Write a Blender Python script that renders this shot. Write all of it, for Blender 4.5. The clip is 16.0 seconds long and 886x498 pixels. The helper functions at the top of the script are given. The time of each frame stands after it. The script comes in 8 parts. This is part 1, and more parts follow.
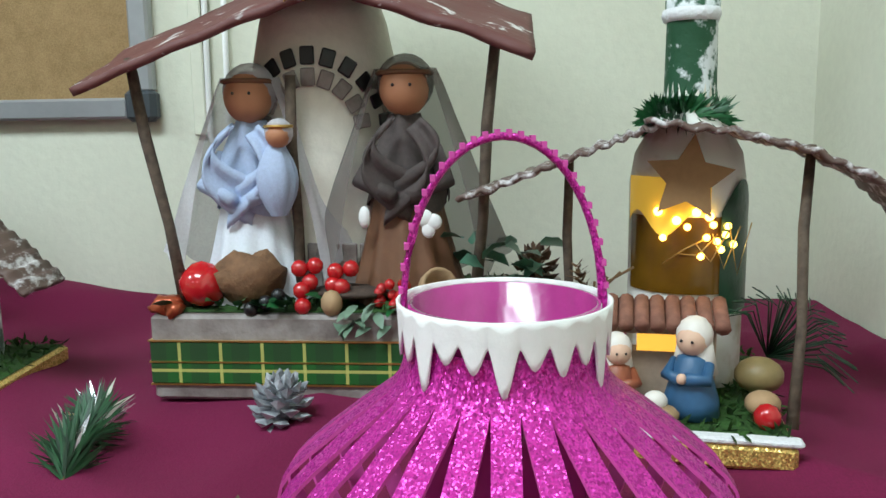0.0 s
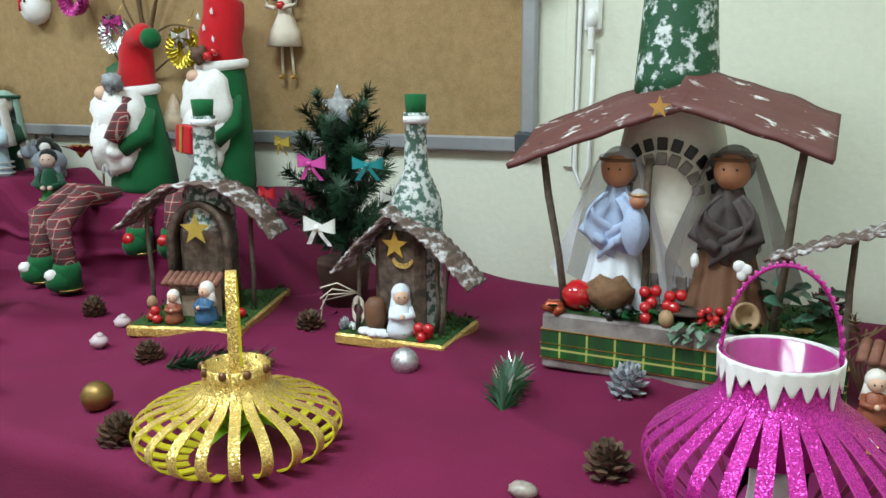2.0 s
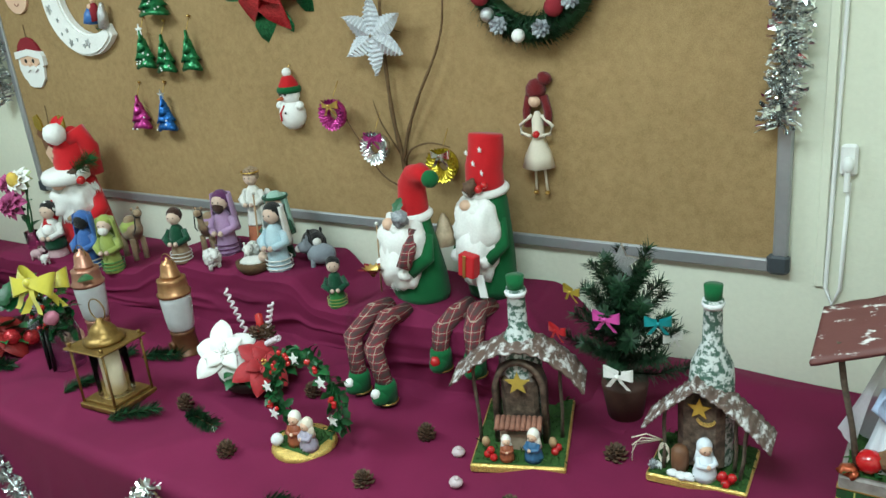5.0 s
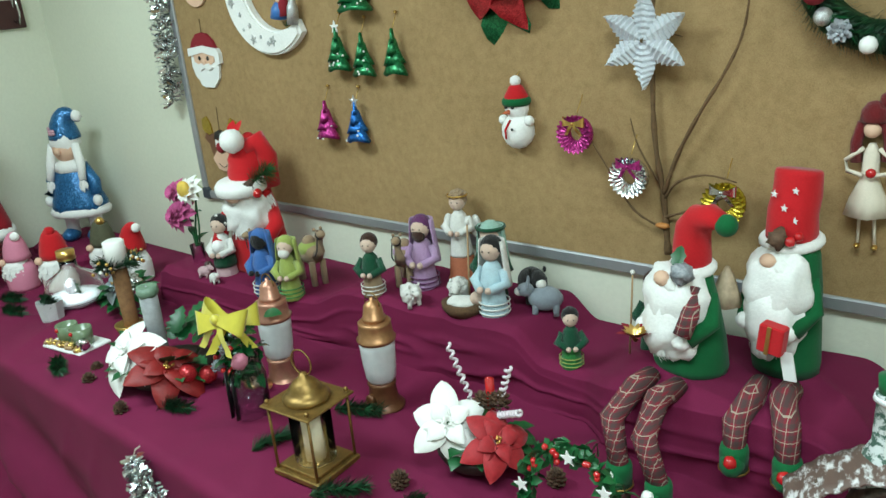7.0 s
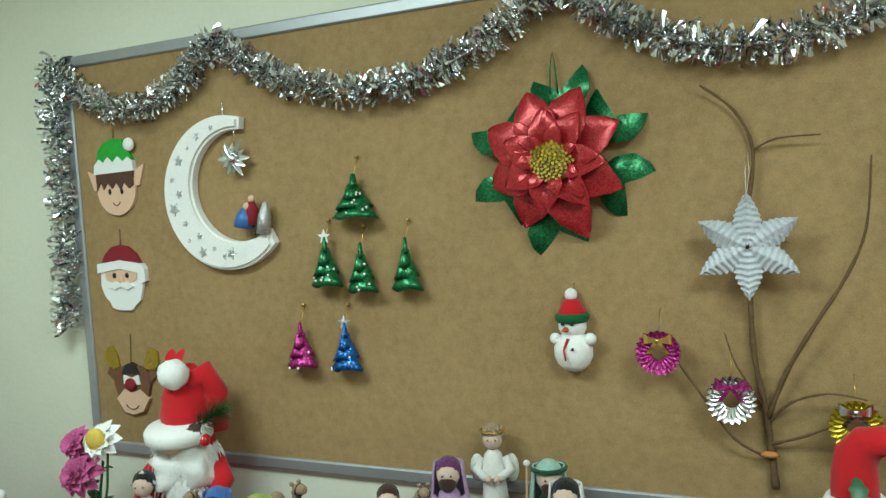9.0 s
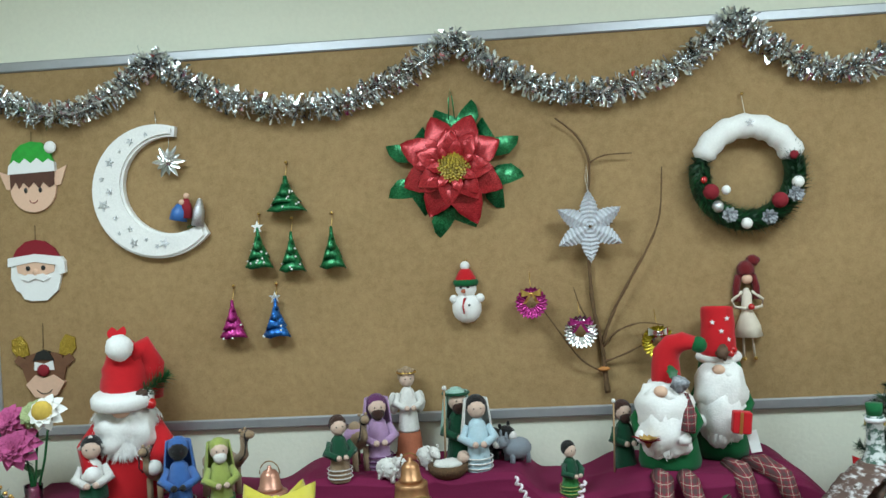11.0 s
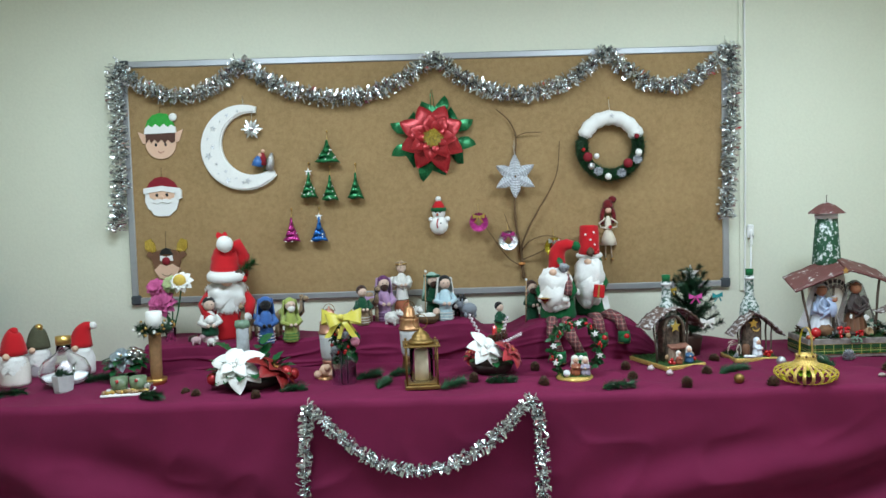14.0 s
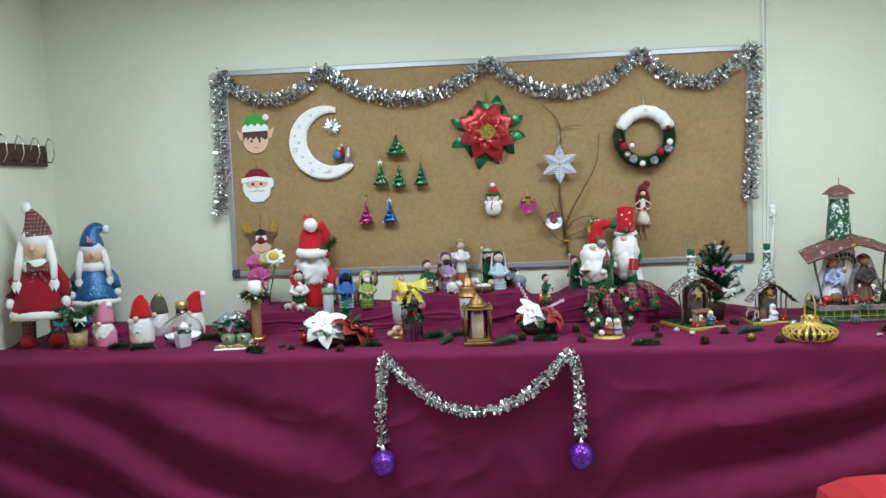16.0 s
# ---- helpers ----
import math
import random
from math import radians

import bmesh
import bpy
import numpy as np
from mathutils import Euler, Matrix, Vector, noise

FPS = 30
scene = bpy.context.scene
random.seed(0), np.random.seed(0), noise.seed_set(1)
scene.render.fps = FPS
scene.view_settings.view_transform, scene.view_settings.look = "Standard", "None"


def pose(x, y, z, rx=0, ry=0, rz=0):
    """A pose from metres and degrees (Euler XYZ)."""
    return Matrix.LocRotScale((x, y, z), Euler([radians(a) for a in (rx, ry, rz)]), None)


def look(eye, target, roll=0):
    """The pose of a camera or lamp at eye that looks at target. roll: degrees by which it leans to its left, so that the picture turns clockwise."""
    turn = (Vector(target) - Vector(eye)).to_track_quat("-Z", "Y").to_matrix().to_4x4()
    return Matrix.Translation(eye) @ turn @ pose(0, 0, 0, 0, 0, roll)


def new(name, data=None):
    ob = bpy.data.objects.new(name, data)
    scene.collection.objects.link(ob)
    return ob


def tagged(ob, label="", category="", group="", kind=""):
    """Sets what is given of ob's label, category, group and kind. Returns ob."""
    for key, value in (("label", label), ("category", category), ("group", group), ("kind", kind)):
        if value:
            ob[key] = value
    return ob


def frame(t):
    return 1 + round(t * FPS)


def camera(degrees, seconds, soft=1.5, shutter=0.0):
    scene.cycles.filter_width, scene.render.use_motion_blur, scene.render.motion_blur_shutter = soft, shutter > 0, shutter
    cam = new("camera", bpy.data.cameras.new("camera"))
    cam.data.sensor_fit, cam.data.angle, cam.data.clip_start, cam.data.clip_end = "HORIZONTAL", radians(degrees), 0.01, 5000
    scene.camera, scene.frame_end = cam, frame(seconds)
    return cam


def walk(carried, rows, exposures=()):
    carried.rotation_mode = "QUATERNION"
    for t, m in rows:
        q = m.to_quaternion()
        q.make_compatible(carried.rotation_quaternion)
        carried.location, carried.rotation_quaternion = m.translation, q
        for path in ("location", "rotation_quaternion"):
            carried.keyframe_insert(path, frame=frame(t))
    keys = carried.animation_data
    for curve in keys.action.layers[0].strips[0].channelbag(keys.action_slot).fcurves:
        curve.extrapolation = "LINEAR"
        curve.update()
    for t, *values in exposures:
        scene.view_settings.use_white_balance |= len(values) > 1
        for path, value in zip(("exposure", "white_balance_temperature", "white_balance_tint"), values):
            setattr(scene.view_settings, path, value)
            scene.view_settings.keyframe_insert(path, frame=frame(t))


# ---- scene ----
cam = camera(57.5, 16.0)
PATH = [
    (0, (3.541, -1.233, 1.028), (3.377, 0.736, 0.717), -0.9),
    (0.5, (3.563, -1.386, 1.011), (3.17, 0.554, 0.724), -0.4),
    (1, (3.584, -1.471, 0.995), (3.006, 0.419, 0.69), 0.2),
    (1.5, (3.593, -1.537, 1.049), (2.843, 0.289, 0.725), 0.4),
    (2, (3.578, -1.598, 1.183), (2.701, 0.154, 0.78), -0.2),
    (2.5, (3.549, -1.679, 1.364), (2.603, -0.004, 0.818), -2.6),
    (3, (3.491, -1.821, 1.531), (2.477, -0.223, 0.886), -6.7),
    (3.2, (3.474, -1.857, 1.579), (2.443, -0.275, 0.921), -7.9),
    (5.3, (3.284, -1.877, 1.795), (2.191, -0.342, 1.126), -4.8),
    (5.5, (3.247, -1.857, 1.795), (2.121, -0.348, 1.119), -4.5),
    (5.7, (3.188, -1.836, 1.794), (2.045, -0.343, 1.112), -3.7),
    (6, (3.118, -1.763, 1.789), (1.905, -0.323, 1.114), -4.2),
    (6.5, (2.978, -1.725, 1.799), (1.705, -0.339, 1.124), -4.3),
    (7, (2.767, -1.749, 1.811), (1.512, -0.336, 1.156), -5.5),
    (7.5, (2.556, -1.836, 1.817), (1.391, -0.315, 1.243), -5.2),
    (8, (2.4, -1.83, 1.844), (1.296, -0.24, 1.341), -4.6),
    (8.5, (2.217, -1.778, 1.795), (1.162, -0.114, 1.451), -3.7),
    (9, (2.046, -1.798, 1.759), (1.212, 0.015, 1.629), -3.4),
    (9.2, (2.013, -1.777, 1.792), (1.249, 0.068, 1.675), -4.7),
    (11.3, (1.575, -2.693, 1.584), (1.507, -0.695, 1.54), -2.1),
    (11.5, (1.535, -2.806, 1.56), (1.496, -0.807, 1.509), -1.8),
    (11.8, (1.499, -2.966, 1.58), (1.509, -0.969, 1.48), -2.1),
    (12, (1.493, -3.067, 1.55), (1.521, -1.07, 1.451), -1.9),
    (12.5, (1.531, -3.323, 1.506), (1.557, -1.327, 1.385), -1.9),
    (13, (1.528, -3.548, 1.514), (1.551, -1.552, 1.388), -1.9),
    (13.5, (1.51, -3.818, 1.506), (1.53, -1.822, 1.38), -1.8),
    (14, (1.523, -4.055, 1.532), (1.542, -2.059, 1.403), -1.7),
    (14.5, (1.599, -4.289, 1.514), (1.596, -2.295, 1.353), -1.8),
    (15, (1.633, -4.456, 1.541), (1.598, -2.465, 1.355), -2.0),
    (15.5, (1.622, -4.572, 1.548), (1.52, -2.582, 1.38), -2.2),
    (16, (1.564, -4.666, 1.533), (1.428, -2.677, 1.375), -2.3),
]
walk(cam, [(t, look(eye, target, roll)) for t, eye, target, roll in PATH],
     [(0, 0.18, 6050, 12), (2, 0.18, 6050, 11), (3.2, 0.08, 6050, 6), (5.5, 0.06, 6050, 2), (7, 0.05, 6050, 1), (9, -0.12, 6250, -2), (11.5, -0.04, 5900, 10), (13.5, -0.01, 5850, 11), (16, 0.05, 5900, 15)])

# ---- light ----
world = bpy.data.worlds.new("world")
scene.world = world
world.use_nodes = True
world.node_tree.nodes["Background"].inputs[0].default_value = (0.9, 1.0, 0.95, 1)
world.node_tree.nodes["Background"].inputs[1].default_value = 0.012
CEIL = 2.85


def tube_lamp(x, y, watts, sx=1.2, sy=0.55):
    d = bpy.data.lights.new("fluorescent_lamp", "AREA")
    d.shape, d.size, d.size_y, d.energy, d.color = "RECTANGLE", sx, sy, watts, (0.87, 1.0, 1.0)
    ob = new("fluorescent_lamp", d)
    ob.location = (x, y, CEIL - 0.09)
    return ob


tube_lamp(0.6, -1.6, 49)
tube_lamp(2.85, -1.65, 51)
tube_lamp(0.6, -4.6, 12)
tube_lamp(2.9, -4.6, 12)


# ---- building tools ----
class Geo:
    """Collects faces of one mesh, with a material for each face."""

    def __init__(self):
        self.v, self.f, self.mi, self.sm, self.mats, self.cur = [], [], [], [], [], 0
        self.xf = Matrix()

    def use(self, mat):
        if mat not in self.mats:
            self.mats.append(mat)
        self.cur = self.mats.index(mat)
        return self

    def at(self, m):
        self.xf = m
        return self

    def add(self, verts, faces, smooth=True):
        n = len(self.v)
        self.v += [tuple(self.xf @ Vector(p)) for p in verts]
        self.f += [tuple(i + n for i in q) for q in faces]
        self.mi += [self.cur] * len(faces)
        self.sm += [smooth] * len(faces)
        return self

    def box(self, c, s, rot=(0, 0, 0), bev=0.0, taper=1.0):
        """A box with chamfered edges: centre, size, degrees."""
        hx, hy, hz = s[0] / 2, s[1] / 2, s[2] / 2
        b = min(bev, hx * 0.9, hy * 0.9, hz * 0.9)
        m = pose(*c, *rot)
        if b <= 0:
            vs = [(x * hx * (taper if z > 0 else 1), y * hy * (taper if z > 0 else 1), z * hz) for z in (-1, 1) for y in (-1, 1) for x in (-1, 1)]
            fs = [(0, 2, 3, 1), (4, 5, 7, 6), (0, 1, 5, 4), (2, 6, 7, 3), (0, 4, 6, 2), (1, 3, 7, 5)]
            return self.add([m @ Vector(v) for v in vs], fs, False)
        ring = lambda k, z: [(k_x, k_y, z) for k_x, k_y in ((-hx + k, -hy), (hx - k, -hy), (hx, -hy + k), (hx, hy - k), (hx - k, hy), (-hx + k, hy), (-hx, hy - k), (-hx, -hy + k))]
        inset = lambda z: [(x * (hx - b) / hx, y * (hy - b) / hy, z) for x, y, _ in ring(b, z)]
        vs = inset(-hz) + ring(b, -hz + b) + ring(b, hz - b) + inset(hz)
        fs = [tuple(range(7, -1, -1)), tuple(range(24, 32))]
        for k in range(3):
            fs += [(k * 8 + i, k * 8 + (i + 1) % 8, k * 8 + 8 + (i + 1) % 8, k * 8 + 8 + i) for i in range(8)]
        return self.add([m @ Vector((x * (taper if z > 0 else 1), y * (taper if z > 0 else 1), z)) for x, y, z in vs], fs, False)

    def lathe(self, prof, seg=20, c=(0, 0, 0), rot=(0, 0, 0), sx=1.0, sy=1.0, wob=0.0, smooth=True):
        """A turned form from (radius, height) pairs."""
        m = pose(*c, *rot)
        vs, fs = [], []
        for r, z in prof:
            for i in range(seg):
                a = 2 * math.pi * i / seg
                k = r * (1 + wob * math.sin(a * 5 + z * 30) if wob else 1)
                vs.append(m @ Vector((k * math.cos(a) * sx, k * math.sin(a) * sy, z)))
        for j in range(len(prof) - 1):
            fs += [(j * seg + i, j * seg + (i + 1) % seg, (j + 1) * seg + (i + 1) % seg, (j + 1) * seg + i) for i in range(seg)]
        if prof[0][0] > 1e-5:
            fs.append(tuple(range(seg - 1, -1, -1)))
        if prof[-1][0] > 1e-5:
            k = (len(prof) - 1) * seg
            fs.append(tuple(range(k, k + seg)))
        return self.add(vs, fs, smooth)

    def ball(self, c, r, s=(1, 1, 1), rot=(0, 0, 0), seg=14, lump=0.0):
        n = max(5, seg // 2)
        m = pose(*c, *rot) @ Matrix.Diagonal((*s, 1))
        vs, fs = [], []
        for j in range(n + 1):
            p = math.pi * j / n
            for i in range(seg):
                a = 2 * math.pi * i / seg
                d = Vector((math.sin(p) * math.cos(a), math.sin(p) * math.sin(a), -math.cos(p)))
                k = r * (1 + lump * noise.noise(d * 2.3 + Vector(c) * 40)) if lump else r
                vs.append(m @ (d * k))
        for j in range(n):
            fs += [(j * seg + i, j * seg + (i + 1) % seg, (j + 1) * seg + (i + 1) % seg, (j + 1) * seg + i) for i in range(seg)]
        return self.add(vs, fs)

    def tube(self, pts, r, seg=8, close=False, flat=1.0):
        """A tube along points; r: one radius or one for each point."""
        pts = [Vector(p) for p in pts]
        n = len(pts)
        rs = r if isinstance(r, (list, tuple)) else [r] * n
        vs, fs, up = [], [], Vector((0.13, 0.21, 0.97))
        for k, p in enumerate(pts):
            a, b = (pts[(k - 1) % n], pts[(k + 1) % n]) if close else (pts[max(k - 1, 0)], pts[min(k + 1, n - 1)])
            d = (b - a).normalized()
            if abs(d.dot(up)) > 0.97:
                up = Vector((0.9, 0.3, 0.1))
            s1 = d.cross(up).normalized()
            s2 = s1.cross(d)
            for i in range(seg):
                t = 2 * math.pi * i / seg
                vs.append(p + s1 * (rs[k] * math.cos(t)) + s2 * (rs[k] * flat * math.sin(t)))
        for k in range(n if close else n - 1):
            q = (k + 1) % n
            fs += [(k * seg + i, k * seg + (i + 1) % seg, q * seg + (i + 1) % seg, q * seg + i) for i in range(seg)]
        if not close:
            fs += [tuple(range(seg - 1, -1, -1)), tuple(range((n - 1) * seg, n * seg))]
        return self.add(vs, fs)

    def plate(self, pts, th, m=None):
        """A flat cut-out in the local x-z plane, th thick towards -y."""
        m = m or Matrix()
        n = len(pts)
        vs = [m @ Vector((x, 0, z)) for x, z in pts] + [m @ Vector((x, -th, z)) for x, z in pts]
        fs = [tuple(range(n - 1, -1, -1)), tuple(range(n, 2 * n))] + [(i, (i + 1) % n, n + (i + 1) % n, n + i) for i in range(n)]
        return self.add(vs, fs, False)

    def sheet(self, fn, nu, nv, th=0.0, smooth=True):
        """A grid of fn(u, v); th gives it thickness along its normals."""
        P = [[Vector(fn(i / nu, j / nv)) for i in range(nu + 1)] for j in range(nv + 1)]
        w = nu + 1
        vs = [p for row in P for p in row]
        fs = [(j * w + i, j * w + i + 1, (j + 1) * w + i + 1, (j + 1) * w + i) for j in range(nv) for i in range(nu)]
        if th:
            back = []
            for j in range(nv + 1):
                for i in range(nu + 1):
                    du = P[j][min(i + 1, nu)] - P[j][max(i - 1, 0)]
                    dv = P[min(j + 1, nv)][i] - P[max(j - 1, 0)][i]
                    nn = du.cross(dv)
                    back.append(P[j][i] - (nn.normalized() if nn.length > 1e-9 else Vector((0, 0, 1))) * th)
            k = len(vs)
            vs += back
            fs += [tuple(k + q for q in reversed(f)) for f in fs]
            rim = [i for i in range(w)] + [j * w + nu for j in range(1, nv + 1)] + [nv * w + i for i in range(nu - 1, -1, -1)] + [j * w for j in range(nv - 1, 0, -1)]
            fs += [(rim[(i + 1) % len(rim)], rim[i], k + rim[i], k + rim[(i + 1) % len(rim)]) for i in range(len(rim))]
        return self.add(vs, fs, smooth)

    def leaf(self, m, ln, wd, cup=0.2, curl=0.3, n=6, jag=0.0, th=0.0):
        """A pointed leaf or petal that grows along local y."""
        def fn(u, v):
            x = u * 2 - 1
            w = wd / 2 * math.sin(math.pi * min(1, v * 0.93 + 0.07) ** 0.85) ** 0.8
            if jag:
                w *= 1 + jag * (1 if int(v * n) % 2 else -1)
            return m @ Vector((x * w, v * ln * math.cos(curl * v), cup * abs(x) * w - ln * math.sin(curl * v) * v * 0.6))
        return self.sheet(fn, 2 if not jag else 2, n, th)

    def mesh(self, name):
        me = bpy.data.meshes.new(name)
        me.from_pydata(self.v, [], self.f)
        for mt in self.mats:
            me.materials.append(mt)
        me.polygons.foreach_set("material_index", self.mi)
        me.polygons.foreach_set("use_smooth", self.sm)
        me.update()
        return me


def part(name, geo, mat, parent, label=""):
    """Links a form as one mesh object under a thing or part."""
    if mat is not None:
        geo.mats = [mat]
        geo.mi = [0] * len(geo.mi)
    ob = new(name, geo.mesh(name))
    ob.parent = parent
    return tagged(ob, label)


def thing(name, m, label, category, group="", kind=""):
    """An Empty at the base of a thing."""
    ob = new(name)
    ob.empty_display_size = 0.03
    ob.matrix_basis = m if isinstance(m, Matrix) else pose(*m)
    return tagged(ob, label, category, group, kind)


def solid(name, geo, m, label, category, group="", kind="", mat=None):
    """A thing of one mesh."""
    if mat is not None:
        geo.mats = [mat]
        geo.mi = [0] * len(geo.mi)
    ob = new(name, geo.mesh(name))
    ob.matrix_basis = m if isinstance(m, Matrix) else pose(*m)
    return tagged(ob, label, category, group, kind)


# ---- materials ----
def nodes_of(name):
    mt = bpy.data.materials.new(name)
    mt.use_nodes = True
    nt = mt.node_tree
    return mt, nt, nt.nodes["Principled BSDF"]


def lnk(nt, a, b):
    nt.links.new(a, b)


def noise_node(nt, scale, detail=3.0, rough=0.6, coord="Object", stretch=(1, 1, 1)):
    tc = nt.nodes.new("ShaderNodeTexCoord")
    mp = nt.nodes.new("ShaderNodeMapping")
    mp.inputs["Scale"].default_value = stretch
    nz = nt.nodes.new("ShaderNodeTexNoise")
    nz.inputs["Scale"].default_value, nz.inputs["Detail"].default_value, nz.inputs["Roughness"].default_value = scale, detail, rough
    lnk(nt, tc.outputs[coord], mp.inputs[0])
    lnk(nt, mp.outputs[0], nz.inputs[0])
    return nz


def paint(name, col, rough=0.6, metal=0.0, var=0.25, scale=60.0, bump=0.15, big=6.0, col2=None, sheen=0.0, coat=0.0, stretch=(1, 1, 1), spec=0.5, trans=0.0, island=0.0):
    """A surface with grain and larger blotches."""
    mt, nt, bs = nodes_of(name)
    c = Vector(col)
    c2 = Vector(col2) if col2 else c * (1 - var)
    fine, wide = noise_node(nt, scale, 4, stretch=stretch), noise_node(nt, big, 2)
    mix = nt.nodes.new("ShaderNodeMath")
    mix.operation = "MULTIPLY_ADD"
    mix.inputs[1].default_value = 0.6
    lnk(nt, fine.outputs[0], mix.inputs[0])
    half = nt.nodes.new("ShaderNodeMath")
    half.operation = "MULTIPLY"
    half.inputs[1].default_value = 0.4
    lnk(nt, wide.outputs[0], half.inputs[0])
    lnk(nt, half.outputs[0], mix.inputs[2])
    ramp = nt.nodes.new("ShaderNodeValToRGB")
    ramp.color_ramp.elements[0].position, ramp.color_ramp.elements[1].position = 0.34, 0.62
    ramp.color_ramp.elements[0].color, ramp.color_ramp.elements[1].color = (*c2, 1), (*c, 1)
    lnk(nt, mix.outputs[0], ramp.inputs[0])
    out = ramp.outputs[0]
    if island:
        g = nt.nodes.new("ShaderNodeNewGeometry")
        hsv = nt.nodes.new("ShaderNodeHueSaturation")
        mr = nt.nodes.new("ShaderNodeMapRange")
        mr.inputs[3].default_value, mr.inputs[4].default_value = 1 - island, 1 + island
        lnk(nt, g.outputs["Random Per Island"], mr.inputs[0])
        lnk(nt, mr.outputs[0], hsv.inputs["Value"])
        lnk(nt, out, hsv.inputs["Color"])
        out = hsv.outputs[0]
    lnk(nt, out, bs.inputs["Base Color"])
    bs.inputs["Roughness"].default_value, bs.inputs["Metallic"].default_value = rough, metal
    bs.inputs["Specular IOR Level"].default_value = spec
    bs.inputs["Sheen Weight"].default_value, bs.inputs["Coat Weight"].default_value = sheen, coat
    bs.inputs["Transmission Weight"].default_value = trans
    if bump:
        bp = nt.nodes.new("ShaderNodeBump")
        bp.inputs["Strength"].default_value, bp.inputs["Distance"].default_value = bump, 0.004
        lnk(nt, fine.outputs[0], bp.inputs["Height"])
        lnk(nt, bp.outputs[0], bs.inputs["Normal"])
    return mt


WALL = paint("wall_paint", (0.72, 0.73, 0.60), 0.75, var=0.06, scale=70, bump=0.25, big=1.5)
CEILP = paint("ceiling_paint", (0.82, 0.82, 0.76), 0.8, var=0.04, scale=60, bump=0.1, big=2)
FLOORM = paint("floor_terrazzo", (0.42, 0.38, 0.33), 0.35, var=0.3, scale=90, bump=0.02, big=3)
CLOTH = paint("burgundy_cloth", (0.175, 0.0105, 0.056), 0.85, var=0.34, scale=500, bump=0.3, big=4, sheen=0.0, spec=0.25)
ALU = paint("grey_aluminium", (0.42, 0.43, 0.45), 0.42, metal=0.6, var=0.1, scale=50, bump=0.03)
DARKPL = paint("dark_plastic", (0.05, 0.06, 0.07), 0.5, var=0.2)


def cork():
    mt, nt, bs = nodes_of("cork_board")
    fine = noise_node(nt, 420, 3, 0.7)
    mid = noise_node(nt, 45, 4, 0.6)
    wide = noise_node(nt, 2.2, 3)
    a = nt.nodes.new("ShaderNodeMath")
    a.operation = "MULTIPLY_ADD"
    a.inputs[1].default_value = 0.45
    lnk(nt, fine.outputs[0], a.inputs[0])
    b = nt.nodes.new("ShaderNodeMath")
    b.operation = "MULTIPLY_ADD"
    b.inputs[1].default_value = 0.3
    lnk(nt, mid.outputs[0], b.inputs[0])
    c = nt.nodes.new("ShaderNodeMath")
    c.operation = "MULTIPLY"
    c.inputs[1].default_value = 0.25
    lnk(nt, wide.outputs[0], c.inputs[0])
    lnk(nt, c.outputs[0], b.inputs[2])
    lnk(nt, b.outputs[0], a.inputs[2])
    r = nt.nodes.new("ShaderNodeValToRGB")
    r.color_ramp.elements[0].position, r.color_ramp.elements[1].position = 0.36, 0.66
    r.color_ramp.elements[0].color, r.color_ramp.elements[1].color = (0.235, 0.148, 0.058, 1), (0.41, 0.272, 0.124, 1)
    lnk(nt, a.outputs[0], r.inputs[0])
    lnk(nt, r.outputs[0], bs.inputs["Base Color"])
    bs.inputs["Roughness"].default_value = 0.85
    bp = nt.nodes.new("ShaderNodeBump")
    bp.inputs["Strength"].default_value, bp.inputs["Distance"].default_value = 0.3, 0.002
    lnk(nt, fine.outputs[0], bp.inputs["Height"])
    lnk(nt, bp.outputs[0], bs.inputs["Normal"])
    return mt


CORK = cork()

# ---- room ----
XL, XR, YB = -1.06, 3.985, -6.2
for nm, c, s in (("wall_north", ((XL + XR) / 2, 0.06, CEIL / 2), (XR - XL + 0.24, 0.12, CEIL)), ("wall_south", ((XL + XR) / 2, YB - 0.06, CEIL / 2), (XR - XL + 0.24, 0.12, CEIL)),
                 ("wall_west", (XL - 0.06, YB / 2, CEIL / 2), (0.12, -YB, CEIL)), ("wall_east", (XR + 0.06, YB / 2, CEIL / 2), (0.12, -YB, CEIL))):
    solid(nm, Geo().box((0, 0, 0), s), pose(*c), "cream painted plaster wall with fine roller texture", "wall", kind="structure", mat=WALL)
solid("ceiling", Geo().box((0, 0, 0), (XR - XL + 0.24, -YB + 0.24, 0.1)), pose((XL + XR) / 2, YB / 2, CEIL + 0.05), "plain white ceiling of the room", "ceiling", kind="structure", mat=CEILP)
solid("floor", Geo().box((0, 0, 0), (XR - XL + 0.24, -YB + 0.24, 0.1)), pose((XL + XR) / 2, YB / 2, -0.05), "grey brown terrazzo floor", "floor", kind="structure", mat=FLOORM)

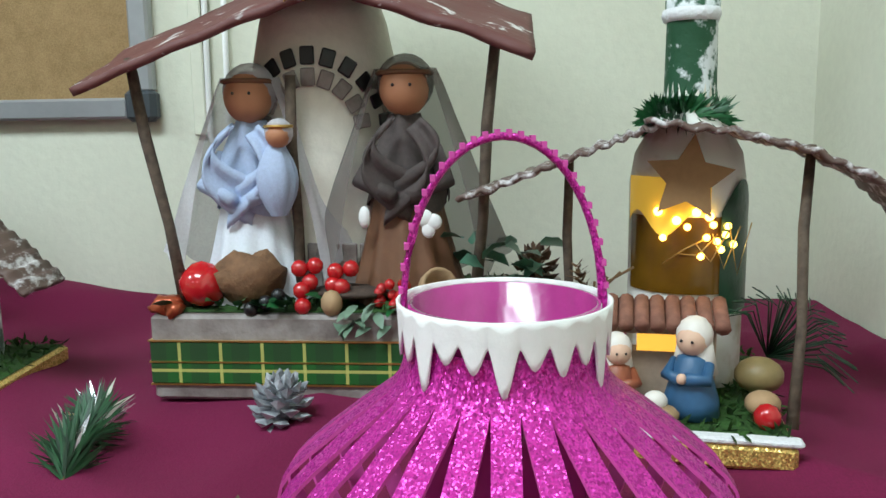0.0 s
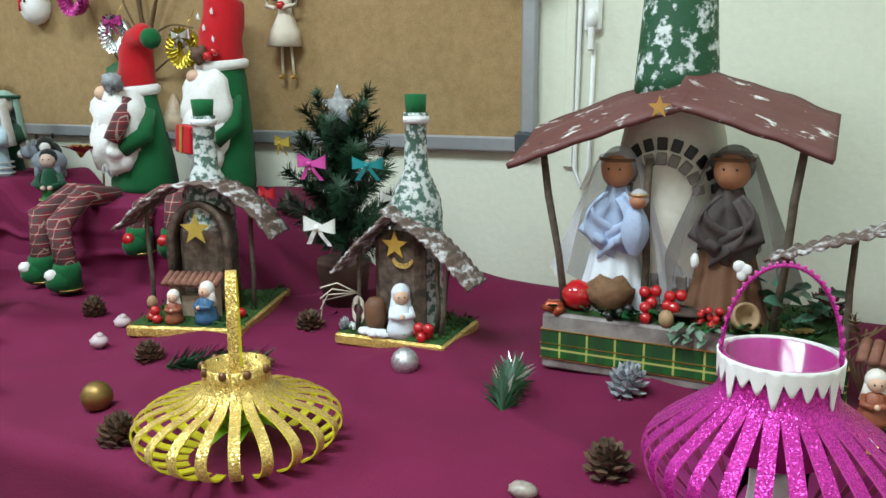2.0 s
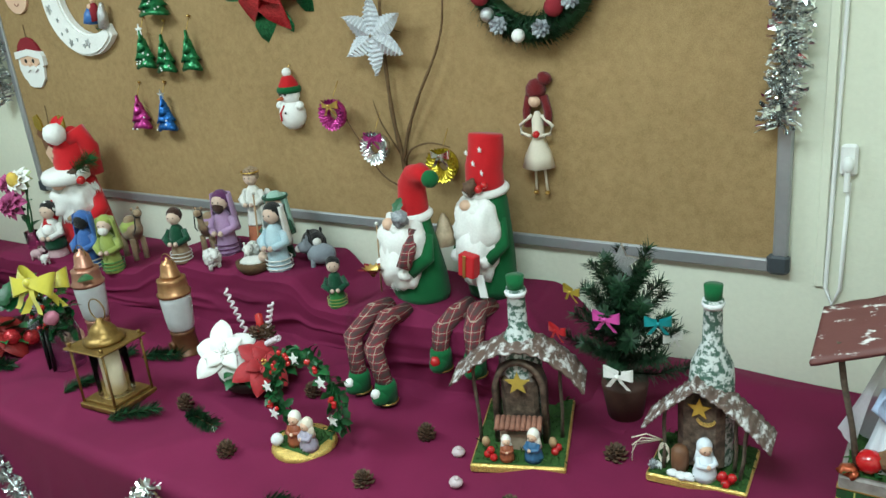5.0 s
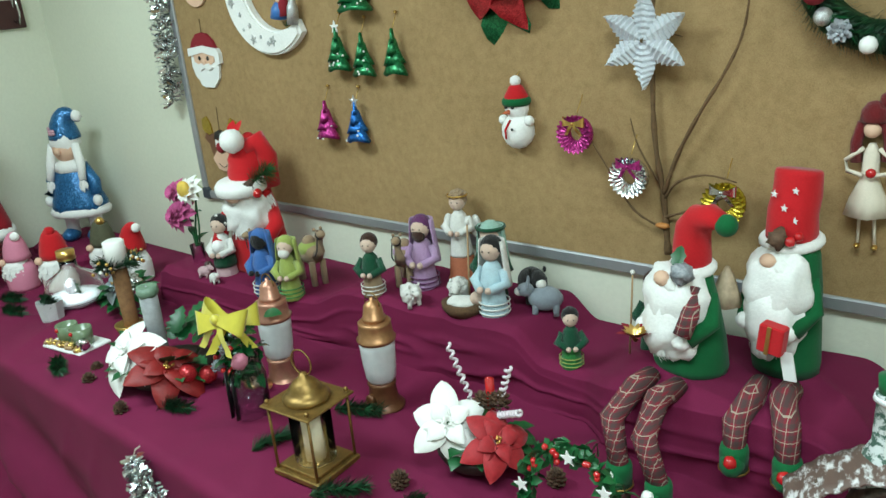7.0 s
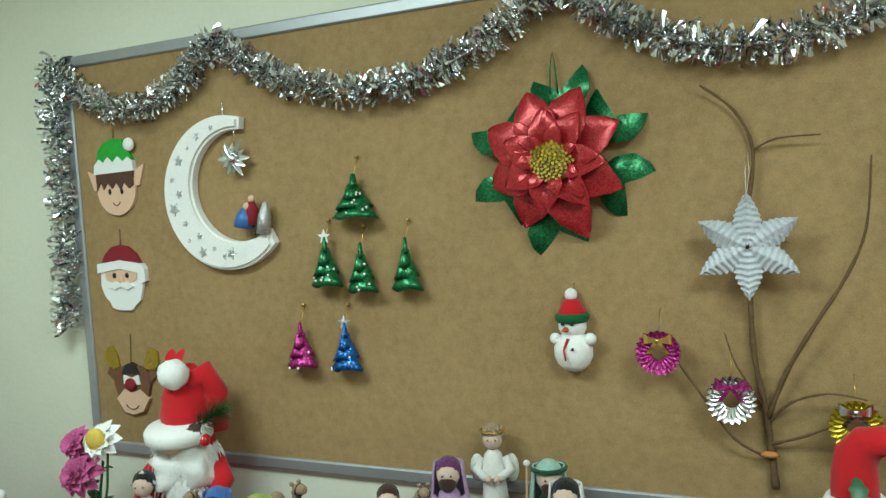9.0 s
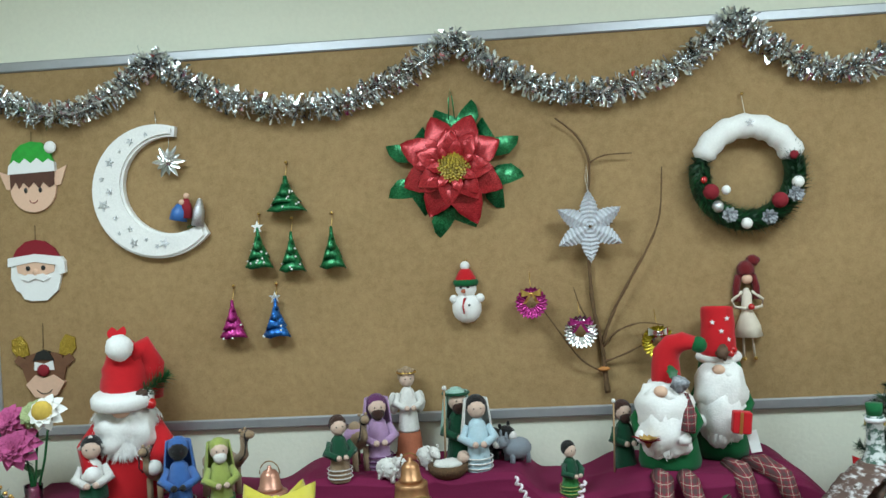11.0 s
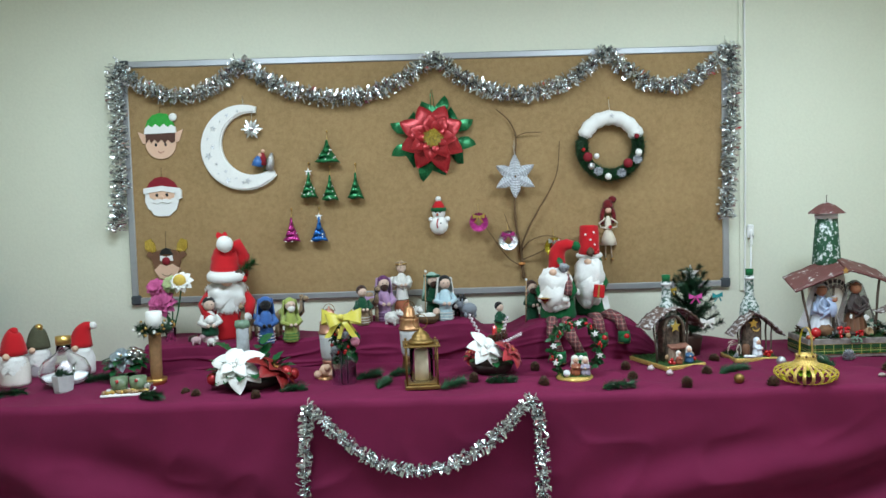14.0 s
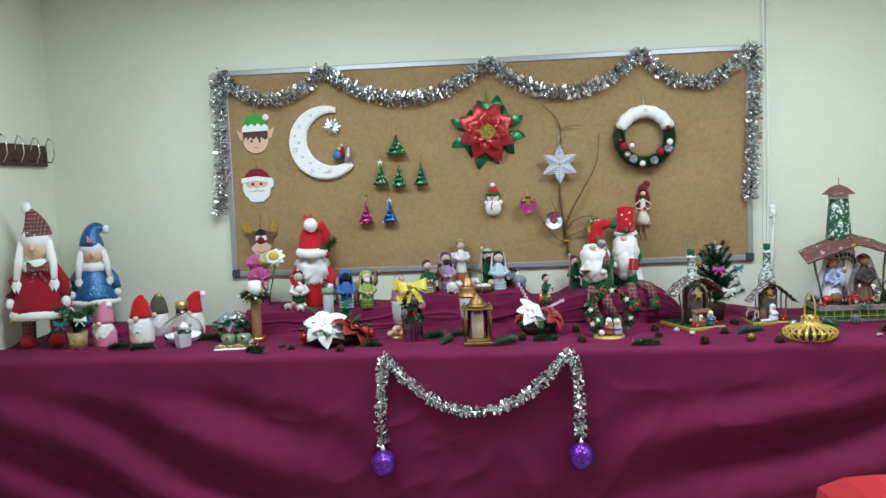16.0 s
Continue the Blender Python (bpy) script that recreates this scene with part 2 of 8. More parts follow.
# ---- cork board ----
BX0, BX1, BZ0, BZ1 = 0.0, 3.0, 1.04, 2.24
board = thing("cork_board", pose(0, 0, 0), "large brown cork notice board in a grey aluminium frame", "notice board")
part("cork_panel", Geo().box(((BX0 + BX1) / 2, -0.008, (BZ0 + BZ1) / 2), (BX1 - BX0 - 0.04, 0.014, BZ1 - BZ0 - 0.04)), CORK, board)
FW = 0.032
for c, s in ((((BX0 + BX1) / 2, -0.0125, BZ0 + FW / 2), (BX1 - BX0 - 0.08, 0.023, FW)), (((BX0 + BX1) / 2, -0.0125, BZ1 - FW / 2), (BX1 - BX0 - 0.08, 0.023, FW)),
             ((BX0 + FW / 2, -0.0125, (BZ0 + BZ1) / 2), (FW, 0.023, BZ1 - BZ0 - 0.08)), ((BX1 - FW / 2, -0.0125, (BZ0 + BZ1) / 2), (FW, 0.023, BZ1 - BZ0 - 0.08))):
    part("frame_rail", Geo().box(c, s, bev=0.004), ALU, board, "grey aluminium frame rail")
for x in (BX0 + 0.02, BX1 - 0.02):
    for z in (BZ0 + 0.02, BZ1 - 0.02):
        part("frame_corner", Geo().box((x, -0.014, z), (0.05, 0.028, 0.05), bev=0.008), DARKPL, board, "dark plastic frame corner")


# ---- tablecloth and raised cloth ----
def sm(a, b, x):
    t = max(0.0, min(1.0, (x - a) / (b - a)))
    return t * t * (3 - 2 * t)


def yfront(x):
    return -0.935 - 0.028 * x


def ztab(x, y):
    """Height of the cloth on the table."""
    return 0.757 + 0.045 * math.exp(-((x - 2.83) / 0.16) ** 2 - ((y + 0.10) / 0.08) ** 2)


def wrinkle(x, y):
    ridge = 1 - abs(noise.noise(Vector((x * 2.2 + y * 1.4, y * 1.1 - x * 0.5, 8.0)))) * 3.2
    ridge2 = 1 - abs(noise.noise(Vector((x * 1.6 - y * 2.4, y * 1.9 + x, 3.0)))) * 3.6
    return 0.006 * noise.noise(Vector((x * 3.1, y * 4.2, 0.3))) + 0.0035 * noise.noise(Vector((x * 9 + y * 5, y * 6, 4.0))) + 0.013 * max(0, ridge) ** 2 + 0.011 * max(0, ridge2) ** 2 - 0.003


def cloth_pt(u, v):
    x = XL + 0.004 + (XR - XL - 0.008) * u
    yf, zt, R = yfront(x), 0.757, 0.03
    top = -0.006 - yf - R
    arc = R * math.pi / 2
    s = v * (top + arc + 0.72)
    if s < top:
        y = -0.006 - s
        k = sm(0, 0.06, s) * sm(0, 0.25, top - s + 0.1)
        return (x, y, ztab(x, y) + wrinkle(x, y) * k * 0.95)
    if s < top + arc:
        a = (s - top) / R
        return (x, yf + R - R * math.sin(a), zt - R + R * math.cos(a) + wrinkle(x, yf) * 0.5 * sm(0, 0.1, 0.1))
    d = s - top - arc
    fold = 0.036 * noise.noise(Vector((x * 1.3 + d * 1.6, d * 0.9, 2.0))) + 0.012 * noise.noise(Vector((x * 3.5 - d * 2.5, d * 1.2, 7.0)))
    fold += 0.055 * math.sin((d + 0.42 * abs(x - 1.45) + 0.12 * noise.noise(Vector((x * 1.1, d, 6.0)))) * 17) * sm(0.08, 0.35, d) * sm(0.35, 1.4, abs(x - 1.45))
    fold += 0.010 * max(0.0, 1 - abs(noise.noise(Vector((x * 3.2 + d * 2.6, d * 3.4 - x * 1.2, 14.0)))) * 4) ** 2
    return (x, yf - 0.012 * d - fold * sm(0, 0.25, d), zt - R - d)


solid("tablecloth", Geo().sheet(cloth_pt, 330, 150, 0.0), pose(0, 0, 0), "burgundy fabric tablecloth hanging to the floor over a long table", "tablecloth", kind="structure", mat=CLOTH)


def plateau(x):
    h = 0.884 * sm(0.10, 0.17, x) + 0.06 * sm(0.93, 1.08, x) - 0.062 * sm(1.66, 1.76, x) + 0.052 * sm(1.85, 2.0, x)
    return 0.74 + (h - 0.74) * sm(0.08, 0.16, x) * (1 - sm(2.40, 2.66, x))


def riser_pt(u, v):
    """Cloth over boxes: a flat top, a steep puckered front and a loose hem."""
    x = 0.02 + 2.72 * u
    edge = -0.355 + 0.065 * sm(0.55, 1.15, x) - 0.08 * sm(1.86, 2.0, x) + 0.018 * noise.noise(Vector((x * 2.3, 0.4, 9.0)))
    top_y = -0.012 + (edge + 0.012) * min(1.0, v / 0.5)
    h = zrise(x, top_y) + 0.008 * max(0, 1 - abs(noise.noise(Vector((x * 3 + top_y * 3, top_y * 2, 1.5)))) * 5) ** 2 * sm(-0.05, -0.2, top_y)
    if v <= 0.5:
        return (x, top_y, max(ztab(x, top_y) - 0.012, h - 0.012 * sm(0.44, 0.5, v)))
    w = (v - 0.5) / 0.5
    drop, hem = min(1.0, w / 0.72), max(0.0, (w - 0.72) / 0.28)
    zt = ztab(x, edge) + 0.004
    tall = max(0.0, h - zt)
    pleat = noise.noise(Vector((x * 7 + drop * 1.2, drop * 1.5, 3.0))) + 0.6 * noise.noise(Vector((x * 16, drop * 2, 6.0)))
    sag = 1 - abs(noise.noise(Vector((x * 2.1 + drop * 2.4, drop * 3.2 - x, 11.0)))) * 3
    out = 0.006 * drop + tall * (0.10 * pleat * drop + 0.07 * max(0.0, sag) ** 2 * sm(0.1, 0.6, drop)) + 0.05 * hem + 0.03 * hem * noise.noise(Vector((x * 4, 2.0, 1.0)))
    z = h - 0.012 - tall * (drop ** 1.15) + 0.012 * max(0.0, pleat) * hem * (1 - hem) * 4
    return (x, edge - out, max(zt - 0.012 * hem, z - 0.012 * hem))


def zrise(x, y):
    """Height of the raised cloth near a spot."""
    return plateau(x) + 0.012 * noise.noise(Vector((x * 2.6, y * 3, 5.0))) + 0.008 * noise.noise(Vector((x * 7, y * 7, 2.0)))


solid("raised_cloth", Geo().sheet(riser_pt, 300, 90, 0.0), pose(0, 0, 0), "burgundy cloth draped over boxes as a raised step", "cloth", mat=CLOTH)


# ---- more materials ----
def glitter(name, col, scale=900.0, metal=0.55, spread=0.8):
    """Foam or card strewn with glitter flakes."""
    mt, nt, bs = nodes_of(name)
    tc = nt.nodes.new("ShaderNodeTexCoord")
    vo = nt.nodes.new("ShaderNodeTexVoronoi")
    vo.inputs["Scale"].default_value = scale
    lnk(nt, tc.outputs["Object"], vo.inputs["Vector"])
    sub = nt.nodes.new("ShaderNodeVectorMath")
    sub.operation = "SUBTRACT"
    sub.inputs[1].default_value = (0.5, 0.5, 0.5)
    lnk(nt, vo.outputs["Color"], sub.inputs[0])
    sc = nt.nodes.new("ShaderNodeVectorMath")
    sc.operation = "SCALE"
    sc.inputs["Scale"].default_value = spread
    lnk(nt, sub.outputs[0], sc.inputs[0])
    g = nt.nodes.new("ShaderNodeNewGeometry")
    ad = nt.nodes.new("ShaderNodeVectorMath")
    lnk(nt, g.outputs["Normal"], ad.inputs[0])
    lnk(nt, sc.outputs[0], ad.inputs[1])
    nm = nt.nodes.new("ShaderNodeVectorMath")
    nm.operation = "NORMALIZE"
    lnk(nt, ad.outputs[0], nm.inputs[0])
    lnk(nt, nm.outputs[0], bs.inputs["Normal"])
    r = nt.nodes.new("ShaderNodeValToRGB")
    c = Vector(col)
    r.color_ramp.elements[0].color, r.color_ramp.elements[1].color = (*(c * 0.55), 1), (*[min(1, k * 1.35 + 0.03) for k in c], 1)
    sep = nt.nodes.new("ShaderNodeSeparateColor")
    lnk(nt, vo.outputs["Color"], sep.inputs[0])
    lnk(nt, sep.outputs[1], r.inputs[0])
    lnk(nt, r.outputs[0], bs.inputs["Base Color"])
    bs.inputs["Metallic"].default_value, bs.inputs["Roughness"].default_value = metal, 0.28
    return mt


def tartan(name, base, line1, line2, scale=30.0, axes=(0, 2)):
    """Woven check of two bands and thin lines."""
    mt, nt, bs = nodes_of(name)
    tc = nt.nodes.new("ShaderNodeTexCoord")
    sep = nt.nodes.new("ShaderNodeSeparateXYZ")
    lnk(nt, tc.outputs["Object"], sep.inputs[0])
    prev = None
    for ax, col, w, off in ((axes[0], line1, 0.62, 0.0), (axes[1], line1, 0.62, 0.0), (axes[0], line2, 0.075, 0.3), (axes[1], line2, 0.075, 0.3)):
        mu = nt.nodes.new("ShaderNodeMath")
        mu.operation = "MULTIPLY_ADD"
        mu.inputs[1].default_value, mu.inputs[2].default_value = scale, off + 50
        lnk(nt, sep.outputs[ax], mu.inputs[0])
        fr = nt.nodes.new("ShaderNodeMath")
        fr.operation = "FRACT"
        lnk(nt, mu.outputs[0], fr.inputs[0])
        lt = nt.nodes.new("ShaderNodeMath")
        lt.operation = "LESS_THAN"
        lt.inputs[1].default_value = w if w < 0.5 else 0.42
        lnk(nt, fr.outputs[0], lt.inputs[0])
        k = nt.nodes.new("ShaderNodeMath")
        k.operation = "MULTIPLY"
        k.inputs[1].default_value = 0.5 if w > 0.5 else 0.75
        lnk(nt, lt.outputs[0], k.inputs[0])
        mx = nt.nodes.new("ShaderNodeMix")
        mx.data_type = "RGBA"
        lnk(nt, k.outputs[0], mx.inputs[0])
        if prev is None:
            mx.inputs[6].default_value = (*base, 1)
        else:
            lnk(nt, prev, mx.inputs[6])
        mx.inputs[7].default_value = (*col, 1)
        prev = mx.outputs[2]
    lnk(nt, prev, bs.inputs["Base Color"])
    bs.inputs["Roughness"].default_value = 0.9
    nz = noise_node(nt, 700, 2)
    bp = nt.nodes.new("ShaderNodeBump")
    bp.inputs["Strength"].default_value, bp.inputs["Distance"].default_value = 0.2, 0.002
    lnk(nt, nz.outputs[0], bp.inputs["Height"])
    lnk(nt, bp.outputs[0], bs.inputs["Normal"])
    return mt


def glass(name, col=(1, 1, 1), rough=0.03, trans=1.0, ior=1.42):
    mt, nt, bs = nodes_of(name)
    bs.inputs["Base Color"].default_value = (*col, 1)
    nz = noise_node(nt, 40, 3)
    mr = nt.nodes.new("ShaderNodeMapRange")
    mr.inputs[3].default_value, mr.inputs[4].default_value = rough, rough + 0.08
    lnk(nt, nz.outputs[0], mr.inputs[0])
    lnk(nt, mr.outputs[0], bs.inputs["Roughness"])
    bs.inputs["Transmission Weight"].default_value, bs.inputs["IOR"].default_value = trans, ior
    return mt


def glow(name, col, power):
    mt, nt, bs = nodes_of(name)
    bs.inputs["Base Color"].default_value = (*col, 1)
    bs.inputs["Emission Color"].default_value = (*col, 1)
    bs.inputs["Emission Strength"].default_value = power
    return mt


def wool(name, col, var=0.2):
    """Crocheted yarn."""
    return paint(name, col, 0.95, var=var, scale=260, bump=1.0, big=30, sheen=0.2, spec=0.2)


RED = paint("red_felt", (0.52, 0.012, 0.018), 0.9, var=0.2, scale=300, bump=0.2, sheen=0.15, spec=0.2)
DRED = paint("dark_red_felt", (0.24, 0.01, 0.02), 0.9, var=0.2, scale=300, bump=0.2)
GREEN = paint("green_felt", (0.012, 0.115, 0.035), 0.9, var=0.2, scale=300, bump=0.2, sheen=0.1, spec=0.2)
DGREEN = paint("dark_green_plastic_needles", (0.012, 0.05, 0.018), 0.55, var=0.4, scale=40, bump=0.0, island=0.5)
SPRIG = paint("green_pine_sprig", (0.022, 0.095, 0.035), 0.5, var=0.4, scale=40, bump=0.0, island=0.6)
LEAFG = paint("green_leaf", (0.015, 0.11, 0.03), 0.4, var=0.4, scale=50, bump=0.1, island=0.3)
PALEG = paint("grey_green_leaf", (0.16, 0.25, 0.17), 0.5, var=0.3, scale=60, island=0.2)
MOSS = paint("green_moss", (0.03, 0.09, 0.012), 0.95, var=0.6, scale=150, bump=0.8, island=0.4)
FUR = paint("white_fur", (0.86, 0.85, 0.82), 0.95, var=0.12, scale=160, bump=0.4, sheen=0.3, spec=0.15)
WHITE = paint("white_foam", (0.82, 0.82, 0.80), 0.6, var=0.06, scale=200, bump=0.1)
SNOW = paint("artificial_snow", (0.80, 0.81, 0.82), 0.8, var=0.15, scale=220, bump=0.6)
SILVERG = glitter("silver_glitter", (0.62, 0.63, 0.65), 1000, 0.75)
GOLDG = glitter("gold_glitter", (0.72, 0.50, 0.13), 700, 0.5)
PINKG = glitter("magenta_glitter", (0.55, 0.012, 0.33), 800, 0.45)
GREENG = glitter("green_metallic_foil", (0.005, 0.15, 0.04), 300, 0.5, 0.16)
REDG = glitter("red_metallic_foil", (0.40, 0.007, 0.013), 420, 0.3, 0.13)
BLUEG = glitter("blue_metallic_foil", (0.01, 0.13, 0.46), 260, 0.6, 0.6)
MAGG = glitter("magenta_metallic_foil", (0.40, 0.015, 0.20), 300, 0.55, 0.5)
PINKF = paint("pink_foam", (0.62, 0.07, 0.36), 0.6, var=0.08, scale=120, bump=0.08)
YELF = paint("yellow_foam", (0.75, 0.66, 0.02), 0.55, var=0.08, scale=120, bump=0.08)
LIME = paint("lime_foam", (0.30, 0.62, 0.02), 0.5, var=0.15, scale=60)
GOLD = paint("gold_metal", (0.72, 0.47, 0.14), 0.3, metal=0.9, var=0.2, scale=60, bump=0.1)
SILVER = paint("silver_metal", (0.75, 0.76, 0.78), 0.22, metal=1.0, var=0.15, scale=40, bump=0.05, island=0.35)
TINSEL = paint("silver_tinsel_foil", (0.80, 0.83, 0.84), 0.16, metal=1.0, var=0.1, scale=20, bump=0.0, island=0.35)
BRASS = paint("aged_brass", (0.30, 0.185, 0.055), 0.42, metal=0.75, var=0.4, scale=70, bump=0.15, big=14)
COPPER = paint("copper_paint", (0.46, 0.24, 0.11), 0.38, metal=0.7, var=0.3, scale=60, bump=0.12, big=14)
PCOPPER = paint("rose_copper_paint", (0.50, 0.25, 0.17), 0.35, metal=0.6, var=0.25, scale=60, bump=0.1)
BROWNP = paint("brown_bronze_paint", (0.16, 0.065, 0.028), 0.4, metal=0.35, var=0.3, scale=60, bump=0.15)
CLAYR = paint("dusty_clay_tile", (0.30, 0.13, 0.085), 0.85, var=0.4, scale=80, bump=0.4)
TERRA = paint("terracotta", (0.34, 0.10, 0.045), 0.85, var=0.25, scale=120, bump=0.2)
BARK = paint("dark_bark", (0.085, 0.055, 0.04), 0.9, var=0.55, scale=130, bump=0.7, stretch=(1, 1, 0.3))
STICK = paint("grey_stick", (0.13, 0.095, 0.065), 0.85, var=0.5, scale=90, bump=0.5, col2=(0.045, 0.03, 0.022))
TWIG = paint("brown_twig", (0.15, 0.085, 0.035), 0.85, var=0.45, scale=90, bump=0.4)
WOODL = paint("light_wood", (0.42, 0.27, 0.14), 0.7, var=0.3, scale=70, bump=0.2, stretch=(1, 1, 0.2))
KRAFT = paint("kraft_card", (0.33, 0.19, 0.08), 0.8, var=0.15, scale=150, bump=0.1)
GREYW = paint("grey_wrinkled_paper", (0.30, 0.27, 0.25), 0.55, var=0.5, scale=35, bump=0.7, big=9, col2=(0.13, 0.10, 0.09))
SKIN = paint("doll_skin", (0.72, 0.47, 0.33), 0.7, var=0.08, scale=120, bump=0.1)
TANW = paint("tan_wooden_head", (0.45, 0.20, 0.10), 0.6, var=0.12, scale=60, bump=0.1)
BLACK = paint("black_plastic", (0.012, 0.012, 0.012), 0.4, var=0.2)
BERRY = paint("red_berry", (0.50, 0.012, 0.015), 0.18, var=0.15, scale=30, bump=0.02, coat=0.6)
CONEB = paint("pine_cone_scale", (0.125, 0.068, 0.038), 0.75, var=0.5, scale=120, bump=0.4, island=0.4)
CONEW = paint("whitened_pine_cone", (0.50, 0.52, 0.55), 0.6, var=0.45, scale=90, bump=0.3, island=0.3, col2=(0.12, 0.13, 0.15))
WAX = paint("cream_candle_wax", (0.78, 0.70, 0.50), 0.5, var=0.08, scale=40, bump=0.1)
WAXW = paint("white_candle_wax", (0.82, 0.81, 0.77), 0.5, var=0.05, scale=40, bump=0.05)
CLEAR = glass("clear_glass")
THIN = glass("thin_clear_glass", (1, 1, 1), 0.03, 1.0, 1.1)
FROST = paint("frosted_white_glass", (0.70, 0.72, 0.72), 0.45, var=0.2, scale=25, bump=0.12, big=10, trans=0.15)
PETALW = paint("white_fabric_petal", (0.85, 0.84, 0.80), 0.6, var=0.06, scale=90, bump=0.15)
PETALR = paint("red_velvet_petal", (0.42, 0.012, 0.02), 0.65, var=0.35, scale=90, bump=0.2, sheen=0.2)
PETALD = paint("dark_red_glitter_petal", (0.26, 0.012, 0.012), 0.5, var=0.4, scale=200, bump=0.4)
TART = tartan("red_tartan", (0.20, 0.016, 0.03), (0.035, 0.05, 0.045), (0.42, 0.37, 0.29), 52)
TARTG = tartan("green_tartan_ribbon", (0.012, 0.10, 0.012), (0.015, 0.035, 0.012), (0.55, 0.52, 0.14), 22, (0, 2))
BLUEC = paint("pale_blue_cotton", (0.42, 0.50, 0.68), 0.9, var=0.15, scale=300, bump=0.25)
WHITEC = paint("white_cotton", (0.72, 0.76, 0.82), 0.9, var=0.1, scale=300, bump=0.2)
GREYV = paint("grey_lilac_veil", (0.46, 0.42, 0.44), 0.85, var=0.2, scale=200, bump=0.2)
def gauze(name, col, cover):
    """Thin open-weave cloth that lets part of the light through."""
    mt = paint(name, col, 0.9, var=0.15, scale=300, bump=0.2)
    mt.node_tree.nodes["Principled BSDF"].inputs["Alpha"].default_value = cover
    return mt


GAUZEP = gauze("pale_lilac_gauze", (0.72, 0.70, 0.74), 0.55)
GAUZEB = gauze("brown_grey_gauze", (0.20, 0.17, 0.155), 0.6)
DKVEIL = paint("dark_brown_veil", (0.085, 0.065, 0.06), 0.85, var=0.3, scale=200, bump=0.2)
BRWNC = paint("brown_leather_cloth", (0.17, 0.075, 0.035), 0.6, var=0.25, scale=60, bump=0.15)
BOTTLEG = paint("dark_green_painted_bottle", (0.010, 0.058, 0.024), 0.35, var=0.4, scale=50, bump=0.3, coat=0.3)
CREAMW = paint("cream_plaster", (0.76, 0.73, 0.63), 0.8, var=0.12, scale=70, bump=0.3)
CREAMF = paint("cream_fabric", (0.72, 0.64, 0.52), 0.9, var=0.1, scale=300, bump=0.2)
PURPLEB = glitter("purple_sequin_ball", (0.16, 0.025, 0.42), 130, 0.7, 0.5)


# ---- small forms used by many things ----
def arc(cx, cz, r, a0, a1, n):
    return [(cx + r * math.cos(radians(a0 + (a1 - a0) * i / n)), cz + r * math.sin(radians(a0 + (a1 - a0) * i / n))) for i in range(n + 1)]


def starpts(r, k=0.42, n=5, turn=90):
    return [((r if i % 2 == 0 else r * k) * math.cos(radians(turn + 180 / n * i)), (r if i % 2 == 0 else r * k) * math.sin(radians(turn + 180 / n * i))) for i in range(2 * n)]


def needles(g, pts, ln, n, rnd, wd=0.0016, lean=0.55):
    """Soft conifer needles round a stem."""
    pts = [Vector(p) for p in pts]
    for i in range(n):
        k = rnd.random() * (len(pts) - 1)
        j = min(int(k), len(pts) - 2)
        p = pts[j].lerp(pts[j + 1], k - j)
        d = (pts[j + 1] - pts[j]).normalized()
        s = d.orthogonal().normalized()
        s.rotate(Matrix.Rotation(rnd.random() * 6.283, 3, d))
        tip = p + (s + d * lean * (0.6 + 0.8 * rnd.random())).normalized() * ln * (0.7 + 0.5 * rnd.random())
        w = d.cross(tip - p).normalized() * wd * 0.5
        midp = p.lerp(tip, 0.5) + w * 0.2
        g.add([p - w, p + w, midp + w * 1.2, tip, midp - w * 1.2], [(0, 1, 2, 3, 4)])


def strands(g, c, rx, ry, top, ln, n, rnd, wd=0.006, spread=0.25):
    """A fluffy beard: tufts that fall from a rounded front."""
    for i in range(n):
        a = rnd.uniform(-1, 1) * 1.35
        v = rnd.random() ** 0.8
        p = Vector((c[0] + rx * math.sin(a) * (1 - 0.25 * v), c[1] - ry * math.cos(a), c[2] + top * (1 - v)))
        out = Vector((math.sin(a), -math.cos(a), 0))
        L = ln * (0.45 + 0.7 * rnd.random()) * (1 - 0.3 * abs(math.sin(a)))
        w = Vector((math.cos(a), math.sin(a), 0)) * wd * (0.6 + rnd.random())
        sw = Vector((rnd.uniform(-1, 1) * spread * L, 0, 0))
        q = p + out * (0.12 + 0.14 * rnd.random()) * L + Vector((0, 0, -0.5 * L)) + sw * 0.5
        e = p + out * (0.05 * rnd.random()) * L + Vector((0, 0, -L)) + sw
        g.add([p - w * 0.6, p + w * 0.6, q - w, q + w, e], [(0, 1, 3, 2), (2, 3, 4)])


def bow(g, c, s, rz=0, rx=0):
    """A ribbon bow seen from the front."""
    m = pose(*c, rx, 0, rz)
    for sg in (-1, 1):
        g.sheet(lambda u, v: m @ Vector((sg * s * (0.08 + 0.9 * math.sin(math.pi * u) ** 0.7 * (1 if u < 0.5 else 1)) * (1.0), -s * 0.28 * math.cos(math.pi * u), s * (v - 0.5) * (0.25 + 0.55 * math.sin(math.pi * u)) + s * 0.12 * math.sin(math.pi * u))), 10, 3)
        g.sheet(lambda u, v: m @ Vector((sg * s * (0.05 + 0.62 * u) + s * (v - 0.5) * 0.3, -s * 0.12 - s * 0.08 * math.sin(u * 5), -s * 0.9 * u - s * 0.05)), 6, 2)
    g.ball(m @ Vector((0, -s * 0.25, 0)), s * 0.17, seg=8)


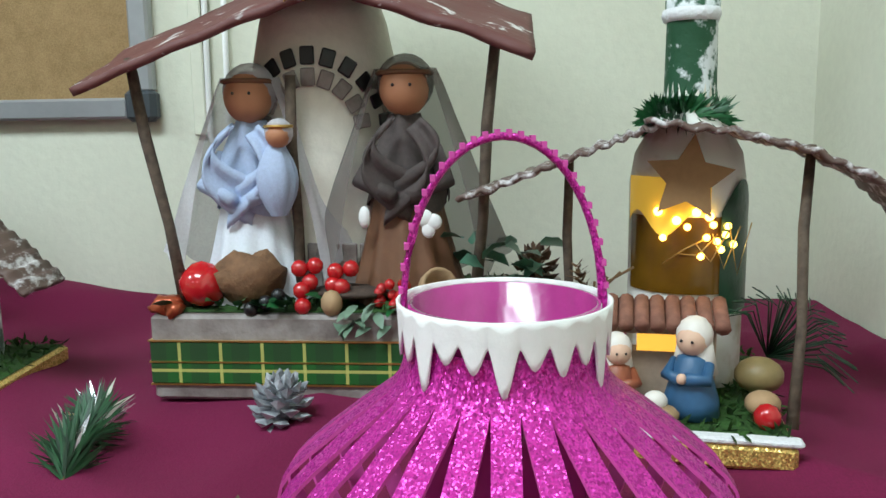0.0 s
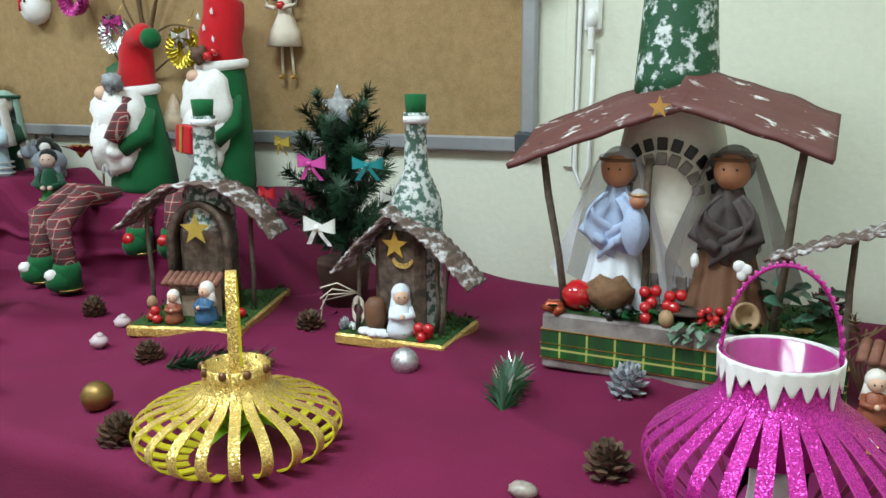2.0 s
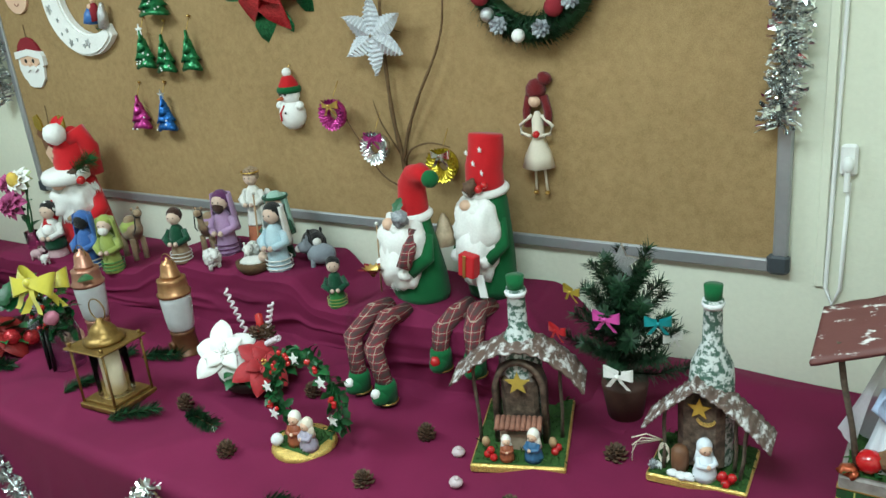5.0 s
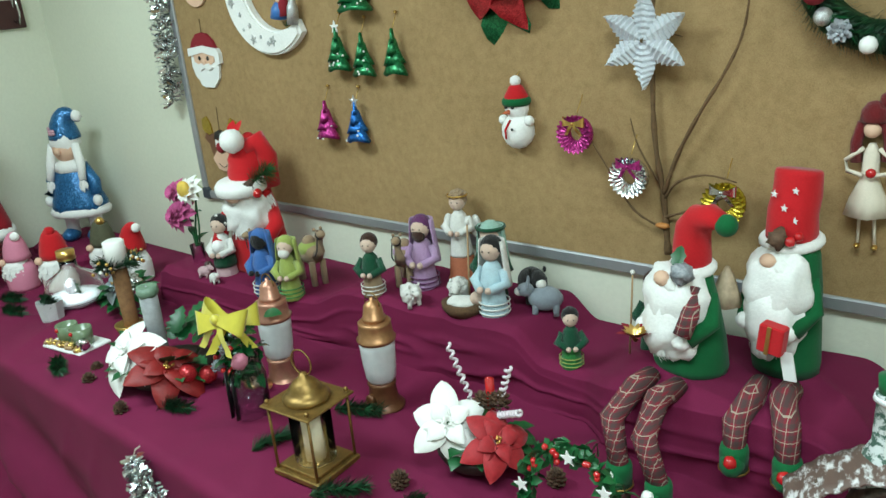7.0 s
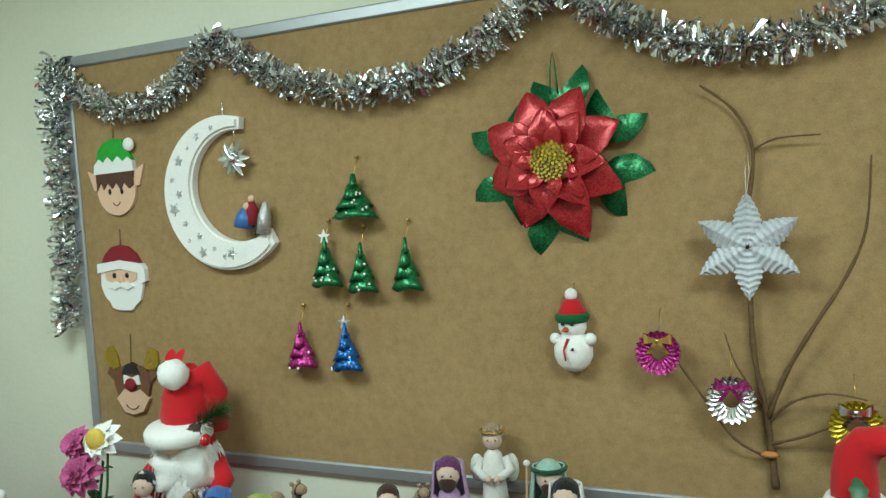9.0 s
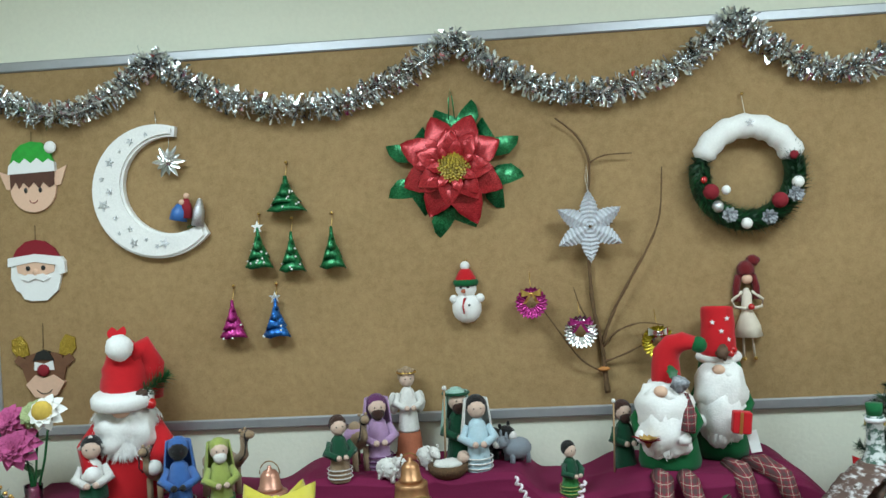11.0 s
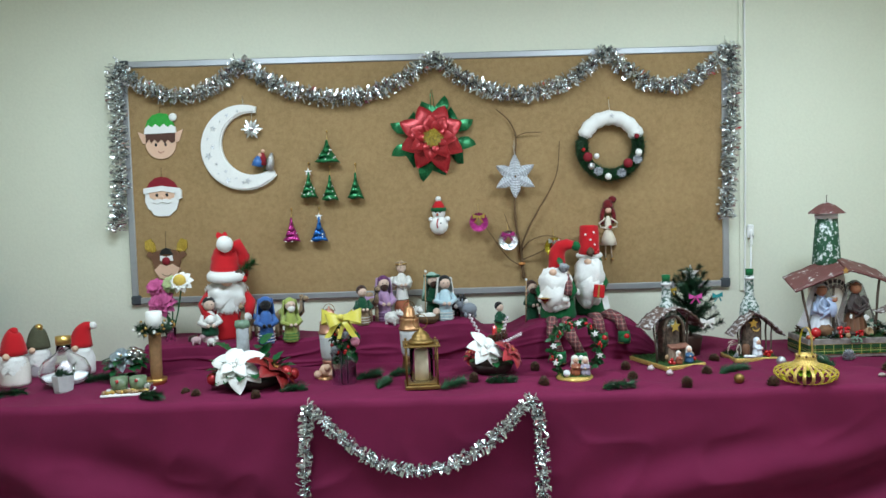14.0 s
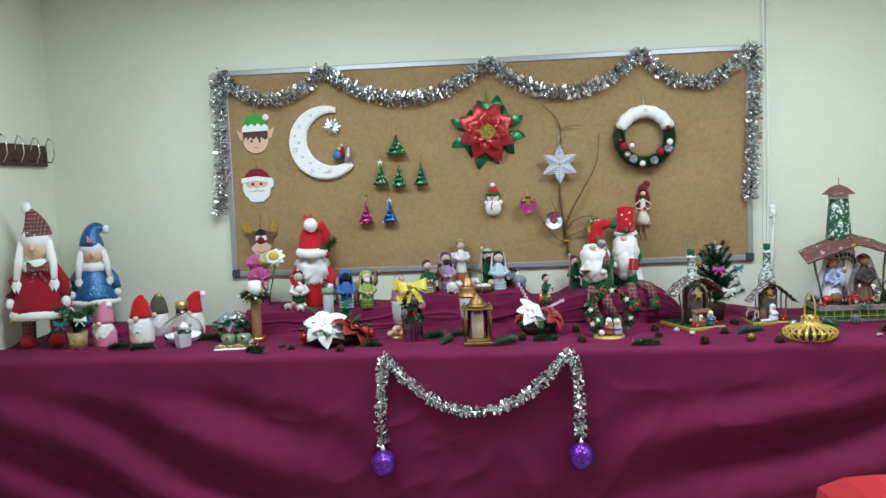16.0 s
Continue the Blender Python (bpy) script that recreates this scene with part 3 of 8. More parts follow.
def cone_geo(r, h, n, rnd, open_=0.9):
    """A pine cone of spiralling woody scales."""
    g = Geo()
    g.lathe([(0.0, 0.0), (r * 0.28, h * 0.1), (r * 0.3, h * 0.4), (r * 0.16, h * 0.8), (0, h * 0.92)], 8)
    for i in range(n):
        t = (i + 0.5) / n
        a = i * 2.39996
        rr = r * (0.35 + 0.75 * math.sin(math.pi * (0.12 + 0.8 * t)) ** 0.9) * (1 - 0.35 * t)
        m = pose(0, 0, h * (0.06 + 0.85 * t), 0, 0, math.degrees(a)) @ pose(0, 0, 0, -14 + 58 * t * open_, 0, 0)
        w, L = rr * 0.5, rr * 1.08
        g.add([m @ Vector(p) for p in ((-w * 0.3, L * 0.25, 0), (w * 0.3, L * 0.25, 0), (w * 0.55, L * 0.8, 0.002), (0, L * 1.05, 0.005), (-w * 0.55, L * 0.8, 0.002), (0, L * 0.75, -0.004))],
              [(0, 1, 2, 3, 4), (1, 0, 5), (2, 1, 5), (3, 2, 5), (4, 3, 5), (0, 4, 5)], False)
    return g


def tinsel(name, runs, rad, per_m, label, seed):
    """A garland: wire core and a coat of foil strips."""
    rnd = random.Random(seed)
    first = Vector(runs[0][0])
    ob = thing(name, pose(*first), label, "tinsel garland")
    core, coat = Geo(), Geo()
    for run in runs:
        P = [Vector(p) - first for p in run]
        core.tube(P, 0.004, 6)
        for a, b in zip(P, P[1:]):
            L = (b - a).length
            d = (b - a) / L
            for i in range(max(1, int(L * per_m))):
                p = a.lerp(b, rnd.random())
                s = d.orthogonal().normalized()
                s.rotate(Matrix.Rotation(rnd.random() * 6.283, 3, d))
                R = rad * (0.55 + 0.6 * rnd.random())
                tip = p + s * R + d * rnd.uniform(-0.5, 0.5) * R
                w = d.lerp(s.cross(d), rnd.random()).normalized() * rnd.choice((0.0022, 0.003, 0.0045, 0.006))
                k = Vector((rnd.uniform(-1, 1), rnd.uniform(-1, 1), rnd.uniform(-1, 1))) * R * 0.22
                q = p.lerp(tip, 0.55) + k
                w2 = w.copy()
                w2.rotate(Matrix.Rotation(rnd.uniform(-1.2, 1.2), 3, s))
                coat.add([p - w * 0.5, p + w * 0.5, q + w, q - w, tip + w2, tip - w2], [(0, 1, 2, 3), (3, 2, 4, 5)], False)
    part("wire_core", core, SILVER, ob)
    tagged(part("foil_fringe", coat, TINSEL, ob, "shiny silver foil strips"), kind="stuff")
    return ob


def sagging(a, b, sag, n=14):
    a, b = Vector(a), Vector(b)
    return [a.lerp(b, i / n) - Vector((0, 0, sag * 4 * (i / n) * (1 - i / n))) for i in range(n + 1)]


def pin(g, x, z, y=-0.016):
    g.lathe([(0.0025, 0), (0.0025, 0.006), (0.005, 0.007), (0.0045, 0.011), (0, 0.012)], 8, (x, y, z), (90, 0, 0))


# ---- tinsel on the board and on the cloth ----
TY = -0.05
tinsel("tinsel_garland", [[(-0.045, TY, 1.42), (-0.02, TY, 1.6), (-0.015, TY, 1.82), (-0.015, TY, 2.05), (-0.01, TY, 2.22)],
       sagging((-0.01, TY, 2.22), (0.60, TY, 2.215), 0.16), sagging((0.60, TY, 2.215), (1.545, TY, 2.215), 0.185), sagging((1.545, TY, 2.215), (2.392, TY, 2.225), 0.195),
       sagging((2.392, TY, 2.225), (3.0, TY, 2.235), 0.185), [(3.0, TY, 2.235), (3.01, TY, 2.05), (3.0, TY, 1.8), (2.99, TY, 1.58), (2.975, TY, 1.39)]],
       0.046, 1500, "silver tinsel garland swagged along the top of the cork board", 3)
FY = lambda x: yfront(x) - 0.028
tinsel("tinsel_garland", [[(0.995, FY(0.98) - 0.01, 0.33), (0.99, FY(0.98), 0.46), (0.998, FY(0.98), 0.62), (1.012, FY(1), 0.745)],
       [Vector((p.x, FY(p.x), p.z)) for p in sagging((1.012, 0, 0.75), (1.875, 0, 0.762), 0.275)], [(1.875, FY(1.87), 0.762), (1.905, FY(1.87), 0.66), (1.91, FY(1.88), 0.48), (1.91, FY(1.88) - 0.01, 0.36)]],
       0.030, 1300, "silver tinsel garland hung in a swag on the tablecloth front", 4)
for bx, bz in ((1.0, 0.258), (1.91, 0.284)):
    ob = thing("bauble", pose(bx, yfront(bx) - 0.07, bz), "shiny purple sequined bauble hanging from tinsel", "bauble", "purple baubles")
    part("ball", Geo().ball((0, 0, 0), 0.06, seg=24, lump=0.03), PURPLEB, ob)
    part("cap", Geo().lathe([(0.014, 0.056), (0.014, 0.07), (0.004, 0.073), (0.002, 0.085)], 10), SILVER, ob, "silver bauble cap")

# ---- on the board: painted faces ----
elf = thing("elf_face", pose(0.183, -0.016, 1.865), "flat foam elf face with green hat, hanging on cork board", "wall decoration")
part("ear", Geo().plate([(-0.112, 0.03), (-0.065, 0.012), (-0.07, -0.03), (-0.09, -0.028)], 0.006), SKIN, elf)
part("ear", Geo().plate([(0.112, 0.04), (0.09, -0.02), (0.068, -0.025), (0.065, 0.018)], 0.006), SKIN, elf)
part("face", Geo().plate([(-0.07, 0.02)] + arc(0, -0.03, 0.075, 170, 370, 18) + [(0.07, 0.02)], 0.009), SKIN, elf)
part("hair", Geo().plate([(-0.072, 0.03), (-0.072, -0.03), (-0.055, -0.005), (-0.045, -0.028), (-0.03, -0.008), (-0.012, -0.026), (0.004, -0.008), (0.022, -0.03), (0.035, -0.01), (0.055, -0.028), (0.072, -0.02), (0.072, 0.03)], 0.013), paint("brown_foam", (0.09, 0.035, 0.02), 0.7), elf)
part("hat", Geo().plate([(-0.072, 0.05), (-0.06, 0.085), (-0.035, 0.11), (0.0, 0.12), (0.035, 0.115), (0.06, 0.085), (0.073, 0.05)], 0.011), paint("bright_green_foam", (0.03, 0.36, 0.03), 0.6), elf)
part("hat_trim", Geo().plate([(-0.078, 0.018), (-0.074, 0.045), (-0.055, 0.062), (-0.038, 0.05), (-0.02, 0.066), (0.0, 0.05), (0.02, 0.066), (0.04, 0.05), (0.058, 0.062), (0.076, 0.05), (0.078, 0.022)], 0.015), WHITE, elf)
part("pompom", Geo().ball((0.066, -0.012, 0.098), 0.02, (1, 0.5, 1)), FUR, elf)
for x in (-0.024, 0.024):
    part("eye", Geo().ball((x, -0.0105, -0.035), 0.0075, (0.8, 0.35, 1.2), seg=8), BLACK, elf)
part("mouth", Geo().tube([(p[0], -0.0105, p[1]) for p in arc(0, -0.062, 0.014, 200, 340, 8)], 0.0014, 5), DRED, elf)
part("string", Geo().tube([(0, -0.004, 0.12), (0, -0.002, 0.15)], 0.0012, 5), TWIG, elf)

sf = thing("santa_face", pose(0.176, -0.016, 1.569), "flat foam bearded santa face with dark red hat", "wall decoration")
part("beard", Geo().plate([(-0.082, 0.03), (-0.085, -0.02), (-0.07, -0.055), (-0.055, -0.065), (-0.045, -0.085), (-0.02, -0.092), (0.03, -0.092), (0.05, -0.075), (0.068, -0.06), (0.08, -0.02), (0.085, 0.03)], 0.009), WHITE, sf)
part("face", Geo().plate([(-0.065, 0.035), (-0.06, 0.0), (-0.02, -0.015), (0.02, -0.015), (0.06, 0.0), (0.065, 0.035)], 0.012), SKIN, sf)
part("moustache", Geo().plate([(0, -0.008), (-0.025, -0.005), (-0.048, -0.02), (-0.025, -0.03), (0, -0.02), (0.025, -0.03), (0.048, -0.02), (0.025, -0.005)], 0.016), WHITE, sf)
part("hat", Geo().plate([(-0.078, 0.045), (-0.06, 0.075), (-0.03, 0.098), (0.0, 0.103), (0.03, 0.098), (0.062, 0.075), (0.08, 0.045)], 0.011), DRED, sf)
part("hat_trim", Geo().plate([(-0.09, 0.02), (-0.088, 0.048), (0.0, 0.058), (0.088, 0.046), (0.098, 0.03), (0.098, -0.005), (0.08, -0.012), (0.07, 0.02), (0.0, 0.033)], 0.016), WHITE, sf)
for x in (-0.024, 0.026):
    part("eye", Geo().ball((x, -0.014, 0.013), 0.0075, (1, 0.4, 1.1), seg=8), BLACK, sf)
part("nose", Geo().ball((0, -0.014, 0.0), 0.01, (1, 0.5, 1.2), seg=8), SKIN, sf)
part("string", Geo().tube([(0, -0.004, 0.1), (0, -0.002, 0.15)], 0.0012, 5), TWIG, sf)

rd = thing("reindeer_face", pose(0.182, -0.016, 1.254), "flat foam reindeer face with golden antlers and red nose", "wall decoration")
BRF = paint("brown_reindeer_foam", (0.17, 0.075, 0.035), 0.7)
for sg in (-1, 1):
    part("antler", Geo().plate([(sg * 0.05, 0.05), (sg * 0.055, 0.085), (sg * 0.075, 0.112), (sg * 0.105, 0.1), (sg * 0.106, 0.065), (sg * 0.085, 0.04)][::sg], 0.006), glitter("gold_glitter_card", (0.42, 0.28, 0.02), 700), rd, "golden glitter antler")
    part("ear", Geo().plate([(sg * 0.05, 0.03), (sg * 0.085, 0.05), (sg * 0.1, 0.03), (sg * 0.07, 0.005)][::sg], 0.008), BRF, rd)
part("head", Geo().plate([(-0.06, 0.045), (-0.072, 0.0), (-0.058, -0.045), (0.058, -0.045), (0.07, 0.0), (0.06, 0.045), (0.03, 0.055), (-0.03, 0.055)], 0.009), BRF, rd)
part("muzzle", Geo().plate([(-0.062, -0.045), (-0.03, -0.015), (0.0, -0.025), (0.03, -0.015), (0.066, -0.04), (0.04, -0.08), (0.0, -0.092), (-0.035, -0.085)], 0.013), SKIN, rd)
part("eye_patch", Geo().plate([(-0.032, 0.0), (-0.03, 0.028), (0.0, 0.02), (0.03, 0.03), (0.034, 0.0)], 0.012), WHITE, rd)
part("fringe", Geo().plate([(-0.035, 0.03), (-0.02, 0.058), (0.0, 0.065), (0.02, 0.058), (0.035, 0.03), (0.0, 0.035)], 0.014), BLACK, rd)
part("nose", Geo().ball((0, -0.016, 0.0), 0.02, (1.05, 0.5, 1), seg=12), DRED, rd)
part("mouth", Geo().tube([(p[0], -0.0145, p[1]) for p in arc(0, -0.045, 0.03, 215, 325, 8)], 0.0013, 5), BLACK, rd)
part("string", Geo().tube([(-0.004, -0.004, 0.055), (0.0, -0.002, 0.15)], 0.0012, 5), TWIG, rd)

# ---- moon ----
mo = thing("crescent_moon", pose(0.593, -0.018, 1.803), "padded white crescent moon with silver stars on cork board", "wall decoration")
outer = arc(0, 0, 0.21, 71, 318, 38)
inner = arc(0.043, 0.018, 0.152, 308, 82, 30)
mg = Geo()
ring = outer + inner
mg.plate(ring, 0.022)
mg.plate(arc(-0.001, 0, 0.203, 73, 315, 38) + arc(0.042, 0.018, 0.159, 306, 85, 30), 0.03)
part("crescent", mg, FUR, mo)
for a, r, s in ((97, .18, .008), (115, .175, .012), (130, .17, .006), (146, .173, .016), (165, .178, .008), (178, .15, .012), (192, .175, .02), (210, .155, .009), (225, .178, .006), (232, .145, .01), (243, .178, .016), (255, .155, .007), (268, .172, .009), (276, .165, .018)):
    part("star", Geo().plate(starpts(s, 0.45, 5, 80 + a), 0.003, pose(r * math.cos(radians(a)), -0.03, r * math.sin(radians(a)))), SILVERG, mo, "silver glitter star")
sn = Geo()
for i in range(12):
    sn.leaf(pose(0.045, -0.03, 0.09, 0, i * 30, 0) @ pose(0, 0, 0, 90, 0, 0), 0.056 if i % 2 else 0.044, 0.017, 0.4, 0.1, 4)
sn.ball((0.045, -0.034, 0.09), 0.014, seg=8)
part("snowflake", sn, SILVER, mo, "folded silver paper snowflake")
part("string", Geo().tube([(0.045, -0.02, 0.12), (0.046, -0.018, 0.19)], 0.0012, 5).tube([(0.005, -0.01, 0.2), (0.0, -0.004, 0.255)], 0.0012, 5), SILVER, mo)
cp = Geo().at(pose(0.03, 0, 0.015)).use(paint("blue_satin", (0.05, 0.16, 0.45), 0.4)).lathe([(0.028, 0), (0.024, 0.03), (0.012, 0.05), (0, 0.055)], 10, (0.035, -0.03, -0.11), (0, 12, 0)).use(DRED).lathe([(0.02, 0), (0.017, 0.04), (0.01, 0.06), (0, 0.065)], 10, (0.062, -0.026, -0.105))
cp.use(SKIN).ball((0.052, -0.034, -0.055), 0.011, seg=8).ball((0.066, -0.03, -0.035), 0.01, seg=8).use(SILVERG).lathe([(0.02, 0), (0.018, 0.05), (0.006, 0.085), (0, 0.087)], 10, (0.095, -0.026, -0.13), (0, 8, 0)).use(LEAFG)
needles(cp, [(0.06, -0.03, -0.135), (0.1, -0.03, -0.12)], 0.02, 40, random.Random(5))
part("couple_figure", cp, None, mo, "tiny blue and red figures with silver bottle")


# ---- little foil trees ----
def foil_tree(x, z0, z1, w, mat, label, star=None, beads=True):
    h = z1 - z0
    ob = thing("foil_tree", pose(x, -0.045, z0), label, "hanging ornament", "foil trees on the board")
    g = Geo()
    n = 4
    for k in range(n):
        rt = w / 2 * (1 - k / n * 0.92)
        z = h * k / n * 0.92
        seg = 24
        prof = [(rt * 0.5, h * 0.36 - 0.0), (rt * 0.8, h * 0.14), (rt, 0.0), (rt * 0.86, 0.003)]
        base = len(g.v)
        g.lathe([(0.002, h * 0.38)] + prof, seg, (0, 0, z), (0, 0, k * 37), 1, 0.62)
        for i in range(base, len(g.v)):
            p = Vector(g.v[i])
            a = math.atan2(p.y, p.x)
            d = max(0, 1 - (p.z - z) / (h * 0.2))
            g.v[i] = (p.x, p.y, p.z + h * 0.075 * d * abs(math.sin(1.5 * a + k)) - h * 0.03 * d)
    part("tree_body", g, mat, ob)
    if beads:
        rnd = random.Random(int(x * 1000))
        for k in range(11):
            t, a = rnd.random(), rnd.uniform(-2.9, -0.2)
            b = Geo().ball((w / 2 * (1 - t) * math.cos(a), w * 0.33 * (1 - t) * math.sin(a), h * t * 0.9), 0.0035, seg=6)
            part("bead", b, PETALW, ob)
    if star:
        part("star", Geo().plate(starpts(0.02), 0.003, pose(0, 0.0, h + 0.008)), star, ob, "pale star topper")
    sg = Geo().tube([(0, 0, h * 0.97), (0.002, 0.015, h + 0.03), (0, 0.03, h + 0.05)], 0.0012, 5)
    part("cord", sg, GOLD, ob)
    g2 = Geo()
    pin(g2, 0, h + 0.05, 0.03)
    part("push_pin", g2, GOLD, ob)


FT = "small %s foil tree ornament hanging from a pin"
foil_tree(1.003, 1.717, 1.822, 0.13, GREENG, FT % "wide dark green")
foil_tree(0.907, 1.546, 1.666, 0.092, GREENG, "small green foil tree ornament with white star", WHITE)
foil_tree(1.011, 1.531, 1.648, 0.088, GREENG, FT % "green")
foil_tree(1.138, 1.535, 1.657, 0.086, GREENG, FT % "green", None, False)
foil_tree(0.813, 1.333, 1.444, 0.09, MAGG, FT % "beaded magenta")
foil_tree(0.95, 1.33, 1.445, 0.09, BLUEG, "small blue foil tree ornament with silver star", SILVERG)

# ---- large foam poinsettia ----
po = thing("poinsettia_flower", pose(1.527, -0.03, 1.822), "large red foam poinsettia with green leaves on cork board", "wall decoration")
rnd = random.Random(8)
for i, a in enumerate((85, 148, 35, -22, 212, 268)):
    m = pose(0, 0.008, 0, 0, -a, 0) @ pose(0.105, 0, 0, 0, 0, -90) @ pose(0, 0, 0, 0, rnd.uniform(-15, 15), 0)
    part("leaf", Geo().leaf(m @ pose(0, 0, 0, -4, 90, 0), 0.15, 0.14, 0.22, 0.3, 8, 0.02, 0.003), GREENG, po, "curled green foam leaf")
for i in range(8):
    a = 22 + i * 45 + rnd.uniform(-7, 7)
    m = pose(0, -0.012, 0, 0, -a, 0) @ pose(0.025, 0, 0, 0, 0, -90) @ pose(0, 0, 0, 14, 90, 0)
    part("petal", Geo().leaf(m, 0.165 + rnd.uniform(-0.02, 0.012), 0.098, 0.75, 0.5, 10, 0.03, 0.003), REDG, po, "red foam petal")
for i in range(7):
    a = i * 51.4 + rnd.uniform(-6, 6)
    m = pose(0, -0.03, 0, 0, -a, 0) @ pose(0.02, 0, 0, 0, 0, -90) @ pose(0, 0, 0, 24, 90, 0)
    part("petal", Geo().leaf(m, 0.112, 0.072, 0.8, 0.5, 8, 0.03, 0.003), REDG, po, "red foam petal")
ce = Geo().ball((0, -0.045, 0), 0.045, (1, 0.4, 1))
for i in range(90):
    r, a = 0.047 * math.sqrt((i + 0.5) / 90), i * 2.39996
    ce.box((r * math.cos(a), -0.062 + 8 * r * r, r * math.sin(a)), (0.0062, 0.02, 0.0062), (r * math.sin(a) * 500, rnd.uniform(0, 60), r * math.cos(a) * 500))
part("flower_centre", ce, paint("gold_yellow_foam", (0.42, 0.30, 0.025), 0.5, var=0.3, island=0.4), po, "golden fringed centre")
part("hanging_loop", Geo().tube([(0.01, 0, 0.15), (0.006, 0, 0.21), (0.0, 0.005, 0.245), (-0.006, 0, 0.21), (-0.008, 0, 0.15)], 0.002, 6), GREENG, po)

# ---- branch, paper star and rings ----
br = thing("tree_branch", pose(1.959, -0.03, 1.112), "thin bare brown branch pinned upright to cork board", "branch")


def limb(pts, r0, r1, name="twig"):
    P = [Vector((x - 1.955, y + 0.03, z - 1.222)) for x, y, z in pts]
    Q = []
    for k in range(len(P) - 1):
        for j in range(4):
            t = j / 4
            p0, p1, p2, p3 = P[max(k - 1, 0)], P[k], P[k + 1], P[min(k + 2, len(P) - 1)]
            Q.append(0.5 * ((2 * p1) + (p2 - p0) * t + (2 * p0 - 5 * p1 + 4 * p2 - p3) * t * t + (3 * p1 - p0 - 3 * p2 + p3) * t ** 3))
    Q.append(P[-1])
    n = len(Q)
    part(name, Geo().tube(Q, [(r0 + (r1 - r0) * i / (n - 1)) * (1 + 0.18 * math.sin(i * 2.1)) for i in range(n)], 7), TWIG, br)


Y = -0.03
limb([(1.958, Y, 1.222), (1.952, Y, 1.30), (1.944, Y, 1.38), (1.925, Y, 1.5), (1.920, Y, 1.64), (1.922, Y, 1.80), (1.935, Y, 1.925), (1.90, Y, 2.01), (1.837, Y - 0.01, 2.066)], 0.0085, 0.0025, "stem")
limb([(1.946, Y, 1.37), (1.985, Y - 0.01, 1.47), (2.04, Y - 0.02, 1.57), (2.10, Y - 0.02, 1.67), (2.135, Y - 0.02, 1.76), (2.147, Y - 0.02, 1.9)], 0.006, 0.002)
limb([(1.935, Y, 1.925), (1.98, Y - 0.01, 1.945), (2.061, Y - 0.02, 1.946)], 0.003, 0.0015)
limb([(1.948, Y, 1.36), (1.99, Y - 0.02, 1.41), (2.06, Y - 0.03, 1.435), (2.13, Y - 0.03, 1.425)], 0.004, 0.0015)
limb([(1.948, Y, 1.315), (2.02, Y - 0.02, 1.345), (2.11, Y - 0.03, 1.39)], 0.004, 0.0015)
limb([(1.95, Y, 1.285), (1.88, Y - 0.02, 1.33), (1.81, Y - 0.02, 1.43), (1.765, Y - 0.02, 1.50), (1.74, Y - 0.01, 1.55)], 0.0035, 0.0012)
limb([(1.942, Y, 1.39), (1.89, Y - 0.01, 1.48), (1.868, Y - 0.01, 1.55)], 0.003, 0.0012)
limb([(1.922, Y, 1.74), (1.96, Y - 0.02, 1.745), (2.0, Y - 0.02, 1.735)], 0.002, 0.001)
part("ribbon_tie", Geo().ball((-0.006, -0.012, 0.075), 0.012, (1.6, 0.8, 0.6), seg=8), paint("orange_ribbon", (0.55, 0.22, 0.05), 0.6), br, "tiny orange ribbon")

st = thing("paper_star", pose(1.926, -0.07, 1.622), "folded silver paper star hanging from the branch", "hanging ornament")
PAPER = paint("silver_white_paper", (0.66, 0.68, 0.72), 0.38, metal=0.25, var=0.22, scale=120, bump=0.1)


def star_ray(u, v):
    """One pleated pointed ray of folded paper."""
    k = u * 2 - 1
    wide = 0.034 * math.sin(math.pi * min(1.0, 0.12 + 0.88 * v ** 0.9)) ** 0.75 * (1 - 0.35 * v)
    fin = abs(((v * 8 + abs(k) * 0.9) % 1.0) * 2 - 1)
    return (k * wide * (0.82 + 0.18 * fin), -0.012 * (1 - abs(k)) - 0.007 * fin, 0.004 + 0.104 * v + 0.012 * abs(k) * (1 - v))


for i in range(6):
    ray = pose(0, 0, 0, 0, i * 60, 0)
    part("ray", Geo().at(ray).sheet(star_ray, 8, 48, 0.001, smooth=False), PAPER, st)
part("tip", Geo().box((0, 0, 0.098), (0.014, 0.006, 0.014), (0, 45, 0)), SILVERG, st)
part("cord", Geo().tube([(0, 0, 0.1), (0.005, 0.03, 0.15), (0.003, 0.035, 0.19), (-0.003, 0.03, 0.15), (0, 0, 0.1)], 0.001, 5), CREAMF, st)

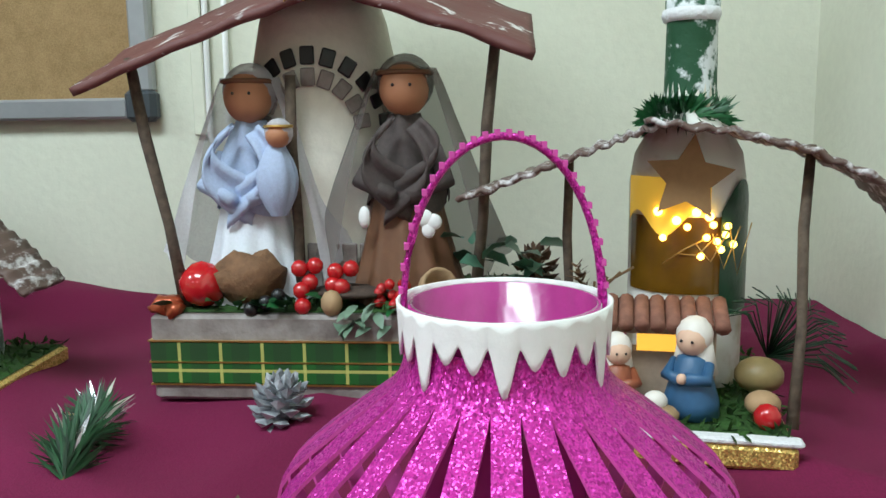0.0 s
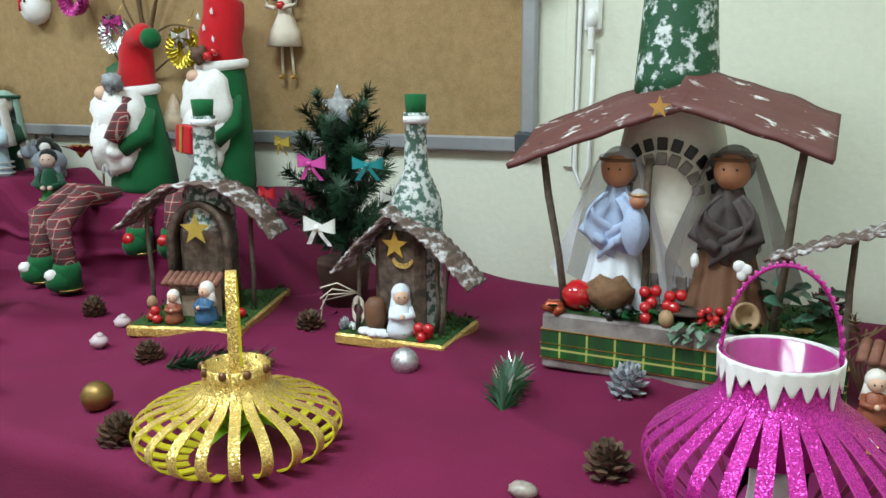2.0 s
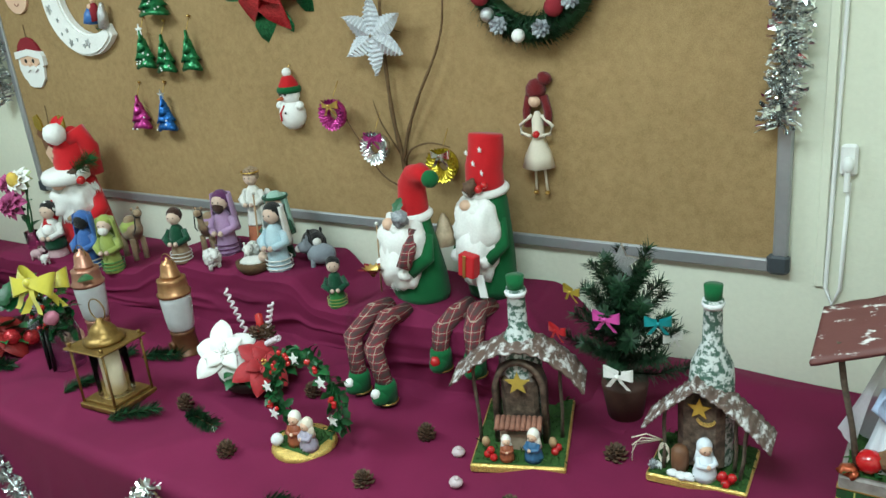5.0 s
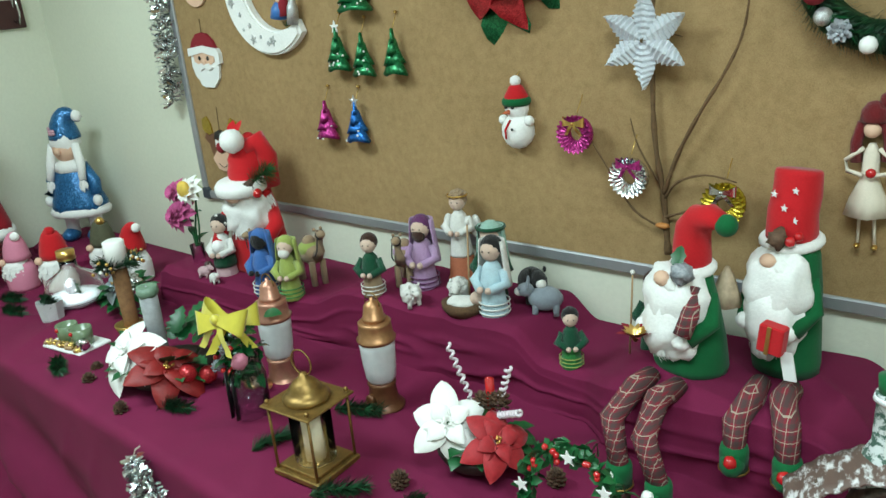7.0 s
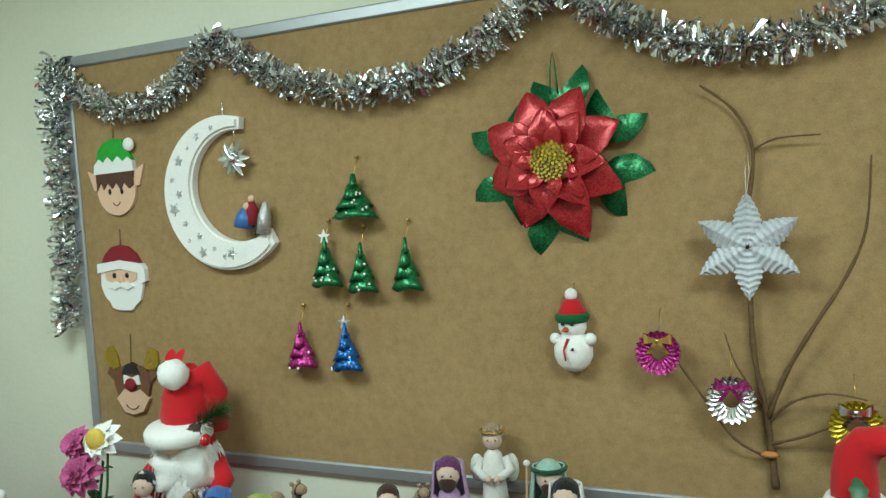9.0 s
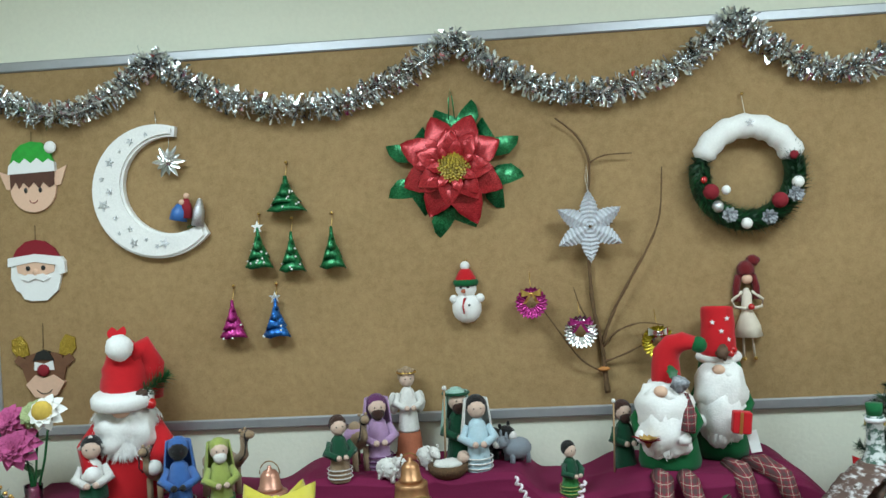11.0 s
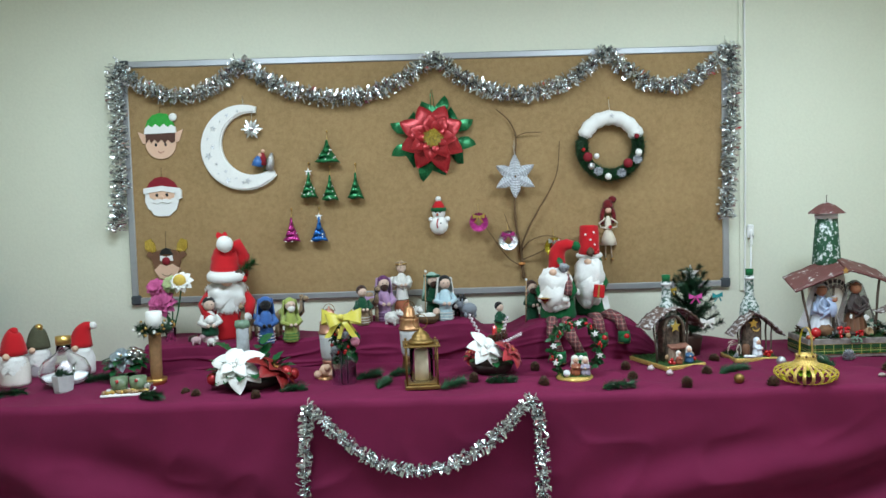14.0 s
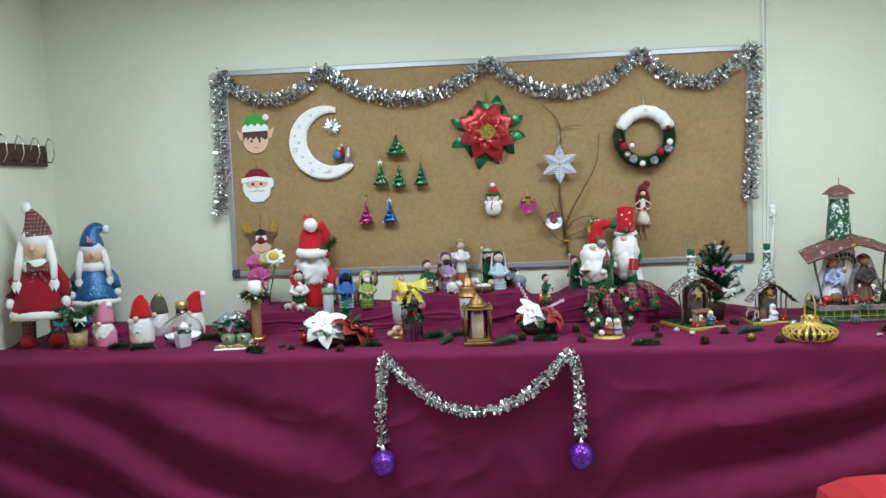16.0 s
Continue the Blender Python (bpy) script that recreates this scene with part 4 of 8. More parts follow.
for x, z, r, m1, m2, lab in ((1.741, 1.402, 0.05, MAGG, GOLD, "magenta foil ring ornament with gold bow on branch"), (1.884, 1.308, 0.052, SILVER, MAGG, "silver foil ring ornament with magenta bow"), (2.112, 1.268, 0.052, paint("yellow_gold_foil", (0.55, 0.42, 0.03), 0.25, metal=0.7), SILVER, "gold foil ring ornament with silver bow")):
    ob = thing("ring_ornament", pose(x, -0.06, z), lab, "hanging ornament", "foil rings on the branch")
    for i in range(22):
        a = i * 360 / 22
        part("foil_loop", Geo().leaf(pose(0, 0, 0, 0, a, 0) @ pose(0, -0.012, r * 0.34, 90, 0, 0), r * 0.74, r * 0.34, 0.8, -0.5, 5), m1, ob)
    g = Geo().tube([(r * 0.62 * math.cos(t * math.pi / 10), -0.004, r * 0.62 * math.sin(t * math.pi / 10)) for t in range(20)], r * 0.27, 10, True)
    part("ring", g, m1, ob)
    b = Geo()
    bow(b, (0, -0.02, r * 0.55), r * 0.62)
    part("bow", b, m2, ob, "shiny ribbon bow")
    part("cord", Geo().tube([(0, 0, r), (0, 0.03, r + 0.04)], 0.0012, 5), GOLD, ob)

# ---- snowman ----
so = Geo().use(FUR).ball((0, -0.04, 0.05), 0.05, (1, 0.85, 1.05)).ball((0, -0.04, 0.115), 0.036, (1, 0.9, 0.95)).ball((-0.042, -0.05, 0.082), 0.014).ball((0.046, -0.05, 0.082), 0.015)
so.use(RED).lathe([(0.036, 0.13), (0.034, 0.15), (0.02, 0.175), (0.01, 0.182), (0, 0.183)], 14, (0, -0.04, 0)).tube([(-0.004, -0.07, 0.085), (-0.012, -0.086, 0.06), (-0.008, -0.088, 0.035)], 0.006, 6, flat=0.4)
so.use(GREEN).lathe([(0.037, 0.123), (0.042, 0.13), (0.042, 0.14), (0.036, 0.145)], 14, (0, -0.04, 0)).use(FUR).ball((0, -0.04, 0.19), 0.016)
so.use(paint("orange_nose", (0.7, 0.16, 0.06), 0.6)).lathe([(0.008, 0), (0, 0.025)], 8, (-0.008, -0.07, 0.108), (90, 0, -15)).use(BLACK).ball((-0.016, -0.07, 0.122), 0.0055, seg=8).ball((0.008, -0.072, 0.122), 0.0055, seg=8).ball((0.01, -0.084, 0.062), 0.004, seg=6)
so.use(GOLD).tube([(0, -0.04, 0.2), (0.005, -0.015, 0.22)], 0.001, 5)
solid("snowman", so, pose(1.545, 0.004, 1.346) @ Matrix.Scale(0.92, 4), "white felt snowman ornament with red beanie, hanging", "hanging ornament")

# ---- rag doll with burgundy hair ----
HAIRR = wool("burgundy_yarn", (0.16, 0.012, 0.015))
dl = Geo().use(HAIRR).ball((0, -0.03, 0.262), 0.023, (1, 0.8, 1)).lathe([(0.023, 0.262), (0.026, 0.268), (0.025, 0.285), (0.014, 0.3), (0, 0.304)], 14, (0, -0.032, 0)).ball((0.024, -0.03, 0.303), 0.018, (1.1, 0.9, 0.9), lump=0.3).tube([(-0.02, -0.03, 0.26), (-0.03, -0.03, 0.22), (-0.028, -0.03, 0.18)], 0.011, 8).tube([(0.02, -0.03, 0.26), (0.03, -0.03, 0.22), (0.028, -0.03, 0.185)], 0.011, 8)
dl.use(SKIN).ball((0, -0.042, 0.248), 0.016).use(CREAMF).lathe([(0.042, 0.075), (0.034, 0.11), (0.016, 0.15), (0.015, 0.2), (0.006, 0.22)], 14, (0, -0.032, 0), wob=0.08)
dl.tube([(-0.014, -0.035, 0.21), (-0.045, -0.04, 0.185), (-0.04, -0.045, 0.165), (-0.01, -0.055, 0.16)], 0.005, 6).tube([(0.014, -0.035, 0.21), (0.045, -0.04, 0.185), (0.04, -0.045, 0.165), (0.01, -0.055, 0.16)], 0.005, 6)
dl.tube([(-0.014, -0.03, 0.08), (-0.014, -0.03, 0.01)], 0.0035, 6).tube([(0.012, -0.03, 0.08), (0.018, -0.03, 0.01)], 0.0035, 6).use(GOLD).ball((-0.014, -0.034, 0.006), 0.008, (0.8, 1.2, 0.7)).ball((0.019, -0.034, 0.006), 0.008, (0.8, 1.2, 0.7)).use(BERRY).ball((0.006, -0.055, 0.165), 0.01)
solid("rag_doll", dl, pose(2.389, 0, 1.192), "slim rag doll in cream dress with burgundy hair", "doll")

# ---- wreath ----
wr = thing("christmas_wreath", pose(2.402, -0.055, 1.756), "green pine wreath with white padded top and baubles", "wreath")
R0 = 0.14
part("padded_arc", Geo().tube([(R0 * math.cos(radians(a)), 0, R0 * math.sin(radians(a))) for a in range(14, 168, 7)], [0.02] + [0.036 + 0.003 * math.sin(i * 2) for i in range(20)] + [0.02], 14), FUR, wr, "white padded fabric arc")
g = Geo().tube([(R0 * math.cos(radians(a)), 0.01, R0 * math.sin(radians(a))) for a in range(160, 385, 9)], 0.032, 10)
needles(g, [(R0 * math.cos(radians(a)), 0, R0 * math.sin(radians(a))) for a in range(158, 387, 6)], 0.05, 2600, random.Random(4), 0.0036)
part("pine_greenery", g, DGREEN, wr, "dark green pine greenery")
g = Geo()
needles(g, [(R0 * math.cos(radians(a)), -0.006, R0 * math.sin(radians(a))) for a in range(162, 384, 6)], 0.056, 900, random.Random(9), 0.0036)
part("pine_fringe", g, LEAFG, wr, "brighter green pine sprigs")
for a, r, s, mt in ((203, .13, .024, DRED), (312, .115, .024, DRED), (186, .14, .01, BERRY), (20, .13, .013, DRED), (223, .14, .018, SILVERG), (262, .15, .017, PETALW), (345, .135, .018, PETALW), (212, .09, .014, PETALW)):
    part("bauble", Geo().ball((r * math.cos(radians(a)), -0.038, r * math.sin(radians(a))), s, seg=12), mt, wr)
for a in (240, 288, 330):
    g = cone_geo(0.024, 0.03, 26, random.Random(a))
    g.v = [tuple(pose(0.14 * math.cos(radians(a)), -0.03, 0.14 * math.sin(radians(a)), 90, 0, 0) @ Vector(p)) for p in g.v]
    part("pine_cone", g, CONEW, wr, "whitened pine cone")
part("star", Geo().plate(starpts(0.014), 0.003, pose(0, -0.037, R0 + 0.005)), SILVERG, wr)
part("cord", Geo().tube([(0, 0, 0.165), (0, 0.035, 0.24)], 0.0012, 5), CREAMF, wr)
g = Geo()
pin(g, 0, 0.24, 0.035)
part("push_pin", g, GOLD, wr)


# ---- foam strip baskets ----
def strip(g, prof, a, w, th, inner, outer):
    """One bent foam strip: plain inside, glitter outside."""
    m = pose(0, 0, 0, 0, 0, a)
    n = len(prof) - 1

    def at(u, off):
        k = u * n
        j = min(int(k), n - 1)
        t = k - j
        p0, p1, p2, p3 = [Vector(prof[min(max(q, 0), n)]) for q in (j - 1, j, j + 1, j + 2)]
        p = 0.5 * ((2 * p1) + (p2 - p0) * t + (2 * p0 - 5 * p1 + 4 * p2 - p3) * t * t + (3 * p1 - p0 - 3 * p2 + p3) * t ** 3)
        d = (0.5 * ((p2 - p0) + 2 * (2 * p0 - 5 * p1 + 4 * p2 - p3) * t + 3 * (3 * p1 - p0 - 3 * p2 + p3) * t * t)).normalized()
        return p + Vector((d.y, -d.x)) * off
    for off, mt in ((0.0, inner), (-th, outer)):
        g.use(mt)
        g.sheet(lambda u, v: m @ Vector((at(u, off)[0], w * (v - 0.5) * (1 if u < 2 else 1), at(u, off)[1])), 22, 1)
    g.use(inner)
    for v in (-0.5, 0.5):
        g.sheet(lambda u, q: m @ Vector((at(u, -th * q)[0], w * v, at(u, -th * q)[1])), 22, 1)


pb = thing("foam_strip_basket", pose(3.538, -0.823, 0.757, 0, 0, 8) @ Matrix.Diagonal((0.83, 0.83, 1.08, 1)), "magenta glitter foam basket with white icing rim and candle", "basket")
for i in range(26):
    g = Geo()
    a = i * 360 / 26
    strip(g, [(0.060, 0.150), (0.066, 0.128), (0.102, 0.106), (0.138, 0.082), (0.141, 0.062), (0.122, 0.036), (0.085, 0.012), (0.048, 0.004)], a, 0.0165, 0.002, PINKF, PINKG)
    part("foam_strip", g, None, pb)
part("inner_sleeve", Geo().lathe([(0.0595, 0.078), (0.0605, 0.166), (0.0575, 0.166), (0.0565, 0.078)], 40), paint("glossy_magenta_film", (0.42, 0.03, 0.23), 0.22, var=0.3, scale=30, bump=0.25, coat=0.4), pb, "plain pink foam sleeve")
part("base_disc", Geo().lathe([(0, 0.001), (0.052, 0.001), (0.052, 0.004), (0, 0.004)], 32), PINKF, pb)
g = Geo()
drips = [0.010, 0.013, 0.024, 0.009, 0.012, 0.022, 0.010, 0.014, 0.011, 0.026, 0.009, 0.017]
g.sheet(lambda u, v: ((0.0640 + 0.0012 * (1 - v)) * math.cos(u * 6.2832), (0.0640 + 0.0012 * (1 - v)) * math.sin(u * 6.2832),
        0.1675 - v * (0.0115 + (lambda k, f: drips[k % 12] * (0.5 + 0.5 * math.cos((f - 0.5) * 6.2832)) ** 0.8)(int(u * 24) , (u * 24) % 1))), 288, 6, 0.002)
part("icing_rim", g, WHITE, pb, "white foam icing drips")
g = Geo()
hp = [(0.063 * math.cos(math.pi * i / 28), 0, 0.150 + 0.094 * math.sin(math.pi * i / 28) ** 0.85) for i in range(29)]
g.use(PINKG).tube(hp, 0.0036, 6, flat=0.5)
g.use(PINKF)
for p, q in zip(hp, hp[1:]):
    c = (Vector(p) + Vector(q)) / 2
    g.box((c[0] * 1.03, c[1], c[2] + 0.002), (0.003, 0.007, 0.003))
part("handle", g, None, pb, "scalloped pink glitter handle")
gj = part("glass_cup", Geo().lathe([(0.030, 0.006), (0.034, 0.006), (0.040, 0.02), (0.041, 0.07), (0.0395, 0.07), (0.0385, 0.02), (0.033, 0.008), (0.030, 0.008)], 28), THIN, pb, "clear glass cup")
gj.visible_shadow = False
cnd = part("candle", Geo().lathe([(0.0, 0.01), (0.026, 0.01), (0.0265, 0.058), (0.016, 0.055), (0.003, 0.05), (0.003, 0.062), (0, 0.07)], 18), WAXW, pb, "white tealight candle")

yb = thing("foam_strip_basket", pose(2.972, -0.918, 0.757, 0, 0, 128) @ Matrix.Diagonal((0.9, 0.9, 1.0, 1)), "yellow and gold glitter foam basket with strap handle", "basket")
for i in range(22):
    g = Geo()
    strip(g, [(0.040, 0.112), (0.042, 0.09), (0.062, 0.073), (0.102, 0.064), (0.128, 0.050), (0.127, 0.032), (0.1, 0.014), (0.045, 0.003)], i * 360 / 22, 0.0135, 0.0022, YELF, GOLDG)
    part("foam_strip", g, None, yb)
part("neck_band", Geo().lathe([(0.0425, 0.09), (0.0425, 0.113), (0.0385, 0.113), (0.038, 0.09)], 32), GOLDG, yb, "gold glitter neck band")
part("base_disc", Geo().lathe([(0, 0.001), (0.05, 0.001), (0.05, 0.004), (0, 0.004)], 28), YELF, yb)
g = Geo()
for off, mt in ((0.0, GOLDG), (-0.0022, YELF)):
    g.use(mt).sheet(lambda u, v: ((0.03 + off) * math.cos(math.pi * u), 0.0135 * (v - 0.5), 0.1 + (0.122 + off) * math.sin(math.pi * u) ** 0.6), 30, 1)
part("strap_handle", g, None, yb, "yellow strap with gold glitter outside")
for i in range(9):
    part("bead", Geo().ball((0.043 * math.cos(i * 0.7), 0.043 * math.sin(i * 0.7), 0.11), 0.0055, seg=8), BROWNP, yb, "brown bead")
g = Geo()
for i in range(8):
    g.leaf(pose(0, 0, 0.03, 0, 0, i * 45) @ pose(0, 0, 0, 30, 0, 0), 0.055, 0.035, 0.5, 0.8, 6)
part("lime_flower", g, LIME, yb, "lime green foam petals inside")


# ---- nativity figurines ----
def mary(g, c, h, robe, veil, rz=0, face=SKIN):
    g.at(pose(*c, 0, 0, rz))
    g.use(robe).lathe([(0.28 * h, 0), (0.27 * h, 0.15 * h), (0.2 * h, 0.4 * h), (0.15 * h, 0.58 * h), (0.06 * h, 0.64 * h)], 14)
    g.use(face).ball((0, -0.02 * h, 0.75 * h), 0.155 * h)
    g.use(veil).ball((0, 0.045 * h, 0.79 * h), 0.185 * h, (1, 0.95, 1.08), (-14, 0, 0)).lathe([(0.24 * h, 0.42 * h), (0.2 * h, 0.6 * h), (0.17 * h, 0.78 * h)], 14, (0, 0.06 * h, 0), (0, 0, 0), 1, 0.7)
    g.use(robe).tube([(-0.16 * h, 0, 0.52 * h), (-0.2 * h, -0.14 * h, 0.4 * h), (-0.03 * h, -0.25 * h, 0.4 * h)], 0.065 * h, 8).tube([(0.16 * h, 0, 0.52 * h), (0.2 * h, -0.14 * h, 0.4 * h), (0.03 * h, -0.25 * h, 0.42 * h)], 0.065 * h, 8)
    g.use(face).ball((0, -0.27 * h, 0.42 * h), 0.055 * h, seg=8)
    g.use(BLACK).ball((-0.055 * h, -0.168 * h, 0.77 * h), 0.016 * h, seg=6).ball((0.055 * h, -0.168 * h, 0.77 * h), 0.016 * h, seg=6)
    g.at(Matrix())
    return g


ORAN = paint("orange_brown_glaze", (0.32, 0.09, 0.04), 0.45, var=0.3, scale=60)
BLUEP = paint("blue_glaze", (0.04, 0.12, 0.24), 0.45, var=0.25, scale=60)
IVORY = paint("ivory_glaze", (0.78, 0.73, 0.66), 0.45, var=0.1, scale=60)


def stable(par, c, s, yaw=0, lit=False):
    """The small clay stable inside a bottle scene."""
    m = pose(*c, 0, 0, yaw)
    st_ = part("clay_stable", Geo().at(m).box((-0.4 * s, 0, 0.38 * s), (0.2 * s, 0.35 * s, 0.76 * s), bev=0.01 * s).box((0.42 * s, 0, 0.38 * s), (0.2 * s, 0.35 * s, 0.76 * s), bev=0.01 * s).box((0, 0.05 * s, 0.25 * s), (0.66 * s, 0.2 * s, 0.5 * s)).box((0, 0.05 * s, 0.72 * s), (0.66 * s, 0.22 * s, 0.1 * s)), paint("clay_wall", (0.50, 0.37, 0.27), 0.7, var=0.3, scale=60, bump=0.4), par, "cream brown clay stable front")
    g = Geo().at(m)
    for i in range(9):
        g.tube([(-0.56 * s + i * 0.14 * s, -0.3 * s, 0.80 * s), (-0.56 * s + i * 0.14 * s, 0.12 * s, 0.95 * s)], 0.072 * s, 8)
    part("tile_roof", g, CLAYR, st_, "red clay tile roof")
    if lit:
        part("lit_window", Geo().at(m).box((0, -0.03 * s, 0.6 * s), (0.36 * s, 0.02 * s, 0.2 * s)), glow("amber_window", (1.0, 0.55, 0.06), 0.9), st_, "amber lit window")


def greens(par, w, d, z, rnd, n=500, ln=0.016, name="moss", mt=MOSS):
    g = Geo()
    g.sheet(lambda u, v: ((u - 0.5) * w, (v - 0.5) * d, z + 0.008 * abs(noise.noise(Vector((u * 6, v * 6, z * 9)))) * (1 if 0 < u < 1 and 0 < v < 1 else 0)), 14, 12)
    for i in range(n):
        p = Vector((rnd.uniform(-w / 2, w / 2), rnd.uniform(-d / 2, d / 2), z))
        needles(g, [p, p + Vector((rnd.uniform(-0.01, 0.01), rnd.uniform(-0.01, 0.01), 0.006))], ln * rnd.uniform(0.5, 1), 1, rnd, 0.003)
    tagged(part(name, g, mt, par, "green moss tufts"), kind="stuff")


def bottle_scene(name, m, label, w, d, bottle, roof, seed, bh=0.42, edge=GOLDG, arch=None, corkmat=GREEN, roofmat=None):
    """A small board with a decorated bottle, a roof on sticks and moss."""
    rnd = random.Random(seed)
    ob = thing(name, m, label, "nativity scene", "bottle nativity scenes")
    part("base_board", Geo().box((0, 0, 0.011), (w, d, 0.022), bev=0.004), edge, ob, "gold painted base board")
    greens(ob, w * 0.96, d * 0.96, 0.023, rnd)
    bx, by, r = bottle
    part("bottle", Geo().lathe([(r * 0.95, 0.02), (r, 0.03), (r, bh * 0.55), (r * 0.92, bh * 0.62), (r * 0.45, bh * 0.74), (r * 0.4, bh * 0.95), (r * 0.45, bh * 0.955), (r * 0.45, bh * 0.975), (0, bh * 0.975)], 24, (bx, by, 0)), arch, ob, "decorated glass bottle")
    part("collar", Geo().lathe([(r * 0.46, bh * 0.93), (r * 0.5, bh * 0.945), (r * 0.48, bh * 0.96)], 18, (bx, by, 0), wob=0.05), SNOW, ob, "white painted lip")
    part("stopper", Geo().lathe([(r * 0.36, bh * 0.96), (r * 0.42, bh * 1.05), (0, bh * 1.052)], 16, (bx, by, 0)), corkmat, ob, "dark green stopper")
    for pts, wd in roof:
        P = [Vector(p) for p in pts]
        n = len(P) - 1

        def slab(u, v):
            k = u * n
            j = min(int(k), n - 1)
            p = P[j].lerp(P[j + 1], k - j)
            return (p.x, p.y + (v - 0.5) * wd, p.z + 0.0022 * math.sin(u * 75) + 0.003 * noise.noise(Vector((u * 9, v * 5, seed))))
        part("roof_slab", Geo().sheet(slab, 60, 4, 0.005), roofmat or ROOFS, ob, "corrugated card roof with snow paint")
    return ob, rnd


def patchy(name, a, b, scale=28, lo=0.48, hi=0.56, stretch=(1, 1, 1)):
    """Paint b daubed over a in patches."""
    mt, nt, bs = nodes_of(name)
    nz = noise_node(nt, scale, 4, 0.65, stretch=stretch)
    r = nt.nodes.new("ShaderNodeValToRGB")
    r.color_ramp.elements[0].position, r.color_ramp.elements[1].position = lo, hi
    r.color_ramp.elements[0].color, r.color_ramp.elements[1].color = (*a, 1), (*b, 1)
    lnk(nt, nz.outputs[0], r.inputs[0])
    lnk(nt, r.outputs[0], bs.inputs["Base Color"])
    bs.inputs["Roughness"].default_value = 0.6
    bp = nt.nodes.new("ShaderNodeBump")
    bp.inputs["Strength"].default_value, bp.inputs["Distance"].default_value = 0.6, 0.003
    lnk(nt, nz.outputs[0], bp.inputs["Height"])
    lnk(nt, bp.outputs[0], bs.inputs["Normal"])
    return mt


ROOFS = patchy("brown_card_with_snow_paint", (0.12, 0.075, 0.06), (0.62, 0.60, 0.60), 60, 0.5, 0.62, (1, 0.5, 1))
ROOFB = patchy("red_bark_with_snow_paint", (0.13, 0.045, 0.04), (0.70, 0.68, 0.66), 42, 0.60, 0.66, (0.4, 1, 1))
GREENSNOW = patchy("green_bottle_with_snow_paint", (0.012, 0.075, 0.03), (0.66, 0.70, 0.70), 40, 0.52, 0.60)
MOSB = patchy("mosaic_silver_bottle", (0.06, 0.12, 0.09), (0.60, 0.63, 0.62), 75, 0.46, 0.54)
STONEB = patchy("bark_stone_bottle", (0.045, 0.03, 0.022), (0.17, 0.12, 0.085), 40, 0.4, 0.65)
WHITEB = patchy("white_paper_bottle", (0.45, 0.36, 0.22), (0.80, 0.79, 0.74), 14, 0.3, 0.5)


def posts(ob, lst, r=0.0045, mt=STICK):
    for p, q in lst:
        P, Q = Vector(p), Vector(q)
        part("post", Geo().tube([P, P.lerp(Q, 0.35) + Vector((0.002, 0, 0)), P.lerp(Q, 0.7) - Vector((0.002, 0, 0)), Q], [r * 1.1, r * 0.9, r, r * 0.9], 7), mt, ob, "thin stick post")


def berries(ob, pts, r, mt=BERRY, name="berry"):
    for p in pts:
        part(name, Geo().ball(p, r, seg=10), mt, ob)


# first bottle scene, turned towards the room
h1, rn = bottle_scene("bottle_nativity", pose(2.545, -0.487, 0.757, 0, 0, 20) @ Matrix.Scale(0.95, 4), "bottle nativity with clay stable, star and arched card roof", 0.215, 0.30, (0, 0.0, 0.05),
                      [([(-0.155, -0.03, 0.185), (-0.10, -0.03, 0.235), (-0.04, -0.03, 0.268), (0.02, -0.03, 0.275), (0.07, -0.03, 0.255), (0.12, -0.03, 0.215), (0.15, -0.03, 0.175)], 0.11)], 11, 0.40, GOLDG, MOSB)
part("niche", Geo().sheet(lambda u, v: (-0.062 * math.cos(math.pi * u) * (1 if True else 0), -0.06 + 0.045 * v, 0.022 + (0.13 + 0.085 * math.sin(math.pi * u)) * 1.0 if 0.0 < u < 1.0 else 0.022), 20, 4, 0.012), STONEB, h1, "dark bark arch")
part("niche_back", Geo().box((0, -0.035, 0.105), (0.085, 0.03, 0.17), bev=0.01), STONEB, h1, "dark bark wall")
part("star", Geo().plate(starpts(0.03), 0.003, pose(0.0, -0.066, 0.185)), paint("yellow_felt_star", (0.55, 0.38, 0.06), 0.8), h1, "yellow star")
stable(h1, (0.0, -0.085, 0.023), 0.085)
part("clay_mother", mary(Geo(), (-0.025, -0.125, 0.024), 0.062, ORAN, IVORY, 10), None, h1, "glazed clay mother with white veil")
part("clay_father", mary(Geo(), (0.035, -0.12, 0.024), 0.078, BLUEP, IVORY, -20), None, h1, "glazed clay father in blue")
posts(h1, [((-0.095, -0.06, 0.02), (-0.105, -0.04, 0.232)), ((0.09, -0.03, 0.02), (0.095, -0.03, 0.24))])
berries(h1, [(-0.07, -0.12, 0.032), (-0.055, -0.13, 0.03), (-0.062, -0.122, 0.044), (0.08, -0.1, 0.032), (0.086, -0.085, 0.034)], 0.0095)
part("acorn", Geo().ball((-0.075, -0.105, 0.055), 0.01, (1, 1, 1.3), seg=8), WOODL, h1)
part("acorn", Geo().ball((0.075, -0.09, 0.05), 0.01, (1, 1, 1.3), seg=8), WOODL, h1)

